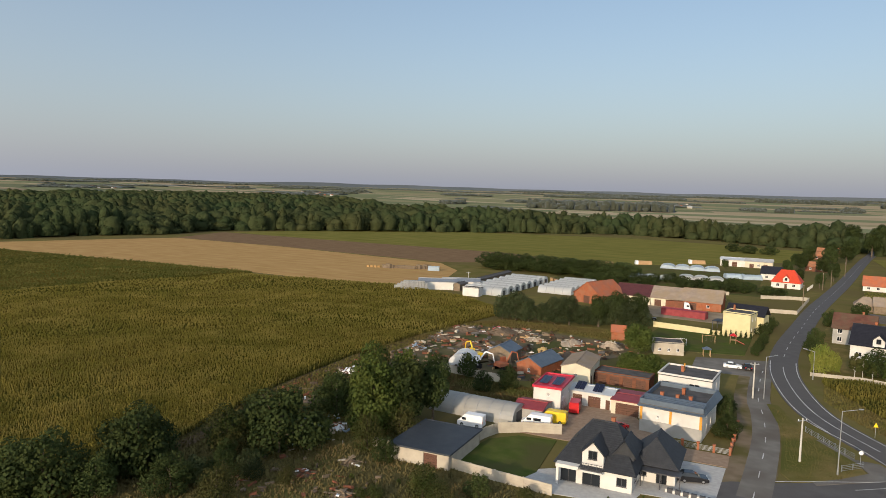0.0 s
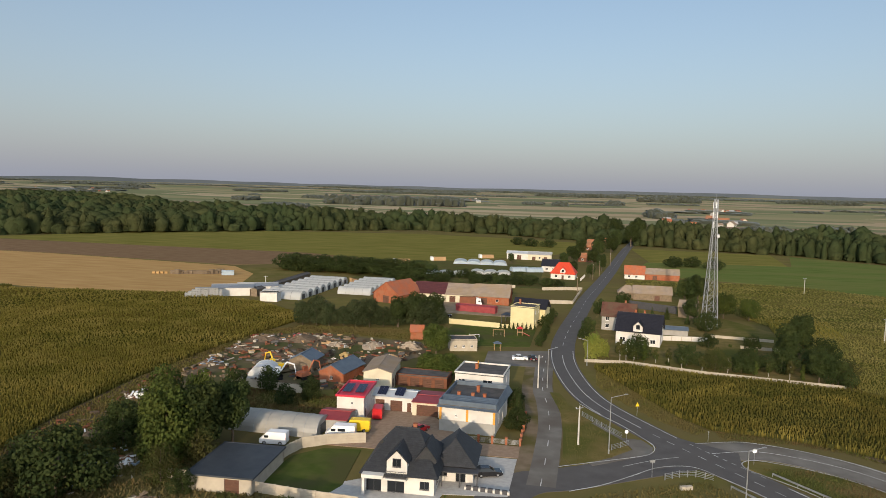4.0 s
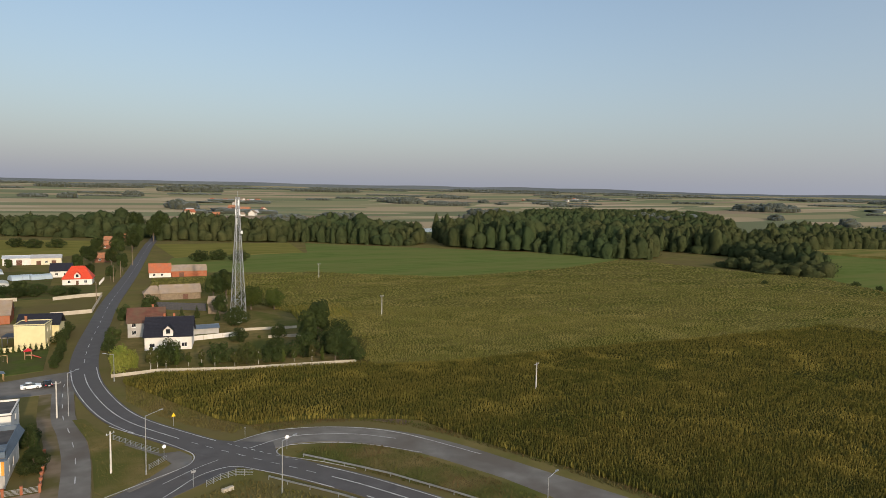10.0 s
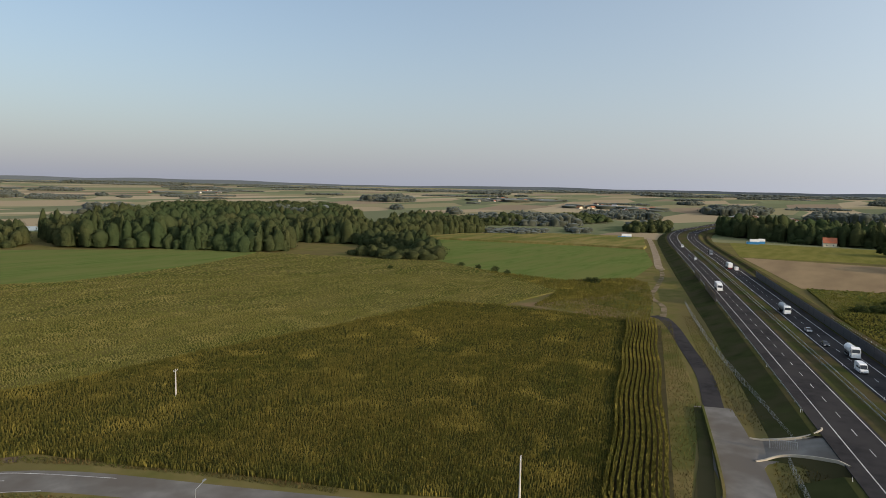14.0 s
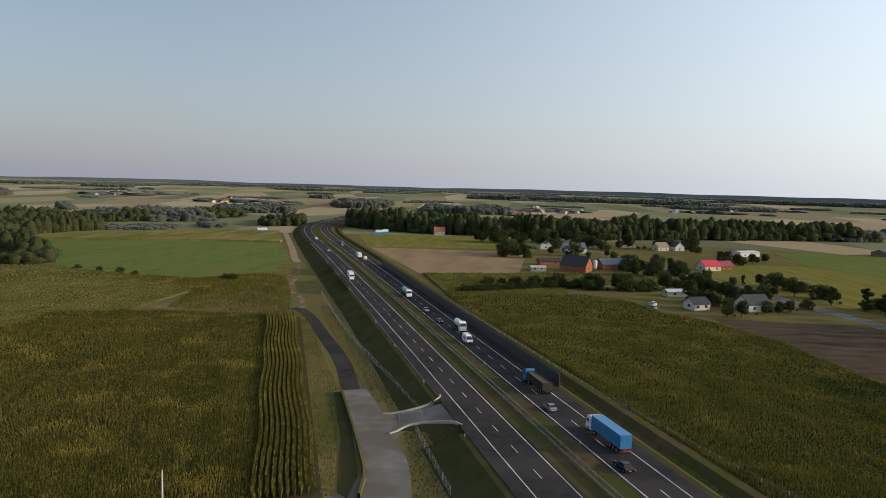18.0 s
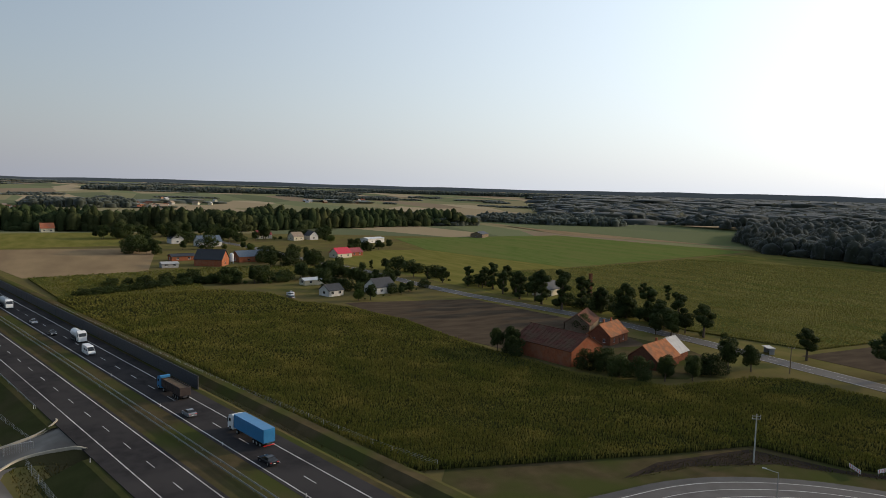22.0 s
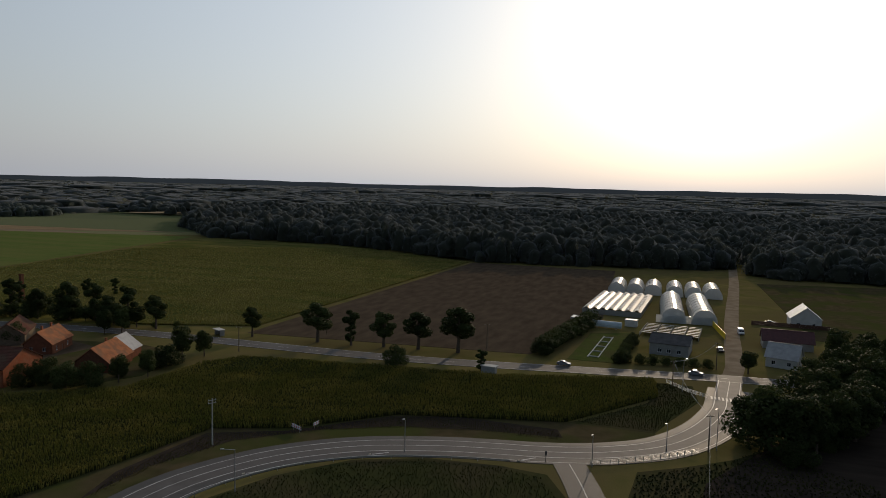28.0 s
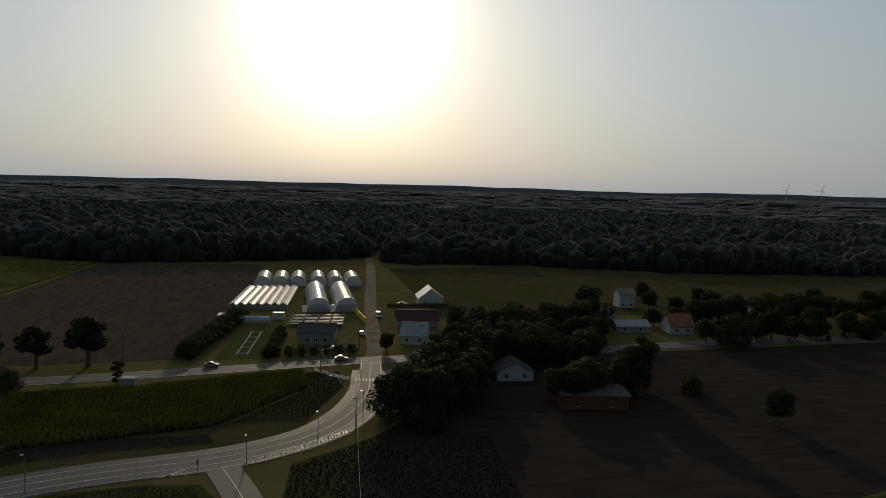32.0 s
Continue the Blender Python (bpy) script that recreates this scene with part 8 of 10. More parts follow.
fence("pedestrian_railing", "galvanised pedestrian railing by the kerb", [(10.4, 147), (12.3, 143.8), (14.7, 139.4), (17.4, 135.4)], 1.1, 2, "galvanised", solid=False, rails=4, category="railing")
fence("pedestrian_railing", "galvanised pedestrian railing at the corner", [(14.8, 128.4), (18.3, 131.8)], 1.1, 2, "galvanised", solid=False, rails=4, category="railing")
fence("pedestrian_railing", "curved galvanised railing at the crossing", [(22.4, 116.9), (25, 118.6), (27.8, 119.3), (30.5, 118)], 1.1, 1.5, "galvanised", solid=False, rails=4, category="railing")
guardrail("guardrail", "galvanised crash barrier on the road shoulder", spline([(32.4, 115.1), (36.4, 109.2), (40.6, 103.3), (52, 82), (66, 40)], 1), 4)
guardrail("guardrail", "galvanised crash barrier along the ramp island", spline([(40.8, 121.9), (44.3, 117.1), (48.7, 111), (52.6, 105), (64, 82), (78, 40)], 1), 4)
patch("field_entrance", "dark earth patch at a field entrance", [(61, 135.2), (66, 129.6), (68, 131.2), (62.6, 137.4)], 0.08, "soil_heap")
pipe = thing("culvert_head", 25.2, 113.8, 20, "broken pale concrete culvert head", "culvert")
part("headwall", box(-1.0, 1.0, -0.3, 0.3, 0, 0.6), M["concrete_wall"], pipe)
part("pipe_end", tube((0, -0.5, 0.3), (0, 0.2, 0.3), 0.3, n=12), M["concrete_wall"], pipe)

# ==== motorway ====
tagged(ribbon("median", MW, 4.6, -4.6, ZM + 0.10, M["bank_dry"]), "grassy motorway median", "median", kind="structure")
guardrail("median_barrier", "double crash barrier on the motorway median", offset([q for q in MW if 100 < q.x < 620], 0.6), 7, z=ZM)
guardrail("median_barrier", "double crash barrier on the motorway median", offset([q for q in MW if 100 < q.x < 620], -0.8), 7, z=ZM)


def straight(x0, x1, off):
    return offset([q for q in MW if x0 * KM - 1 < q.x < x1 * KM + 1], off)


guardrail("guardrail", "galvanised crash barrier by the outer lane", straight(185, 620, 16.6), 7, z=ZM)
nw = straight(177, 470, -17.4)
T = thing("noise_barrier", nw[0].x, nw[0].y, 0, "dark grey motorway noise barrier of stacked panels", "noise barrier", z=ZM - 0.1)
for p, q in zip(nw, nw[1:]):
    m = pose(p.x - nw[0].x, p.y - nw[0].y, 0, 0, 0, math.degrees(math.atan2(q.y - p.y, q.x - p.x)))
    L = (q - p).length
    a = part("post", box(-0.12, 0.12, -0.12, 0.12, 0, 3.6), M["frame_dark"], T)
    b = part("panel", join(*[box(0.12, L - 0.12, -0.07, 0.07, 0.05 + 0.87 * k, 0.9 + 0.87 * k) for k in range(4)]), M["grey_barrier"] if "grey_barrier" in M else M["frame_dark"], T)
    a.matrix_basis = b.matrix_basis = m
bw = straight(352, 460, 17.4)
for run in (bw[:7], bw[9:]):
    T = thing("noise_barrier", run[0].x, run[0].y, 0, "brown timber noise barrier beside the motorway", "noise barrier", z=ZM - 0.1)
    for p, q in zip(run, run[1:]):
        m = pose(p.x - run[0].x, p.y - run[0].y, 0, 0, 0, math.degrees(math.atan2(q.y - p.y, q.x - p.x)))
        a = part("post", box(-0.12, 0.12, -0.12, 0.12, 0, 3.6), M["frame_dark"], T)
        b = part("panel", box(0.12, (q - p).length - 0.12, -0.07, 0.07, 0.05, 3.5), M["old_wood"], T)
        a.matrix_basis = b.matrix_basis = m


def wire_fence(label, line, h=2.0, gap=5.0):
    """A wire-mesh fence: each post a part, the mesh as thin strands."""
    T = thing("wire_fence", line[0].x, line[0].y, 0, label, "fence")
    pts = [line[0]]
    for q in line[1:]:
        if (q - pts[-1]).length >= gap:
            pts.append(q)
    o, pm = line[0], None
    for p, q in zip(pts, pts[1:]):
        m = pose(p.x - o.x, p.y - o.y, 0, 0, 0, math.degrees(math.atan2(q.y - p.y, q.x - p.x)))
        if pm is None:
            a = part("post", box(-0.04, 0.04, -0.04, 0.04, 0, h), M["galvanised"], T)
            pm = a.data
        else:
            a = new("post", pm)
            a.parent = T
        b = part("mesh_panel", join(*[box(0, (q - p).length, -0.01, 0.01, h * (k + 1) / 6 - 0.02, h * (k + 1) / 6) for k in range(6)], *[box(u, u + 0.02, -0.01, 0.01, h / 6 - 0.02, h) for u in (0, (q - p).length / 2)]), M["galvanised"], T)
        a.matrix_basis = b.matrix_basis = m
    return T


wire_fence("wire fence with pale posts beside the service road", spline([(156.6, 7.6), (170, 12.4), (183.5, 17), (239, 36.9), (300, 56), (335, 66)], 1))
wire_fence("wire fence with pale posts by the rainwater basin", spline([(114.3, 0.1), (129.9, 4.1), (146.7, 8.3)], 1))
wire_fence("wire fence along the maize", spline([(112.4, -61.7), (126.3, -55.2), (155.4, -45.3), (193.5, -32.5), (260, -13), (330, 7)], 1))


def ditch(label, pts, zdip, m):
    """A sunken basin: sloped sides and a floor, dug as a lower sheet ringed by banks."""
    n = len(pts)
    cx, cy = sum(p[0] for p in pts) / n, sum(p[1] for p in pts) / n
    v = [(x, y, 0.16) for x, y in pts] + [(cx + (x - cx) * 0.93, cy + (y - cy) * 0.93, 0.6) for x, y in pts] + [(cx + (x - cx) * 0.55, cy + (y - cy) * 0.55, 0.05 + zdip) for x, y in pts]
    f = [(i, (i + 1) % n, n + (i + 1) % n, n + i) for i in range(n)] + [(n + i, n + (i + 1) % n, 2 * n + (i + 1) % n, 2 * n + i) for i in range(n)] + [tuple(range(2 * n, 3 * n))]
    ob = mesh_ob("basin", v, f, M[m])
    for p in ob.data.polygons:
        p.use_smooth = True
    return tagged(ob, label, "basin", kind="structure")


# Grass in a dark colour that holds the shade of slopes and hollows
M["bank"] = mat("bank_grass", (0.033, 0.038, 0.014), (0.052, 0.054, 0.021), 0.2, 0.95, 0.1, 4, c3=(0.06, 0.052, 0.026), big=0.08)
patch("motorway_bank", "grass beside the carriageway, painted dark for bank shade", [(158, 5.5), (166, 3.2), (190, 9), (224, 18.4), (292, 38), (349, 54.6), (470, 91), (560, 119), (640, 143), (640, 150), (520, 116), (430, 90), (341, 64), (300, 52), (240, 33), (184, 13.6)], 0.11, "bank")
patch("rainwater_basin", "grassy rainwater basin, painted dark for the bank shade", [(144, 5), (146, 2.6), (143, 0), (113.8, -8), (90, -15), (88, -9), (114, -2.5)], 0.11, "bank")
# Level ground: only the dark colour stands for the shade in a ditch
patch("field_ditch", "level strip beside the maize, painted dark as ditch shade", [(172.4, 30.6), (173.5, 28.9), (150, 22.8), (122, 17.2), (112, 17.6), (114, 19.6), (140, 23.4)], 0.11, "bank")
patch("verge_strip", "dry grass verge between maize and ditch", [(112, 22), (170, 36.5), (271, 62.4), (286, 70), (286, 62), (239, 48.6), (175, 29.5), (112, 19.8)], 0.05, "verge")
patch("maintenance_apron", "pale concrete apron joining the motorway", [(175.5, 24.4), (164.3, 21.2), (157.2, 16.3), (156, 11), (146, 9.6), (143.5, 11.3), (140.8, 11.7), (131.3, 9.0), (122, 7.4), (112, 6.6), (112, 15.2), (122.5, 15.6), (136, 18.2), (152, 22.2)], 0.1, "asphalt_old")
# the motorway's embankment, open where the apron climbs to it
def bank(line, steps, m, label):
    """A slope along a line: (side offset, height) steps from the shoulder down to the field."""
    v, f = [], []
    k = len(steps)
    rails = [offset(line, o) for o, h in steps]
    for i in range(len(line)):
        v += [(rails[j][i].x, rails[j][i].y, steps[j][1] + (0.12 * noise.noise(Vector((i * 0.4, j, 0))) if 0 < j < k - 1 else 0)) for j in range(k)]
    for i in range(len(line) - 1):
        for j in range(k - 1):
            q = (i * k + j, i * k + j + 1, (i + 1) * k + j + 1, (i + 1) * k + j)
            f.append(q if steps[0][0] < 0 else tuple(reversed(q)))
    return tagged(mesh_ob("embankment", v, f, M[m]), label, "embankment", kind="structure")


fine = [a.lerp(b, k / 4) for a, b in zip(MW, MW[1:]) for k in range(4)]
north = [(16.0, ZM), (17.8, ZM), (20.5, 1.7), (23.5, 0.7), (26.0, -0.1)]
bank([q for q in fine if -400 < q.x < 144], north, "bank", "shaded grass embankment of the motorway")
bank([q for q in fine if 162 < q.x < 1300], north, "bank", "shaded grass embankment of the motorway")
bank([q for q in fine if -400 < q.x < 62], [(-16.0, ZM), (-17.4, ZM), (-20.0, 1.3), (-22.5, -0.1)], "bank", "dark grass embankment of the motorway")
bank([q for q in fine if 60 < q.x < 1300], [(-16.0, ZM), (-17.8, ZM), (-20.0, 1.4), (-22.0, 0.2), (-23.5, 0.2), (-25.5, 1.5), (-28.0, 1.3), (-31.0, -0.1)], "bank_dry", "grassy embankment and ditch along the maize")
def climb(u):
    """Height of the apron along its way from the service road up to the motorway."""
    return (ZM - 0.03) * max(0.0, min(1.0, (u - 0.1) / 0.75))


def even(pts, n):
    """n points at even steps along a smooth line."""
    ln = spline(pts, 0.4)
    return [ln[round(k * (len(ln) - 1) / (n - 1))] for k in range(n)]


WEST = [(143.5, 13.5), (147.3, 9.6), (147.6, 5), (145.4, 0), (141.3, -4.0)]
EAST = [(156.5, 16.2), (157.2, 10), (159, 5.4), (162.5, 3.2), (166.4, 2.2)]
wl, el = even(WEST, 18), even(EAST, 18)
v, f = [], []
for k in range(18):
    z = 0.12 + climb(k / 17)
    v += [(wl[k].x, wl[k].y, z - 2.8), (wl[k].x, wl[k].y, z)] + [(wl[k].x + (el[k].x - wl[k].x) * q / 4, wl[k].y + (el[k].y - wl[k].y) * q / 4, z) for q in (1, 2, 3)] + [(el[k].x, el[k].y, z), (el[k].x, el[k].y, z - 2.8)]
for k in range(17):
    f += [(7 * k + j, 7 * k + j + 1, 7 * k + 8 + j, 7 * k + 7 + j) for j in range(6)]
tagged(mesh_ob("apron_ramp", v, f, M["asphalt_old"]), "pale ramp from the service road to the motorway", "road", kind="structure")
for side, other in ((wl, el), (el, wl)):
    v, f = [], []
    for k in range(18):
        d = (side[k] - other[k]).normalized()
        h = climb(k / 17)
        v += [(side[k].x, side[k].y, h + 0.16), (side[k].x + d.x * (0.3 + h * 0.9), side[k].y + d.y * (0.3 + h * 0.9), h * 0.55), (side[k].x + d.x * (0.6 + h * 1.9), side[k].y + d.y * (0.6 + h * 1.9), -0.1)]
    for k in range(17):
        f += [(3 * k + j, 3 * k + j + 1, 3 * k + 4 + j, 3 * k + 3 + j) for j in range(2)]
    tagged(mesh_ob("embankment", v, f, M["bank"]), "grass slope beside the apron ramp", "embankment", kind="structure")
for pts in (WEST[:-1] + [(143.2, -2.2)], EAST[:-1] + [(164.2, 3.2)]):
    tagged(ribbon("kerb", spline(pts, 0.6), 0.17, -0.17, 0.36, M["concrete_wall"], None, 0.6, zf=climb), "pale concrete kerb along the apron", "kerb", kind="structure")
# Added ridge, there to cast shade where the ditch is not dug
tagged(ribbon("spoil_ridge", spline([(112, 15.6), (122, 16.0), (136, 19.2), (150, 22.8), (172, 28.6)], 2), 0.25, -0.25, 1.1, M["verge"], None, 1.2), "low grassy ridge added to shade the ditch strip", "bank", kind="structure")
gt = thing("mesh_gate", 151.6, 9.4, 100, "steel mesh gate across the apron", "gate", z=0.7)
part("gate_frame", join(box(-2.6, 2.6, -0.04, 0.04, 1.9, 2.0), box(-2.6, -2.5, -0.04, 0.04, 0, 2), box(2.5, 2.6, -0.04, 0.04, 0, 2), *[box(-2.5 + 0.4 * k, -2.47 + 0.4 * k, -0.02, 0.02, 0.1, 1.9) for k in range(13)]), M["galvanised"], gt)
patch("scrub_corner", "trampled scrub and bare earth at the maize end", [(272, 66), (286, 70), (300, 72), (340, 82), (400, 100), (408, 112), (372, 142), (330, 126), (284, 121)], 0.065, "scrub_earth")
patch("bare_strip", "reddish bare earth strip", [(295.6, 131), (307.7, 110), (302, 92), (296.5, 77), (279, 77.5), (277.7, 102), (282.4, 131.4)], 0.1, "bare_earth")
for i, (x, y, h) in enumerate([(396, 221, 2.2), (392, 206, 2), (388, 192, 2.4), (379, 179, 2), (373, 122, 2.6), (376, 127, 2.2), (353, 248, 1.8), (740, 321, 3), (808, 294, 3)]):
    plant("bush_dark", x, y, h, 1.3, "scattered scrub")
for q in straight(110, 600, -4.9)[::4] + straight(110, 600, 17.0)[::5]:
    d = thing("delineator", q.x, q.y, 15, "white roadside marker post with a dark band", "marker post", "motorway marker posts", ZM)
    part("post", box(-0.06, 0.06, -0.04, 0.04, 0, 0.85), M["frame_white"], d)
    part("band", box(-0.065, 0.065, -0.045, 0.045, 0.85, 1.0), M["frame_dark"], d)

ang = 15.3


def on_lane(x, off):
    q = min(MW, key=lambda p: abs(p.x - x))
    i = MW.index(q)
    a, b = MW[i], MW[i + 1]
    k = (x - a.x) / (b.x - a.x)
    p = a.lerp(b, k)
    t = (b - a).normalized()
    return p.x - t.y * off, p.y + t.x * off, math.degrees(math.atan2(t.y, t.x))


def drive(fn, name, label, x, off, back, *args, **kw):
    px, py, a = on_lane(x * KM, off)
    o = fn(name, label, px, py, a + (180 if back else 0), *args, **kw)
    o.matrix_basis = Matrix.Translation((0, 0, ZM)) @ o.matrix_basis
    return o


drive(lorry, "lorry", "blue tractor with a dark tipper trailer", 180, -11.2, False, "car_blue", None, 14, "tarp_dark", tipper=True)
drive(car, "car", "silver hatchback on the motorway", 162, -7.4, False, "car_grey", 4.1, 1.5)
drive(car, "car", "black saloon on the motorway", 127, -7.4, False, "car_black", 4.6, 1.45)
drive(lorry, "lorry", "blue-sided lorry with white cab and rear doors", 141, -11.2, False, "car_white", None, 15, "car_blue")
drive(lorry, "lorry", "white tanker lorry on the motorway", 334, -7.4, True, "car_white", None, 13, "galvanised", tank=True)
drive(car, "car", "pale grey car on the motorway", 292, -7.2, True, "car_grey")
drive(car, "car", "dark car on the motorway", 268, -7.0, True, "car_black")
drive(lorry, "box_lorry", "short white rounded box lorry", 254, -11.0, True, "car_white", None, 8.5, "car_white", tank=True)
drive(van, "minibus", "white minibus with dark windows", 234, -8.0, True, "car_white", 6.2, 2.6, side_window=True)
drive(lorry, "lorry", "white box lorry on the motorway", 508, -8, False, "car_white", None, 13)
drive(van, "van", "white van on the motorway", 497, -11, False, "car_white")
drive(lorry, "lorry", "dark lorry far along the motorway", 610, -8, True, "car_grey", None, 12, "tarp_dark")
drive(car, "car", "white car on the far carriageway", 560, 8, True, "car_white")
drive(car, "car", "dark car on the far carriageway", 575, 11, True, "car_black")
drive(van, "van", "pale van on the far carriageway", 675, 8, True, "car_white")
drive(lorry, "lorry", "white lorry beside the timber barrier", 395, 11.5, True, "car_white", None, 12)

# ==== hamlet and fields beyond the motorway ====
HAM = [
    ("farm_barn", "brick barn with a dark gabled roof", 468, -82, 60, 18, 14, 4.5, 10.4, "brick", "roof_dark"),
    ("long_barn", "long barn with a pale blue metal roof", 488, -114, -74, 28, 12, 4.0, 7.6, "brick", "roof_blue"),
    ("farm_store", "open-fronted brick farm store", 503, -68, -78, 16, 8, 3.2, 4.6, "brick", "roof_dark"),
    ("white_shed", "small white farmyard shed", 462, -55, -80, 10, 6, 2.6, 3.6, "grey_wall", "roof_grey"),
    ("white_house", "white gabled village house", 644, -82, 10, 12, 11, 4.5, 9.4, "white", "roof_dark"),
    ("large_house", "white house with a broad slate roof", 612, -104, -76, 20, 12, 4, 9, "white", "roof_blue"),
    ("red_roof_house", "cream house with a crimson roof", 498, -182, -68, 14, 10, 3.4, 7.4, "cream", "roof_crimson"),
    ("brick_house", "brick house with a dark roof", 510, -197, -68, 12, 9, 3, 6, "brick", "roof_maroon"),
    ("white_hall", "long white farm hall", 628, -262, -64, 24, 11, 4.2, 5.0, "white", "metal_light"),
    ("maroon_house", "house with a maroon roof", 690, -170, -75, 15, 10, 4, 8, "cream", "roof_maroon"),
    ("tan_house", "cream house with a tan roof", 664, -196, -70, 12, 10, 4, 8, "cream", "roof_tan"),
    ("gable_house", "dark house with a white gable", 672, -214, 15, 11, 10, 4, 8.5, "white", "roof_dark"),
    ("white_store", "low white-roofed store behind a hedge", 364, -118, -76, 15, 6, 2.8, 3.8, "cream", "metal_light"),
    ("dormer_house", "white house with a dark roof and a dormer", 326, -141, -70, 13, 10, 3.4, 7.4, "white", "roof_dark"),
    ("side_house", "white house with dark half-timber gable", 324, -114, -70, 9, 8, 3, 5.6, "white", "roof_dark"),
    ("hay_barn", "dark open hay barn in the fields", 679, -417, -48, 26, 14, 4.0, 6.6, "old_wood", "roof_dark"),
    ("far_house", "red-roofed house among the trees", 800, 20, -80, 12, 10, 4, 9, "cream", "roof_terracotta"),
]
for n, label, x, y, r, w, d, e, rd, wm, rm in HAM:
    house(n, label, x, y, r, w, d, e, rd, wm, rm, over=0.5, category="house" if "house" in n else "barn", holes={"f": [(-w / 4, 1, 1.6, 1.4), (w / 4, 1, 1.6, 1.4)], "l": [(0, 1, 1.8, 1.6)]})
car("car", "white car in the hamlet yard", 333, -96, 20, "car_white", group="hamlet cars")
car("car", "white car in the hamlet yard", 328, -94.5, 20, "car_white", group="hamlet cars")
car("car", "silver car in the hamlet yard", 320, -92.5, 20, "car_grey", group="hamlet cars")
sl = thing("silo", 474, -96, 0, "small white feed silo", "silo")
part("tank", tube((0, 0, 1.5), (0, 0, 6.5), 1.4, n=14), M["frame_white"], sl)
part("cone", tube((0, 0, 6.5), (0, 0, 7.4), 1.4, 0.2, 14), M["frame_white"], sl)
part("stand", join(*[tube((a, b, 0), (a, b, 1.6), 0.1) for a in (-1, 1) for b in (-1, 1)]), M["galvanised"], sl)
for x, y, w in ((772, 88, 12), (785, 82, 8), (749, 214, 14)):
    bb = thing("site_cabin", x, y, 105, "blue and white site cabins beside the motorway", "cabin")
    part("cabin", box(-w / 2, w / 2, -1.5, 1.5, 0, 2.6), M["car_blue"], bb)
    part("upper_cabin", box(-w / 2, w / 4, -1.5, 1.5, 2.65, 5.2), M["frame_white"], bb)
for i in range(46):
    a = TR.random()
    x, y = TR.choice(((384, -75), (380, -95), (388, -110), (404, -160), (520, -135), (528, -160), (560, -120), (640, -130), (660, -150), (700, -120), (590, -90), (340, -125), (312, -118), (350, -150), (640, -230), (560, -205), (740, -60), (700, -30), (540, -50), (620, -60), (676, -100)))
    plant(TR.choice(("oak2", "oak", "bush_dark", "oak2")), x + TR.uniform(-14, 14), y + TR.uniform(-14, 14), TR.uniform(4, 9), 1.1, "hamlet trees")
for i in range(14):
    plant("bush_dark", 352 + 2.6 * i, -4 - 5 * i + TR.uniform(-2, 2), 3, 1.6, "hedgerow")

# ==== farm on the old road ====
house("brick_farm_barn", "large red brick barn with a dull tile roof", 178, -141.5, 12, 24, 16, 5, 9.2, "brick", "roof_brown", over=0.4, courses=16, category="barn", gable_mat="brick", holes={"l": [(-3, 0, 2.4, 2.8, "g")]})
house("brick_farmhouse", "brick farmhouse with a clay tile roof", 189.5, -173.5, -68, 14, 9, 3.4, 7.2, "brick_dark", "roof_clay", over=0.4, courses=12, holes={"f": [(-4, 1, 1, 1.3), (0, 0, 1, 2, "d"), (3.6, 1, 1, 1.3)], "l": [(-2, 1, 1, 1.3), (2, 1, 1, 1.3)]}, chimneys=[(-3, 0.5, 8.4), (3, 0.5, 8.4)])
house("clay_roof_cottage", "brick cottage with a sunlit clay tile roof", 157.5, -164, -72, 15, 10.5, 2.9, 7.2, "brick_dark", "roof_clay", over=0.4, courses=14, holes={"f": [(-4, 1, 1, 1.3), (1, 1, 1, 1.3)], "l": [(0, 1, 1.2, 1.3)]}, chimneys=[(2, 0.3, 8.2)])
house("grey_roof_annex", "cottage annex with a pale sheet roof", 162.2, -175.6, -72, 8, 10, 2.9, 7.0, "brick_dark", "roof_grey", over=0.4, category="annex")
house("back_barn", "dark weathered timber barn", 212, -180, -52, 18, 10, 3.4, 7, "old_wood", "roof_brown", over=0.4, category="barn")
patch("farm_yard", "dim trodden farmyard", [(150, -142), (168, -150), (182, -150), (196, -160), (200, -185), (170, -192), (146, -186), (140, -160)], 0.07, "bank_dry")
for k, x, y, h in [("oak2", 187.5, -130, 7), ("bush_dark", 183, -127, 5), ("oak2", 192, -127, 6), ("bush_dark", 156.5, -142.5, 5.5), ("bush_dark", 149.5, -142.5, 5), ("bush_dark", 161, -139, 4.5), ("bush_dark", 145, -146, 5), ("oak2", 141, -152, 6), ("oak2", 138, -160, 6), ("bush_dark", 140, -170, 5), ("bush", 153, -145, 4.5), ("bush_dark", 143.5, -167, 4), ("oak2", 141, -179, 8.4), ("oak2", 138.2, -186, 6.5), ("oak2", 191, -199, 7), ("oak2", 186, -202, 7.5), ("bush_dark", 207, -176, 5), ("bush_dark", 163, -146, 3), ("bush_dark", 145, -157, 3)]:
    plant(k, x, y, h)
car("car", "dark car in the farmyard", 170, -153, 60, "car_black")
for i, (x, y, h) in enumerate([(140.9, -217.5, 12), (115, -219.2, 13), (101.8, -219.4, 13.5), (90.4, -222, 11), (78, -223.5, 12), (63.7, -224.2, 14.3)]):
    plant(("avenue", "avenue", "avenue2", "avenue", "avenue", "avenue")[i], x, y, h, 1.25, "avenue trees")
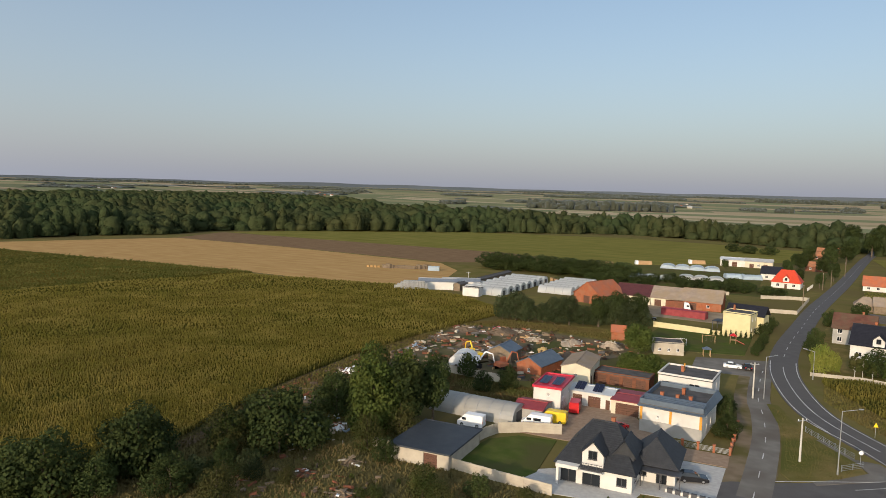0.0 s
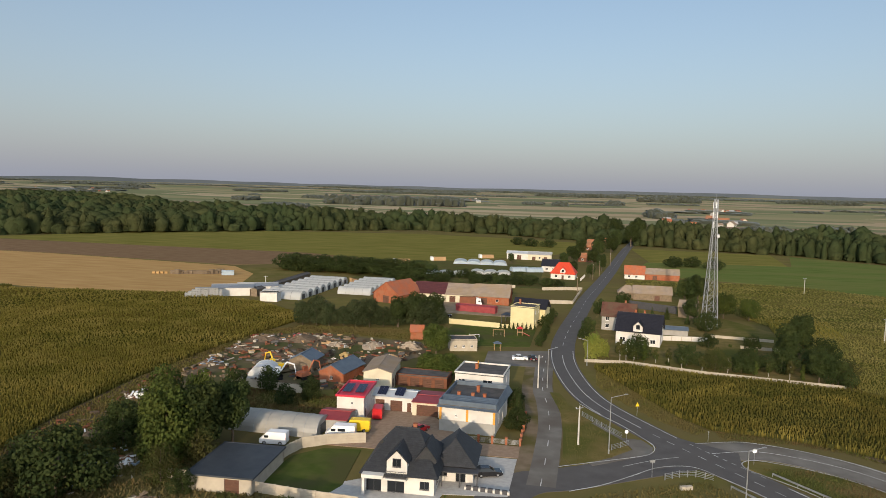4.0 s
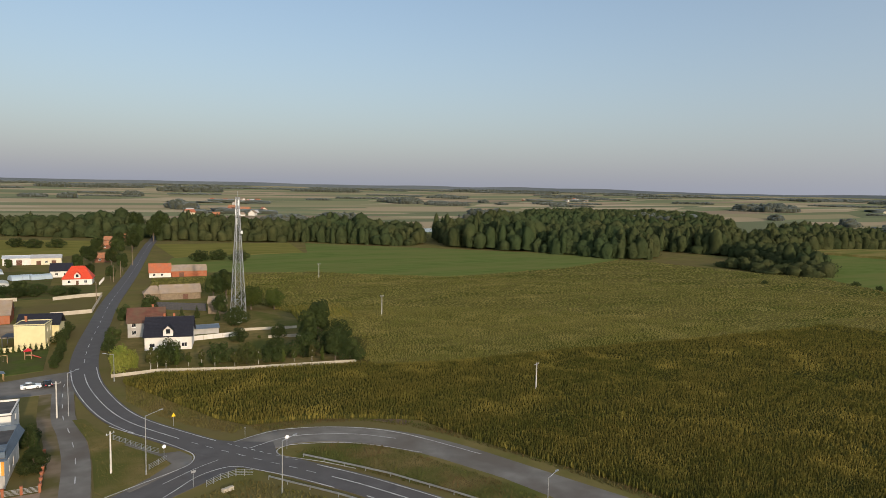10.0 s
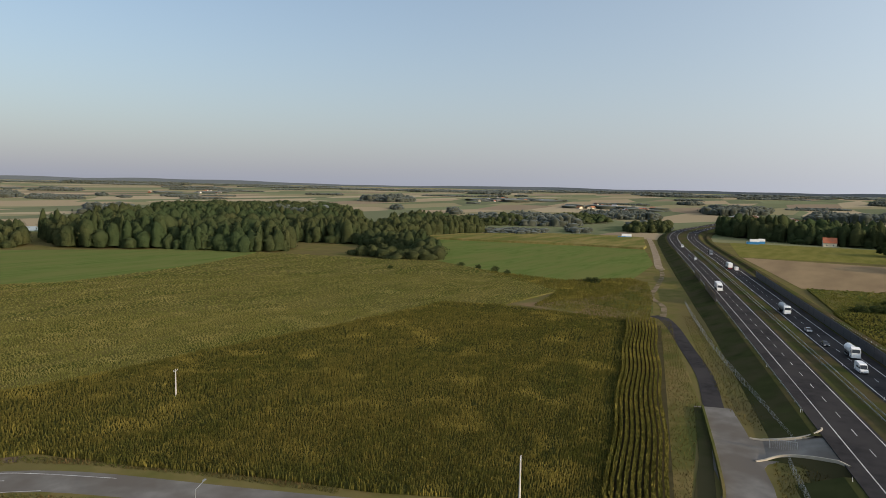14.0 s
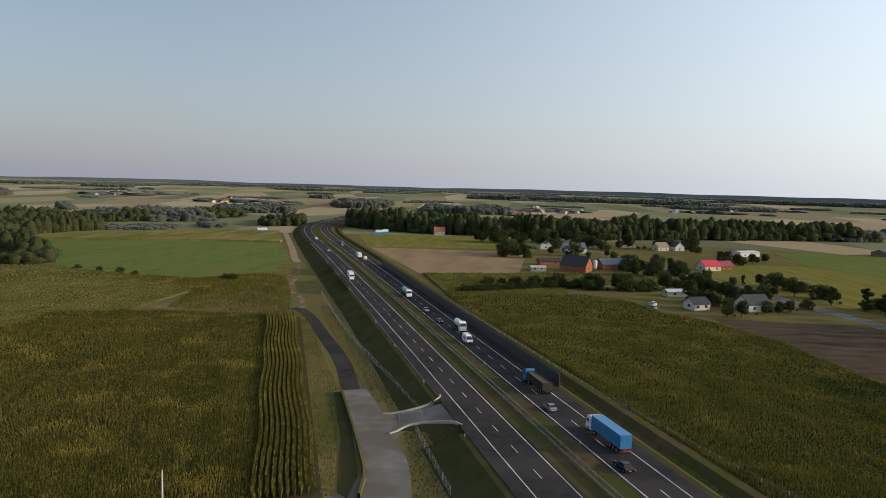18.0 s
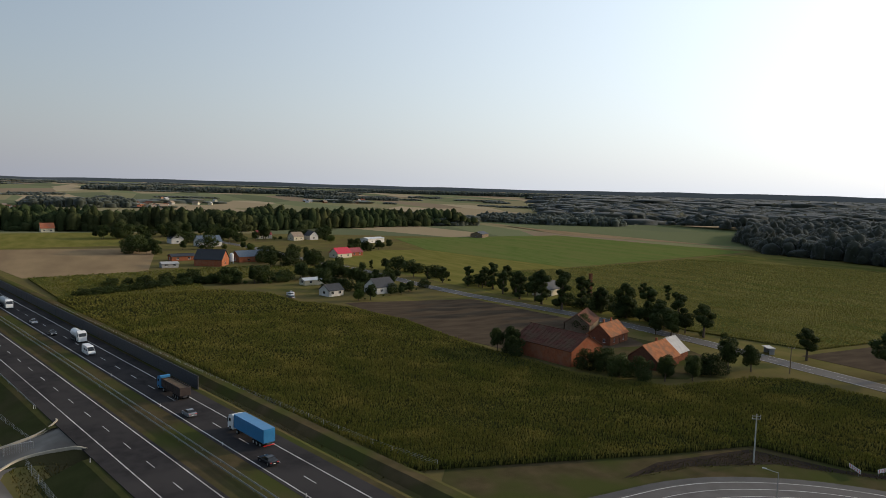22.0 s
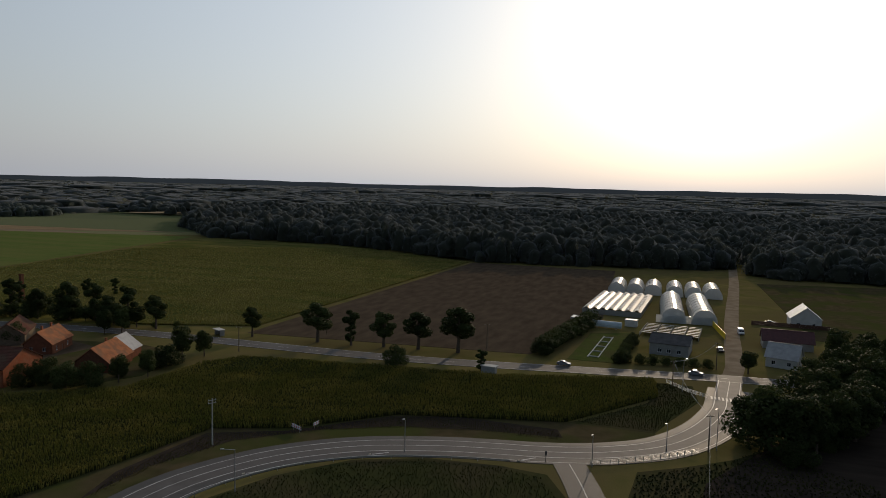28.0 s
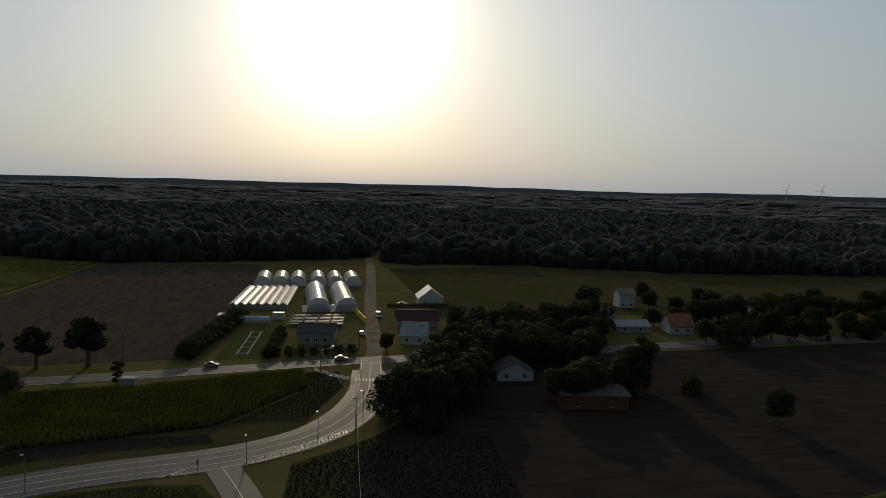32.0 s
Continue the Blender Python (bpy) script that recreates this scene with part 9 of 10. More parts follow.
for i, (x, y, h) in enumerate([(331, -197, 11), (322, -201, 9), (316, -204, 14), (327, -206, 12), (300, -200, 12), (291, -202, 14), (283, -199, 13), (274, -202, 15), (266, -200, 16), (250.2, -200, 17.5), (253.5, -214, 14), (236, -211, 13), (223, -213.5, 16.5), (213.4, -217.5, 14), (203, -214, 12), (192, -212, 15), (181, -214, 13.8), (253, -270, 8), (262, -262, 9), (337, -227, 11), (316, -222, 10), (300, -225, 12), (285, -228, 11), (270, -232, 10), (348, -190, 9), (362, -187, 8), (374, -184, 8), (388, -180, 7), (400, -178, 7), (420, -175, 6)]):
    plant(TR.choice(("avenue", "avenue2", "avenue2", "avenue")), x, y, h * 0.85, 1.0, "avenue trees")
for i in range(42):
    u = i / 41
    plant(TR.choice(("bush_dark", "bush_dark", "bush", "oak2")), 420 - 240 * u + TR.uniform(-3, 3), -181 - 33 * u ** 0.6 - TR.uniform(0, 9), TR.uniform(3.5, 6.5), 1.3, "undergrowth of the avenue")
for x0, y0, x1, y1, n, h in ((384, -14, 384, -66, 12, 3.5), (384, -62, 372, -96, 12, 5.5), (376, -92, 392, -142, 14, 6), (392, -138, 376, -172, 9, 5), (446, -118, 455, -150, 8, 7), (336, -122, 322, -160, 12, 4), (310, -128, 330, -168, 8, 3), (470, -120, 520, -128, 7, 7), (640, -60, 690, -240, 22, 9), (560, -40, 640, -60, 8, 8), (520, -200, 560, -250, 7, 6), (700, -30, 745, -160, 14, 10)):
    for i in range(n):
        u = i / (n - 1)
        plant(TR.choice(("bush_dark", "oak2", "oak2", "bush")), x0 + (x1 - x0) * u + TR.uniform(-5, 5), y0 + (y1 - y0) * u + TR.uniform(-4, 4), h * TR.uniform(0.7, 1.25), 1.25, "hamlet hedges and trees")
house("roadside_farm", "pale house hidden among the avenue trees", 291, -222, -65, 16, 9, 3.4, 7, "cream", "roof_dark", over=0.4)
ch = thing("brick_chimney", 275.8, -238.3, 0, "old square brick chimney", "chimney")
part("shaft", ([(-0.9, -0.9, 0), (0.9, -0.9, 0), (0.9, 0.9, 0), (-0.9, 0.9, 0), (-0.65, -0.65, 12), (0.65, -0.65, 12), (0.65, 0.65, 12), (-0.65, 0.65, 12)], [(0, 1, 5, 4), (1, 2, 6, 5), (2, 3, 7, 6), (3, 0, 4, 7), (4, 5, 6, 7)]), M["brick_dark"], ch)
part("crown", box(-0.8, 0.8, -0.8, 0.8, 12, 12.5), M["brick_dark"], ch)


def shelter(x, y, rot, label):
    T = thing("bus_shelter", x, y, rot, label, "bus shelter")
    part("back_wall", box(-2.2, 2.2, 1.1, 1.2, 0, 2.2), M["grey_wall"], T)
    for s in (-1, 1):
        part("side_wall", box(s * 2.2 - 0.05, s * 2.2 + 0.05, -0.6, 1.1, 0, 2.2), M["grey_wall"], T)
    part("roof", box(-2.5, 2.5, -1.3, 1.4, 2.2, 2.4), M["white"], T)
    part("bench", box(-1.7, 1.7, 0.6, 1.0, 0.4, 0.48), M["old_wood"], T)
    return T


shelter(153, -214.2, 150, "grey bus shelter with a white roof by the old road")
shelter(47.3, -203, -8, "small roadside bus shelter with a pale roof")
plant("bush_dark", 76.5, -198.8, 4.6, 1.2)
plant("avenue2", 50, -203.6, 5.5, 1.2)
wire_pole(88.5, -122.4, 10.3, 60, arms=2, label="tall twin concrete power pole")
wire_pole(118, -232, 9, 10, True)
wire_pole(132, -196, 8.5, 10, True)
wire_pole(56, -234, 9, 10, True)


# ==== the loop and the southern side ====
LOOP = [q for q in MAIN if q.y < -66]
loop_shoulder = road("loop_shoulder", LOOP[:-3], 5.6, -6.6, 0.094, M["asphalt_ramp"], "wide worn shoulder of the curving ramp")
ribbon("edge_line", LOOP[:-6], -5.6, -5.8, 0.108, M["paint"], loop_shoulder, 0.01)
BR = spline([(14.5, -140), (11.5, -132), (9.2, -125), (4, -108), (0, -92)], 2)
branch = road("branch_road", BR, 3.4, -3.4, 0.09, M["asphalt_ramp"], "short side road off the loop")
ribbon("centre_line", BR, 0.1, -0.1, 0.104, M["paint"], branch, 0.01)
for k in range(7):
    tagged(mesh_ob("zebra_bar", *box(-16.4 - 0.98 * k, -16.9 - 0.98 * k, -203.4 + 0.1 * k, -200.4 + 0.1 * k, 0.1, 0.117), M["paint"], main_road))
for x, y in ((72, -113.4), (53, -131), (23, -139.5)):
    s = thing("road_arrow", x, y, TR.uniform(30, 60), "painted kerb marking on the loop", "road marking")
    part("stroke", box(-1.8, 1.8, -0.15, 0.15, 0.11, 0.13), M["paint"], s)
    part("end_block", box(2.0, 2.6, -0.2, 0.2, 0.0, 0.25), M["concrete_wall"], s)


def chevron(x, y, rot, n, label):
    T = thing("chevron_sign", x, y, rot, label, "road sign")
    w = 0.75 * n
    part("board", box(-w / 2, w / 2, -0.04, 0.0, 0.7, 1.5), M["frame_white"], T)
    for k in range(n):
        u = -w / 2 + 0.75 * k + 0.15
        part("chevron", ([(u, -0.05, 0.75), (u + 0.22, -0.05, 0.75), (u + 0.47, -0.05, 1.1), (u + 0.22, -0.05, 1.45), (u, -0.05, 1.45), (u + 0.25, -0.05, 1.1)], [(0, 1, 2, 5), (5, 2, 3, 4)]), M["red_sign"], T)
    for u in (-w / 3, w / 3):
        part("post", tube((u, 0.03, 0), (u, 0.03, 1.5), 0.04, n=6), M["galvanised"], T)


chevron(76.1, -136.4, 153, 5, "white board with a row of red chevrons")
chevron(73.1, -140.2, 265, 3, "short white board with red chevrons")
lamp_post(70.6, -104.6, 8, 40)
lamp_post(48.6, -133.8, 7, 70, reach=0.6)
lamp_post(10, -140.6, 6.5, 80, reach=0.6)
lamp_post(-4.6, -155.2, 6, 60, reach=0.6)
lamp_post(-15.2, -160, 9.2, 60, reach=1.2)
lamp_post(-9, -204.5, 9, 250)
wire_pole(-13.4, -158.2, 8.5, 20, label="dark wooden overhead power pole", wood=True)
wire_pole(-6.3, -208.8, 8.0, 20, True)
wire_pole(-20, -236, 9, 20, True)
wire = thing("power_cable", 0, 0, 0, "sagging overhead power cables", "cable")
for a, b in (((-13.4, -158.2, 8.3), (-6.3, -208.8, 7.8)), ((-6.3, -208.8, 7.8), (-20, -236, 8.8)), ((-13.4, -158.2, 8.3), (-10, -100, 9.0))):
    pa, pb = Vector(a), Vector(b)
    pts = [pa.lerp(pb, k / 12) - Vector((0, 0, 1.6 * (1 - (2 * k / 12 - 1) ** 2))) for k in range(13)]
    part("strand", join(*[tube(p, q, 0.035, n=4) for p, q in zip(pts, pts[1:])]), M["galvanised"], wire)
part("end_post", tube((-10, -100, 0), (-10, -100, 9.0), 0.15, 0.1), M["old_wood"], wire)
fence("pedestrian_railing", "galvanised railing along the loop pavement", [(10.4, -141), (6.5, -143), (0, -147.4), (-6.9, -152.8), (-11.4, -156.6)], 1.1, 2, "galvanised", solid=False, rails=4, category="railing")
fence("pedestrian_railing", "pale railing beside the crossing", [(-4.6, -213), (-10.7, -204.8), (-16, -200.6)], 1.1, 2, "frame_white", "frame_white", solid=False, rails=4, category="railing")
guardrail("guardrail", "galvanised crash barrier inside the loop", offset([q for q in LOOP if q.x > 24], -7.4), 4)
sg = thing("traffic_signal", 19.3, -139.2, 200, "dark traffic signal on a post", "traffic light")
part("post", tube((0, 0, 0), (0, 0, 2.4), 0.06), M["frame_dark"], sg)
part("signal_head", box(-0.18, 0.18, -0.12, 0.12, 1.6, 2.5), M["frame_dark"], sg)
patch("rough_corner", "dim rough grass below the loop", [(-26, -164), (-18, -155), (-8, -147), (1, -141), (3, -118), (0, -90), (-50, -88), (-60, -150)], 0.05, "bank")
# Greens towards the sun take the dark grass, shade included in its colour
patch("loop_green", "grass inside the loop in a shade-darkened colour", [(84, -76), (74, -100), (68, -113), (57, -126), (43, -132.4), (28, -134), (18, -133), (12, -122), (6, -100), (30, -70), (70, -62)], 0.06, "bank")
patch("corner_green", "rough grass beside the crossing, colour darkened for shade", [(-2, -166), (17, -166), (0, -190), (-2, -212), (-12, -212), (-13, -196), (-6, -178)], 0.06, "bank")
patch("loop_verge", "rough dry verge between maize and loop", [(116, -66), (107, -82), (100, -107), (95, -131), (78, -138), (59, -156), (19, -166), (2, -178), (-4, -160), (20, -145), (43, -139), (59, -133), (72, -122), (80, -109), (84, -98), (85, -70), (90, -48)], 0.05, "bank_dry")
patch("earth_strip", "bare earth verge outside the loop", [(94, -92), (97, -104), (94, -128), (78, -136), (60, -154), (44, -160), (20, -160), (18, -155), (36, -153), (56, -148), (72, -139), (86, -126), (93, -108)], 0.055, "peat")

# greenhouse nursery
def gable_rows(name, label, x, y, n, span, length, h, rise, m):
    """A block of low glasshouse bays with their ridges along y."""
    T = thing(name, x, y, -4, label, "greenhouse")
    part("base_wall", join(box(-0.1, n * span + 0.1, -0.1, 0, 0, h), box(-0.1, n * span + 0.1, length, length + 0.1, 0, h), box(-0.1, 0, 0, length, 0, h), box(n * span, n * span + 0.1, 0, length, 0, h)), M["film_old"], T)
    for k in range(n):
        x0 = k * span
        slope("roof_slope", (x0 + span / 2, 0, h + rise), (x0 + span / 2, length, h + rise), (x0, length, h), (x0, 0, h), M[m], T, 0, 0.06)
        slope("roof_slope", (x0 + span / 2, 0, h + rise), (x0 + span / 2, length, h + rise), (x0 + span, length, h), (x0 + span, 0, h), M[m], T, 0, 0.06)
        for j in range(10):
            part("roof_vent", box(x0 + span * 0.3, x0 + span * 0.7, length * (j + 0.2) / 10, length * (j + 0.7) / 10, h + rise + 0.02, h + rise + 0.12), M["film"], T)
    return T


gable_rows("glasshouse_block", "broad low glasshouse block with rows of roof vents", 2.5, -378, 7, 3.75, 57, 2.4, 0.9, "film_old")
for x in (2.5, 12.3, 22.2):
    tunnel("arched_greenhouse", "tall arched film greenhouse", x, -410, 90, 27, 9.4, 6.0, "film", False, 5, "arched greenhouses")
for x in (-9, -19, -29):
    tunnel("arched_greenhouse", "tall arched film greenhouse", x, -410, 90, 27, 9.2, 6.0, "film", False, 5, "arched greenhouses")
for x in (-7.2, -20):
    tunnel("arched_greenhouse", "long arched film greenhouse with glossy cover", x, -344, 91, 56, 10.6, 6.4, "film", False, 9, "arched greenhouses")
scr = thing("film_screen", -12.6, -315.2, 4, "upright film screen before the arched greenhouses", "screen")
for k in range(9):
    part("film_panel", box(-12.4 + 2.76 * k, -9.7 + 2.76 * k, -0.05, 0.05, 0, 3.4), M["film"], scr)
cf = thing("cold_frames", -7, -292, -6, "rows of sloping glass cold frames", "cold frame")
for i in range(4):
    for j in range(7):
        p = part("frame_light", box(-2.3, 2.3, -1.4, 1.4, 0, 0.08), M["film"], cf)
        p.matrix_basis = pose(-8.2 + 5.5 * i, -9.6 + 3.3 * j, 1.3, 8, 0, 0)
for k in range(5):
    part("bed_wall", box(-10.7 + 5.5 * k, -10.5 + 5.5 * k, -11.4, 11.6, 0, 1.3), M["concrete_wall"], cf)
house("nursery_house", "grey house with a low dark roof", -6.2, -256, -8, 13, 13, 4.2, 6.4, "grey_wall", "roof_felt", over=0.5, holes={"b": [(-3, 1, 1.4, 1.3), (0, 1, 1.4, 1.3), (3.4, 1, 1.4, 1.3)]})
house("nursery_shed", "small shed with a pale roof", 30, -296, -5, 8, 6, 2.8, 3.4, "grey_wall", "metal_light", over=0.2, flat=0.3, category="shed")
tk = thing("storage_tank", 19, -290.6, -8, "long pale blue storage tank on cradles", "tank")
part("tank", tube((-6, 0, 1.7), (6, 0, 1.7), 1.35, n=14), M["film_blue"], tk)
for u in (-4, 0, 4):
    part("cradle", box(u - 0.2, u + 0.2, -1.1, 1.1, 0, 0.7), M["concrete_wall"], tk)
house("white_cabin", "small white cabin by the glasshouse", 9.5, -300, -5, 5, 4, 2.6, 2.9, "white", "metal_light", over=0.1, flat=0.3, category="cabin")
patch("nursery_lawn", "green lawn of the nursery", [(27.2, -230.5), (24, -278), (8.6, -284), (11.8, -231)], 0.08, "lawn")
fr = thing("bed_frame", 18, -254, -4, "long white timber bed frame on the lawn", "bed frame")
part("rails", join(box(-1.9, -1.6, -18, 18, 0.1, 0.4), box(1.6, 1.9, -18, 18, 0.1, 0.4), *[box(-1.6, 1.6, -17 + 8.4 * k, -16.8 + 8.4 * k, 0.1, 0.4) for k in range(5)]), M["white"], fr)
yb = thing("yellow_banner", -25, -300, 96, "tall yellow banner fence by the track", "banner")
part("banner", box(-14, 14, -0.05, 0.05, 0.2, 2.6), M["yellow_sign"], yb)
for u in (-14, 0, 14):
    part("post", tube((u, 0.1, 0), (u, 0.1, 2.8), 0.06), M["galvanised"], yb)
for i in range(14):
    plant("bush_dark", 36.5 - 0.8 * i, -233 - 5 * i, 4.2, 1.2, "nursery hedge")
for i in range(10):
    plant("bush_dark", 10.5 - 0.35 * i, -231 - 4 * i, 2.8, 1.0, "nursery hedge")
for i in range(7):
    plant("bush_dark", 8 - 4.2 * i, -233.5 - 0.3 * i, 2.4, 1.0, "front hedge")
car("car", "pale blue car at the crossing", -13.5, -226, 170, "car_grey")
car("car", "dark car parked by the track", -23.2, -264, 100, "car_black")
car("car", "silver car on the old road", 27, -221.5, 175, "car_grey")
van("van", "white van on the dirt track", -33.5, -301, 95, "car_white", 4.8)
car("car", "silver car in front of the house", -48.5, -332, 170, "car_grey")

HS = [
    ("white_house", "white gabled house with a bright metal roof", -62, -333, 178, 12, 13, 4.2, 9.0, "white", "metal_light", "y"),
    ("white_house", "white house with a steep grey roof", -42, -250.5, 160, 9.5, 9, 3.4, 7.5, "white", "roof_grey", "x"),
    ("dark_house", "long low house under a dark roof", -47.5, -282, 178, 17, 9, 3.0, 6.5, "grey_wall", "roof_plum", "x"),
    ("white_cottage", "small white gabled cottage among trees", -64.4, -200, 176, 11, 9, 3.0, 5.8, "white", "roof_felt", "y"),
    ("tiled_house", "house with a pale tiled roof", -155, -261, 176, 10, 10, 3.4, 8.0, "white", "roof_clay", "x"),
    ("white_barn", "long pale barn behind trees", -135, -264, 176, 14, 8, 3.0, 5.0, "grey_wall", "roof_grey", "x"),
    ("tower_house", "tall white house with small windows", -161, -323, 176, 8, 9, 6.8, 9.6, "white", "roof_tan", "x"),
    ("far_barn", "dark barn with a pale roof edge", -182, -294, 176, 18, 9, 3.4, 7.0, "grey_wall", "roof_felt", "x"),
    ("far_shed", "long shed with a pale roof", -206, -296, 176, 16, 8, 3.0, 4.6, "grey_wall", "metal_light", "x"),
    ("roadside_barn", "low barn by the old road", -178, -258, 176, 16, 7, 3.0, 5.0, "grey_wall", "roof_felt", "x"),
    ("dark_block", "dark flat-roofed outbuilding of old brick", -78, -172, 170, 18, 11, 4.0, 4.5, "brick_dark", "roof_felt", "x"),
]
for n, label, x, y, r, w, d, e, rd, wm, rm, ax in HS:
    house(n, label, x, y, r, w, d, e, rd, wm, rm, ax, over=0.5, category="barn" if "barn" in n or "shed" in n or "block" in n else "house", holes={"f": [(-w / 4, 1, 1.2, 1.3), (w / 4, 1, 1.2, 1.3)], "r": [(0, 1, 1.4, 1.3)]})
tunnel("tunnel_greenhouse", "small film tunnel behind the houses", -140, -300, 80, 18, 7, 3.4, "film_old", False, 5)
fence("timber_fence", "dark timber garden fence", [(-40.3, -326.8), (-71, -325.5)], 1.8, 2.6, "door_brown", "door_brown", pw=0.08)
def open_garden(x, y):
    """The gardens before the white houses lie open towards the fields."""
    for hx, hy, w in ((-64.4, -200, 9), (-155, -261, 8), (-135, -264, 7), (-161, -323, 7), (-62, -333, 10), (-42, -250.5, 7)):
        L = math.hypot(hx, hy)
        ux, uy = hx / L, hy / L
        along, side = x * ux + y * uy, x * uy - y * ux - 0
        if L - 75 < along < L + 8 and abs(side) < w:
            return True
    return False


for k, x, y, h in [("oak2", -30, -212.5, 7), ("spruce", -36, -212, 9), ("oak2", -42, -218, 9), ("oak2", -22.5, -169, 8.5), ("oak2", -27, -165, 11), ("oak2", -32.5, -163, 10.5), ("oak2", -40, -171, 10), ("oak2", -46.5, -178, 10), ("oak2", -58, -207, 8), ("oak2", -66, -251, 9), ("oak", -76.5, -243, 9), ("oak", -85, -239, 8.5), ("willow", -72, -240, 8), ("oak2", -90, -234, 9),
                   ("oak2", -122, -279, 13), ("oak2", -131, -273, 12), ("oak2", -98, -237, 9), ("avenue2", -96, -178, 13.5), ("oak2", -92, -180, 9), ("avenue", -161, -239.5, 9), ("oak2", -193, -279, 10), ("oak2", -186, -242.5, 10), ("oak2", -207, -245.5, 10), ("oak2", -222, -244.5, 9), ("oak2", -118.5, -149, 7.4), ("oak2", -105, -235.5, 9), ("oak2", -125, -234, 8),
                   ("oak2", -33, -176, 9), ("oak2", -38, -184, 9), ("oak2", -30, -186, 8), ("oak2", -34, -196, 9), ("oak2", -44, -196, 9), ("oak2", -50, -188, 9), ("oak2", -52, -200, 8), ("oak2", -48, -212, 9), ("spruce", -39, -206, 10), ("oak2", -56, -216, 8), ("oak2", -64, -222, 8), ("oak2", -53, -236, 8), ("oak2", -60, -262, 9), ("oak2", -70, -268, 8), ("oak2", -82, -270, 7),
                   ("oak2", -62, -280, 7), ("oak2", -90, -262, 8), ("oak2", -100, -268, 9), ("oak2", -110, -262, 9), ("oak2", -112, -244, 8), ("oak2", -140, -246, 8), ("oak2", -170, -272, 9), ("oak2", -216, -270, 9), ("oak2", -236, -262, 10), ("oak2", -250, -250, 9), ("oak2", -268, -256, 9), ("oak2", -285, -248, 9), ("oak2", -240, -300, 8), ("oak2", -260, -310, 9), ("oak2", -200, -318, 8), ("oak2", -180, -340, 8), ("spruce", -84, -196, 9), ("oak2", -88, -206, 8), ("oak2", -76, -212, 8), ("oak2", -99, -190, 8), ("bush_dark", -112, -178, 4), ("bush_dark", -30, -156, 4), ("bush_dark", -24, -180, 5), ("bush_dark", -27, -200, 4)]:
    if not open_garden(x, y):
        plant(k, x, y, h, 1.15)
for x0, y0, x1, y1, n, h in ((-28, -164, -62, -186, 16, 8), (-30, -190, -70, -215, 16, 8), (-60, -172, -98, -184, 12, 8), (-30, -232, -110, -236, 18, 7), (-62, -256, -120, -266, 14, 8), (-120, -236, -230, -243, 22, 8), (-140, -272, -240, -285, 18, 8), (-66, -228, -96, -214, 9, 9), (-230, -246, -330, -252, 14, 8), (-90, -290, -130, -290, 7, 5), (-250, -290, -330, -300, 12, 8)):
    for i in range(n):
        u = i / (n - 1)
        px, py = x0 + (x1 - x0) * u + TR.uniform(-5, 5), y0 + (y1 - y0) * u + TR.uniform(-4, 4)
        if open_garden(px, py):
            continue
        plant(TR.choice(("oak2", "oak2", "bush_dark", "spruce")), px, py, h * TR.uniform(0.65, 1.2), 1.25, "garden trees of the southern houses")
for i in range(34):
    plant("oak2", -150 - 12 * i * 0.6 + TR.uniform(-6, 6), TR.choice((-246, -285, -300, -260)) + TR.uniform(-12, 12), TR.uniform(6, 10), 1.2, "southern hamlet trees")


for kind, x, y, h in (("bush_dark", -82.3, 74.6, 11.5), ("olive", -71.7, 75.2, 7.7), ("bush_dark", -69.1, 91.1, 12.4), ("bush_dark", -78.5, 96.7, 7.6), ("bush_dark", -74.5, 115.2, 6.9), ("bush_dry", -76.6, 87.1, 6.6), ("bush_dark", -86.0, 62.1, 10.6), ("bush_dark", -90.0, 60.0, 9.0), ("bush_dry", -55.7, 108.0, 5.6), ("bush_dark", -73.0, 71.7, 6.5), ("bush_dark", -66.9, 98.5, 5.5), ("olive", -66.1, 80.3, 8.2), ("bush_dark", -74.1, 124.7, 5.8), ("bush_dark", -80.7, 65.9, 6.6)):
    plant(kind, x, y, h * 0.62, 1.0, "overgrown bushes at the yard end")

# ==== rough grass and weeds near the roads ====
def tufts(name, label, poly, spacing, h, material, seed, width=0.1):
    """Blades and weed stalks scattered over a patch of ground."""
    rng = np.random.default_rng(seed)
    spacing, h = spacing * 0.72, h * 0.75
    P = np.array(poly)
    gx, gy = np.meshgrid(np.arange(P[:, 0].min(), P[:, 0].max(), spacing), np.arange(P[:, 1].min(), P[:, 1].max(), spacing))
    gx = gx.ravel() + rng.uniform(-0.6, 0.6, gx.size) * spacing
    gy = gy.ravel() + rng.uniform(-0.6, 0.6, gy.size) * spacing
    k = inside(gx, gy, poly) & (rng.uniform(0, 1, gx.size) < 0.75)
    gx, gy = gx[k], gy[k]
    n = len(gx)
    vs = []
    for b in range(3):
        a = rng.uniform(0, 6.28, n)
        w = width * rng.uniform(0.5, 1.3, n)
        hh_ = h * rng.uniform(0.3, 1.25, n) ** 1.3
        c, s = np.cos(a), np.sin(a)
        lx, ly = rng.normal(0, 0.3, n) * hh_, rng.normal(0, 0.3, n) * hh_
        vs.append(np.stack([np.stack([gx - c * w, gy - s * w, np.full(n, 0.05)], 1), np.stack([gx + c * w, gy + s * w, np.full(n, 0.05)], 1), np.stack([gx + lx + c * w * 0.5, gy + ly + s * w * 0.5, hh_], 1), np.stack([gx + lx - c * w * 0.5, gy + ly - s * w * 0.5, hh_ * 0.9], 1)], 1))
    V = np.concatenate(vs).reshape(-1, 3)
    return tagged(np_mesh(name, V, np.arange(len(V)).reshape(-1, 4), material), label, "weeds", kind="stuff")


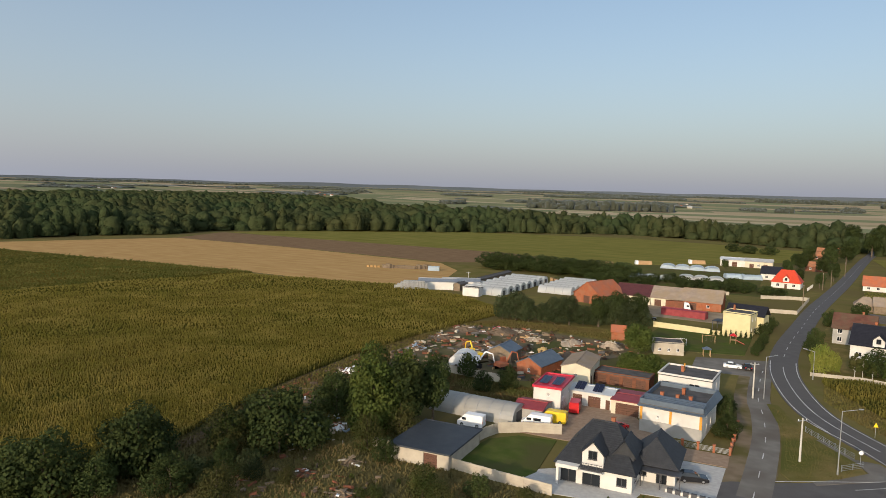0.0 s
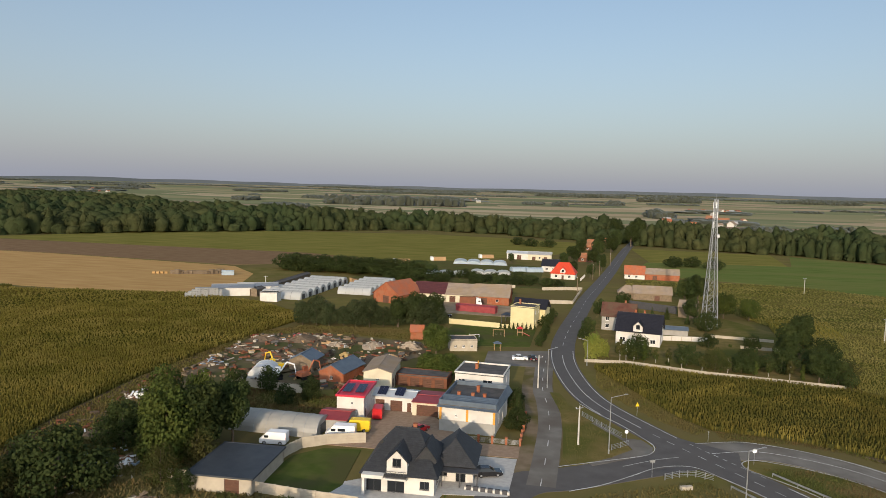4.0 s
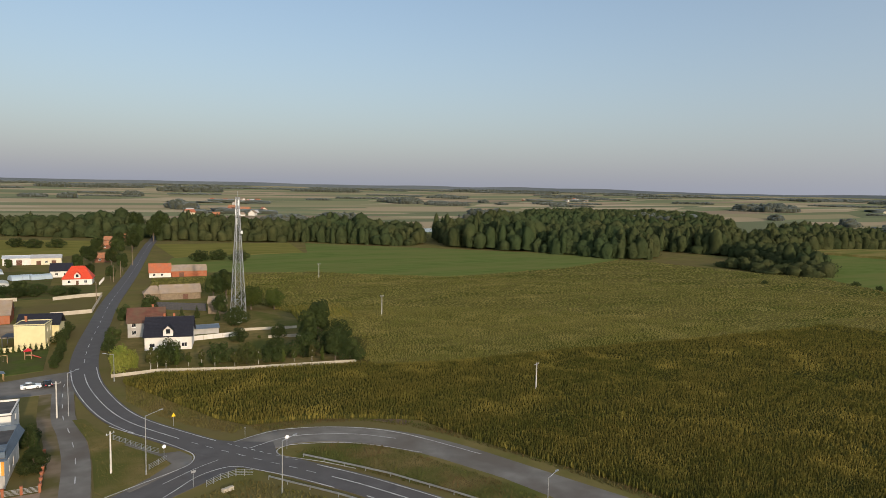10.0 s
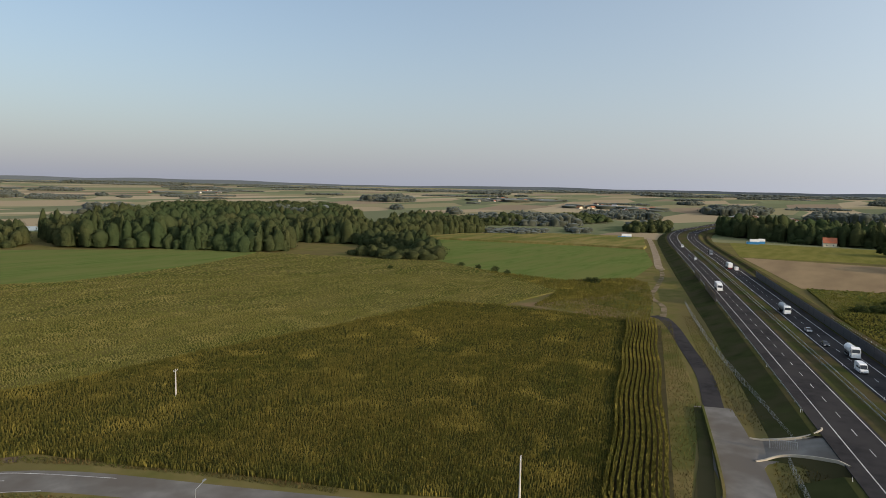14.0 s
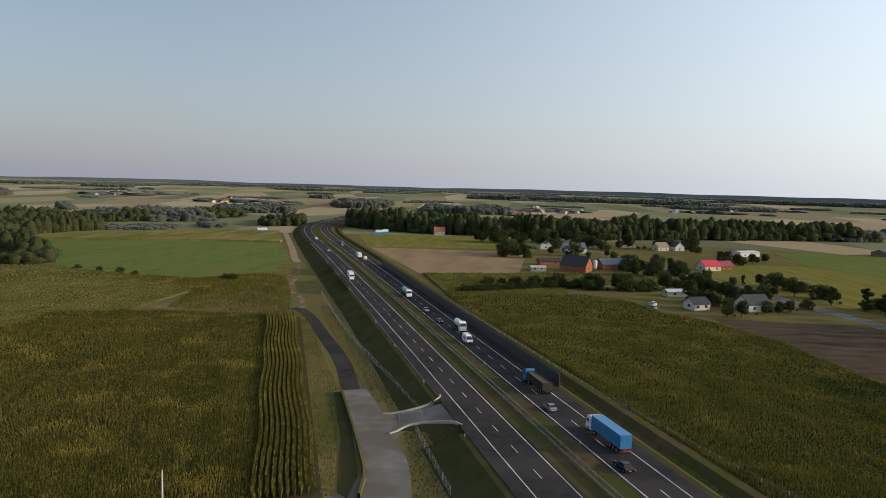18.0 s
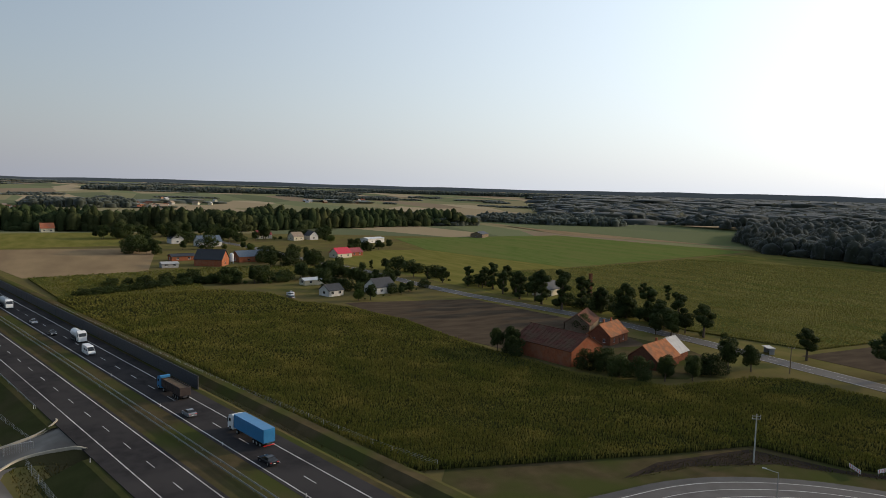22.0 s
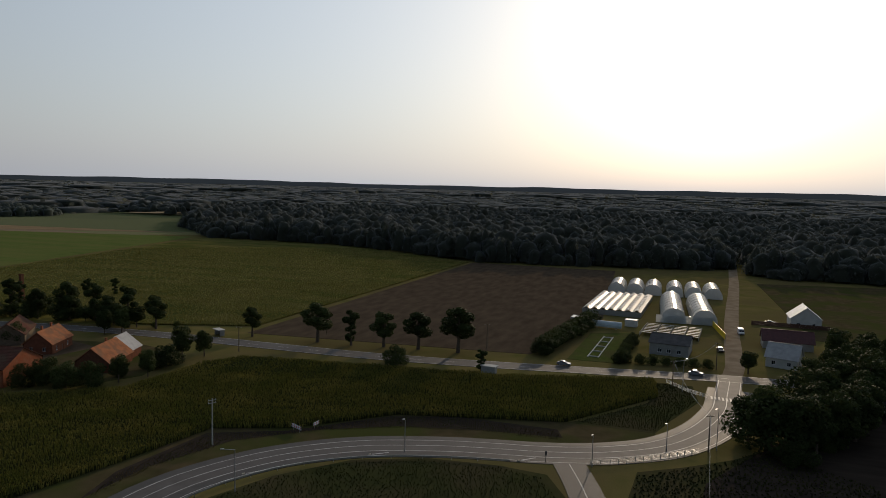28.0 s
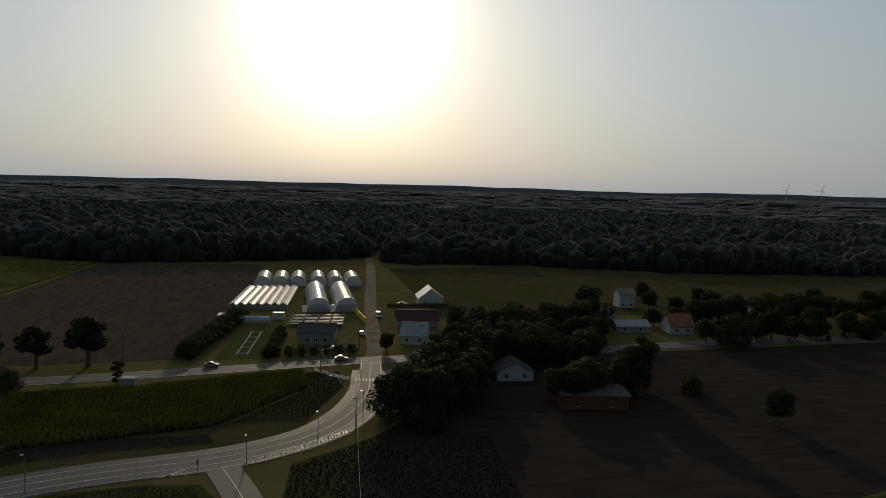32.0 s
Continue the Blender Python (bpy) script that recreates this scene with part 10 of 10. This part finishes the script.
tufts("tall_weeds", "dry yellow weeds below the garden wall", [(-95, 58), (-92, 100), (-60, 99), (-57, 100.5), (-33, 97.4), (-24, 96.5), (-20, 84), (-40, 60)], 0.55, 0.62, M["dry_weed"], 1, 0.11)
tufts("tall_weeds", "rough growth round the scrap heaps", [(-92, 100), (-94, 150), (-92, 205), (-78, 222), (-36, 226), (-30, 208), (-66, 213), (-88, 206), (-86, 160), (-78, 140), (-84, 112), (-60, 118), (-62, 100)], 0.5, 0.6, M["grass_blade"], 2, 0.12)
tufts("tall_weeds", "rough grass between the sheds", [(-60, 131), (-40, 131), (-41, 148), (-56, 149), (-70, 150), (-74, 140)], 0.45, 0.5, M["weeds"], 3, 0.12)
tufts("verge_grass", "rough verge grass at the road bend", [(16, 187), (15, 172), (19, 160), (25, 149), (32, 140), (35, 143), (30, 151), (25, 165)], 0.5, 0.5, M["grass_blade"], 4)
tufts("verge_grass", "rough grass on the traffic island", [(4.2, 161), (6.5, 148), (6.6, 135), (6.4, 124), (8, 120.8), (14.5, 124.5), (17, 129), (16.5, 134), (10, 145.5), (6, 160)], 0.5, 0.3, M["grass_blade"], 5)
tufts("verge_grass", "dry grass between road and ramp", [(40, 125), (49, 126), (55, 122), (60, 114), (68, 96), (72, 80), (66, 80), (57, 97), (47, 113)], 0.5, 0.5, M["weeds"], 6)
tufts("verge_grass", "rough grass south of the junction", [(10, 108), (20, 113.5), (29, 117.5), (34, 111), (46, 92), (30, 85), (4, 95)], 0.6, 0.5, M["grass_blade"], 7)
tufts("verge_grass", "dry grass along the maize edge", [(37, 138.5), (50, 138.6), (58, 136), (66, 128.4), (72, 118), (80, 98), (88, 72), (91, 74), (84, 96), (76, 116), (68, 131), (58, 138.4), (48, 141.8), (36, 143.6)], 0.5, 0.5, M["weeds"], 8)
tufts("verge_grass", "rough grass beside the service road", [(112, 19.4), (112, 22), (170, 36), (262, 60), (284, 68), (284, 61), (239, 49), (175, 30)], 0.9, 0.5, M["grass_blade"], 9)
tufts("verge_grass", "rough grass between apron and fence", [(165, 18), (176, 23.6), (239, 43), (300, 60), (300, 54), (239, 35), (184, 14.8), (160, 8)], 1.0, 0.5, M["grass_blade"], 10)
tufts("verge_grass", "grass of the basin edge", [(112, -6), (112, 6), (131, 8.4), (144, 10.8), (150, 7), (151, 1.4), (140, -5)], 0.8, 0.6, M["grass_blade"], 11)
tufts("verge_grass", "grass on the motorway median", [(105, -35), (200, -8), (330, 28), (330, 34), (200, -3), (105, -29)], 0.9, 0.4, M["grass_blade"], 12)
tufts("verge_grass", "rough grass along the southern fence", [(112, -60), (178, -38), (330, 2), (330, 10), (178, -26), (112, -46)], 0.9, 0.6, M["grass_blade"], 13)
tufts("verge_grass", "grass inside the loop in a shade-darkened colour", [(82, -78), (73, -100), (67, -113), (56, -125), (43, -131), (28, -133), (19, -131), (12, -118), (8, -100), (30, -72)], 0.8, 0.5, M["dim_blade"], 14)
tufts("verge_grass", "grass beside the crossing in a shade-darkened colour", [(-2, -167), (17, -167), (0, -190), (-2, -211), (-11, -211), (-12, -196), (-6, -178)], 0.7, 0.5, M["dim_blade"], 15)
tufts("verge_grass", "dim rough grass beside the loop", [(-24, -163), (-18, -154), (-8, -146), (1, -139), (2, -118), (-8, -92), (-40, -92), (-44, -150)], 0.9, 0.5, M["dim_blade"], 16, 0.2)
tufts("verge_grass", "rough grass outside the loop", [(93, -92), (96, -104), (93, -128), (78, -135), (60, -153), (44, -159), (20, -159), (18, -153), (36, -152), (56, -147), (72, -138), (86, -125), (92, -108)], 0.7, 0.4, M["weeds"], 18)

tufts("rough_growth", "tall yellow-green weeds at the maize end", [(284, 121), (300, 116), (340, 100), (400, 104), (408, 112), (374, 142), (384, 200), (398, 276), (384, 204), (330, 128)], 1.1, 1.3, M["corn_green"], 21, 0.2)
tufts("rough_growth", "dry grass over the trampled scrub", [(272, 66), (286, 70), (340, 82), (400, 100), (372, 142), (330, 126), (284, 121)], 1.0, 0.7, M["corn_green"], 22, 0.2)

# ==== distance: woods, villages, skyline ====
def polar(az, dep):
    d = H0 / math.tan(radians(dep))
    return -math.sin(radians(az)) * d, math.cos(radians(az)) * d, d


# Haze painted in: far woods are paler than near ones, with blue sheen
M["far_wood"] = mat("hazed_distant_woods", (0.078, 0.088, 0.062), (0.118, 0.124, 0.09), 0.02, 0.9, island=0.2)
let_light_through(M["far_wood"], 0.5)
haze_sheen(M["far_wood"], 0.35, (0.72, 0.86, 1.0))
FAR_A = [(12.4, 1.64, 11.2, 1.01), (18.7, 1.16, 2.3, 0.29), (23.8, 0.69, 2.9, 0.24), (21.6, 0.69, 1.0, 0.24), (21.3, 2.02, 3.6, 0.41), (24.3, 1.45, 2.0, 0.48), (1.0, 1.25, 1.8, 0.28), (-1.2, 1.30, 1.2, 0.51), (-5.5, 1.10, 1.4, 0.51), (-2.7, 0.48, 7.0, 0.37), (11.3, 0.56, 10.9, 0.26), (-9.6, 0.71, 4.5, 0.65), (-8.9, 2.10, 2.1, 1.07), (-20.3, 0.53, 4.7, 0.36), (-26.1, 1.30, 3.4, 0.57), (-30.0, 1.49, 3.6, 0.34)]
FAR_B = [(-33.0, 1.20, 0.7, 0.34), (-34.5, 1.32, 0.9, 0.29), (-16.8, 3.10, 3.4, 0.69), (-21.1, 2.94, 3.3, 0.86), (-34.7, 0.30, 8.8, 0.33), (-38.4, 1.21, 2.7, 0.24), (-66.0, 3.08, 8.9, 1.16), (-73.6, 2.33, 6.1, 0.72), (-75.9, 3.18, 3.3, 0.91), (-82.1, 1.69, 4.6, 0.83), (-70.2, 3.56, 1.8, 0.53), (-65.3, 3.89, 4.7, 0.52), (-63.0, 0.54, 3.4, 0.25), (-78.2, 0.43, 5.9, 0.27), (-57.3, 0.46, 2.0, 0.28), (-78.9, 1.05, 1.8, 0.41)]
FAR_C = [(-47.7, 2.56, 5.1, 1.07), (-54.7, 1.34, 4.2, 0.75), (-33.4, 2.59, 3.8, 1.15), (-26.5, 1.39, 2.7, 0.55), (-55.4, 1.98, 0.9, 0.65), (-60.2, 2.28, 1.1, 0.79), (-82.4, 1.54, 4.5, 0.68), (-100.3, 0.75, 18.8, 0.5), (-122.4, 0.45, 23.9, 0.4), (-110.9, 1.05, 7.5, 0.37), (-127.2, 2.60, 11.7, 0.90), (-118.0, 2.95, 6.5, 1.16), (-90.7, 2.04, 7.4, 0.88), (-86.1, 3.34, 8.9, 1.06), (-81.4, 1.78, 3.0, 0.89)]
for i, (az, dep, wd, hd) in enumerate(FAR_A + FAR_B + FAR_C):
    x, y, d = polar(az, dep)
    a0, a1 = radians(az - wd / 2), radians(az + wd / 2)
    k = 1.06 + 0.1 * min(1, wd / 8)
    poly = [(-math.sin(a) * d * q, math.cos(a) * d * q) for a, q in ((a0, 1.03), ((a0 + a1) / 2, 1.0), (a1, 1.04), (a1, k), ((a0 + a1) / 2, k + 0.03), (a0, k))]
    hgt = d * radians(hd) * 0.75
    sp = max(8, hgt * 0.7, d / 260)
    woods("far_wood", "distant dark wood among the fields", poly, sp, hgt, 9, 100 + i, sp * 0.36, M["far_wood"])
rng = random.Random(19)
for i in range(30):
    x, y, d = polar(-125 + 6.4 * i, rng.uniform(0.17, 0.42))
    t, a = radians(rng.uniform(3, 6)), radians(-125 + 6.4 * i)
    poly = [(-math.sin(a + u) * d * q, math.cos(a + u) * d * q) for u, q in ((-t, 1.03), (0, 1.0), (t, 1.05), (t, 1.14), (0, 1.2), (-t, 1.12))]
    hgt = d * radians(rng.uniform(0.1, 0.17))
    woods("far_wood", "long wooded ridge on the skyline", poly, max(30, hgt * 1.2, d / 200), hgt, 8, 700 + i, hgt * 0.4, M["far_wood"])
rng = random.Random(9)
for i in range(150):
    az, dep = rng.uniform(-125, 62), rng.choice((0.16, 0.22, 0.3, 0.4, 0.5, 0.7, 0.9, 1.2))
    x, y, d = polar(az, dep * rng.uniform(0.85, 1.15))
    wd, a = rng.uniform(0.6, 4.5), radians(az)
    t = radians(wd) * d / 2
    nx, ny = math.cos(a), math.sin(a)
    poly = [(x - nx * t, y - ny * t), (x + nx * t, y + ny * t), ((x + nx * t) * 1.04, (y + ny * t) * 1.04), ((x - nx * t) * 1.04, (y - ny * t) * 1.04)]
    hgt = min(18, d * radians(rng.uniform(0.1, 0.2)))
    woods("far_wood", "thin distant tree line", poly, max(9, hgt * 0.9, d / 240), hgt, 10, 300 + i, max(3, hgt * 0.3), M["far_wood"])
sector = [(-math.sin(radians(a)) * d, math.cos(radians(a)) * d) for a, d in [(-128, 1250), (-145, 1450), (-165, 1500), (-180, 1480), (-200, 1450), (-215, 1300), (-234, 1200), (-236, 2600), (-225, 5200), (-205, 5600), (-180, 5600), (-155, 5600), (-130, 5200), (-126, 2600)]]
woods("far_forest", "endless dark forest canopy towards the low sun", sector, 48, 19, 16, 500, 8.5, M["pine_leaf"])
woods("far_forest", "distant forest rising to the skyline", [(q[0] * 2.4, q[1] * 2.4) for q in sector], 160, 34, 10, 501, 22, M["pine_leaf"])
sheet("forest_floor", [(q[0] * 1.0, q[1] * 1.0) for q in sector[:7]] + [(-math.sin(radians(a)) * 14000, math.cos(radians(a)) * 14000) for a in (-234, -220, -205, -190, -175, -160, -145, -128)], 2.0, M["far_wood"], "shaded floor of the great forest")
woods("far_forest", "forest wing at the south-western fields", [(-434, -446), (-900, -500), (-1100, -900), (-1500, -700), (-1250, -300), (-800, -330), (-520, -380)], 17, 17, 16, 502, 4.0, M["pine_leaf"])

VILL = [(-12.5, 2.35, 6.0), (-12.7, 1.51, 4.6), (5.9, 1.06, 1.3), (-63.8, 1.10, 4.0), (-72.0, 1.39, 1.9), (-75.3, 1.58, 3.5), (-83.3, 2.12, 2.3), (-86.3, 2.27, 2.8), (36.7, 0.89, 5.8), (44.7, 0.45, 5.8), (-65.4, 0.99, 7.1), (-72.3, 1.47, 4.9), (-95.7, 1.95, 2.8), (-97.6, 1.56, 6.2), (-109.5, 1.27, 4.7), (9.6, 0.48, 6.0), (-37.1, 0.92, 1.8), (-40.6, 0.82, 1.8), (51.8, 0.73, 3.7)]


def far_house(x, y, z, s, rot, wm, rm, group):
    """A distant house: walls and a pitched roof."""
    T = thing("distant_house", x, y, rot, "distant village house with a pitched roof", "house", group, z)
    w, d, e, r = 7 * s, 5 * s, 4 * s, 8 * s
    part("wall_shell", join(box(-w, w, -d, d, -1, e), ([(-w, -d, e), (-w, d, e), (-w, 0, r), (w, -d, e), (w, d, e), (w, 0, r)], [(0, 2, 1), (3, 4, 5)])), M[wm], T)
    v = [(a * (w + s), b * (d + s), e - 0.3 + q) for q in (0, 0.35) for a in (-1, 1) for b in (-1, 1)] + [(a * (w + s), 0, r + q) for q in (0, 0.35) for a in (-1, 1)]
    part("roof", (v, [(4, 6, 11, 10), (7, 5, 10, 11), (0, 8, 9, 2), (1, 3, 9, 8), (0, 2, 6, 4), (3, 1, 5, 7), (0, 4, 10, 8), (1, 8, 10, 5), (2, 9, 11, 6), (3, 7, 11, 9)]), M[rm], T)


for az, dep, wd in VILL:
    n = int(4 + wd * 2.2)
    for k in range(n):
        x, y, d = polar(az + rng.uniform(-0.5, 0.5) * wd, dep * rng.uniform(0.86, 1.1))
        fx, fy, fz, s = far(x, y)
        far_house(fx, fy, fz, s * rng.uniform(0.65, 1.1), rng.uniform(0, 180), rng.choice(("white", "grey_wall", "cream", "brick_dark")), rng.choice(("roof_terracotta", "roof_clay", "roof_grey", "roof_tan", "roof_brown")), "distant village houses")
    x, y, d = polar(az, dep)
    t = radians(wd) * d / 2
    a = radians(az)
    nx, ny = math.cos(a), math.sin(a)
    woods("village_trees", "garden trees of a distant village", [((x - nx * t) * 0.97, (y - ny * t) * 0.97), ((x + nx * t) * 0.97, (y + ny * t) * 0.97), ((x + nx * t) * 1.06, (y + ny * t) * 1.06), ((x - nx * t) * 1.06, (y - ny * t) * 1.06)], max(26, d * 0.022), 11, 12, int(700 + az * 3 + 200), 3.0, M["far_wood"])

for az in (-217.6, -219.9):
    d = 3300
    a = radians(az)
    T = thing("wind_turbine", -math.sin(a) * d, math.cos(a) * d, az, "distant pale wind turbine", "wind turbine", "wind turbines", land_z(d))
    part("tower", tube((0, 0, -2), (0, 0, 62), 1.6, 0.9, 10), M["frame_white"], T)
    part("nacelle", box(-1.2, 1.2, -3, 3, 61, 63.5), M["frame_white"], T)
    for k in range(3):
        b = radians(120 * k + 20)
        part("blade", tube((0, -3.2, 62), (30 * math.sin(b), -3.2, 62 + 30 * math.cos(b)), 0.9, 0.2, 5), M["frame_white"], T)

pond = sheet("pond", [(398, 772), (420, 768), (404, 722), (384, 704), (364, 710)], 0.1, M["water"], "small pond catching the sky")
v, f = [], []
n = 360
for k in range(n):
    a = 2 * math.pi * k / n
    h = 34 + 16 * noise.noise(Vector((math.cos(a) * 3, math.sin(a) * 3, 0))) + 8 * noise.noise(Vector((math.cos(a) * 14, math.sin(a) * 14, 2)))
    south = max(0.0, -math.sin(a)) ** 2
    h += 12 * south
    v += [(4840 * math.cos(a), 4840 * math.sin(a), 20), (4840 * math.cos(a), 4840 * math.sin(a), 28 + h)]
for k in range(n):
    j = (k + 1) % n
    f.append((2 * k, 2 * j, 2 * j + 1, 2 * k + 1))
# Air haze put into the skyline: a bluish colour with a faint glow
M["haze"] = mat("glowing_haze_blue", (0.05, 0.06, 0.07), (0.065, 0.075, 0.085), 0.004, 1.0, spec=0.0)
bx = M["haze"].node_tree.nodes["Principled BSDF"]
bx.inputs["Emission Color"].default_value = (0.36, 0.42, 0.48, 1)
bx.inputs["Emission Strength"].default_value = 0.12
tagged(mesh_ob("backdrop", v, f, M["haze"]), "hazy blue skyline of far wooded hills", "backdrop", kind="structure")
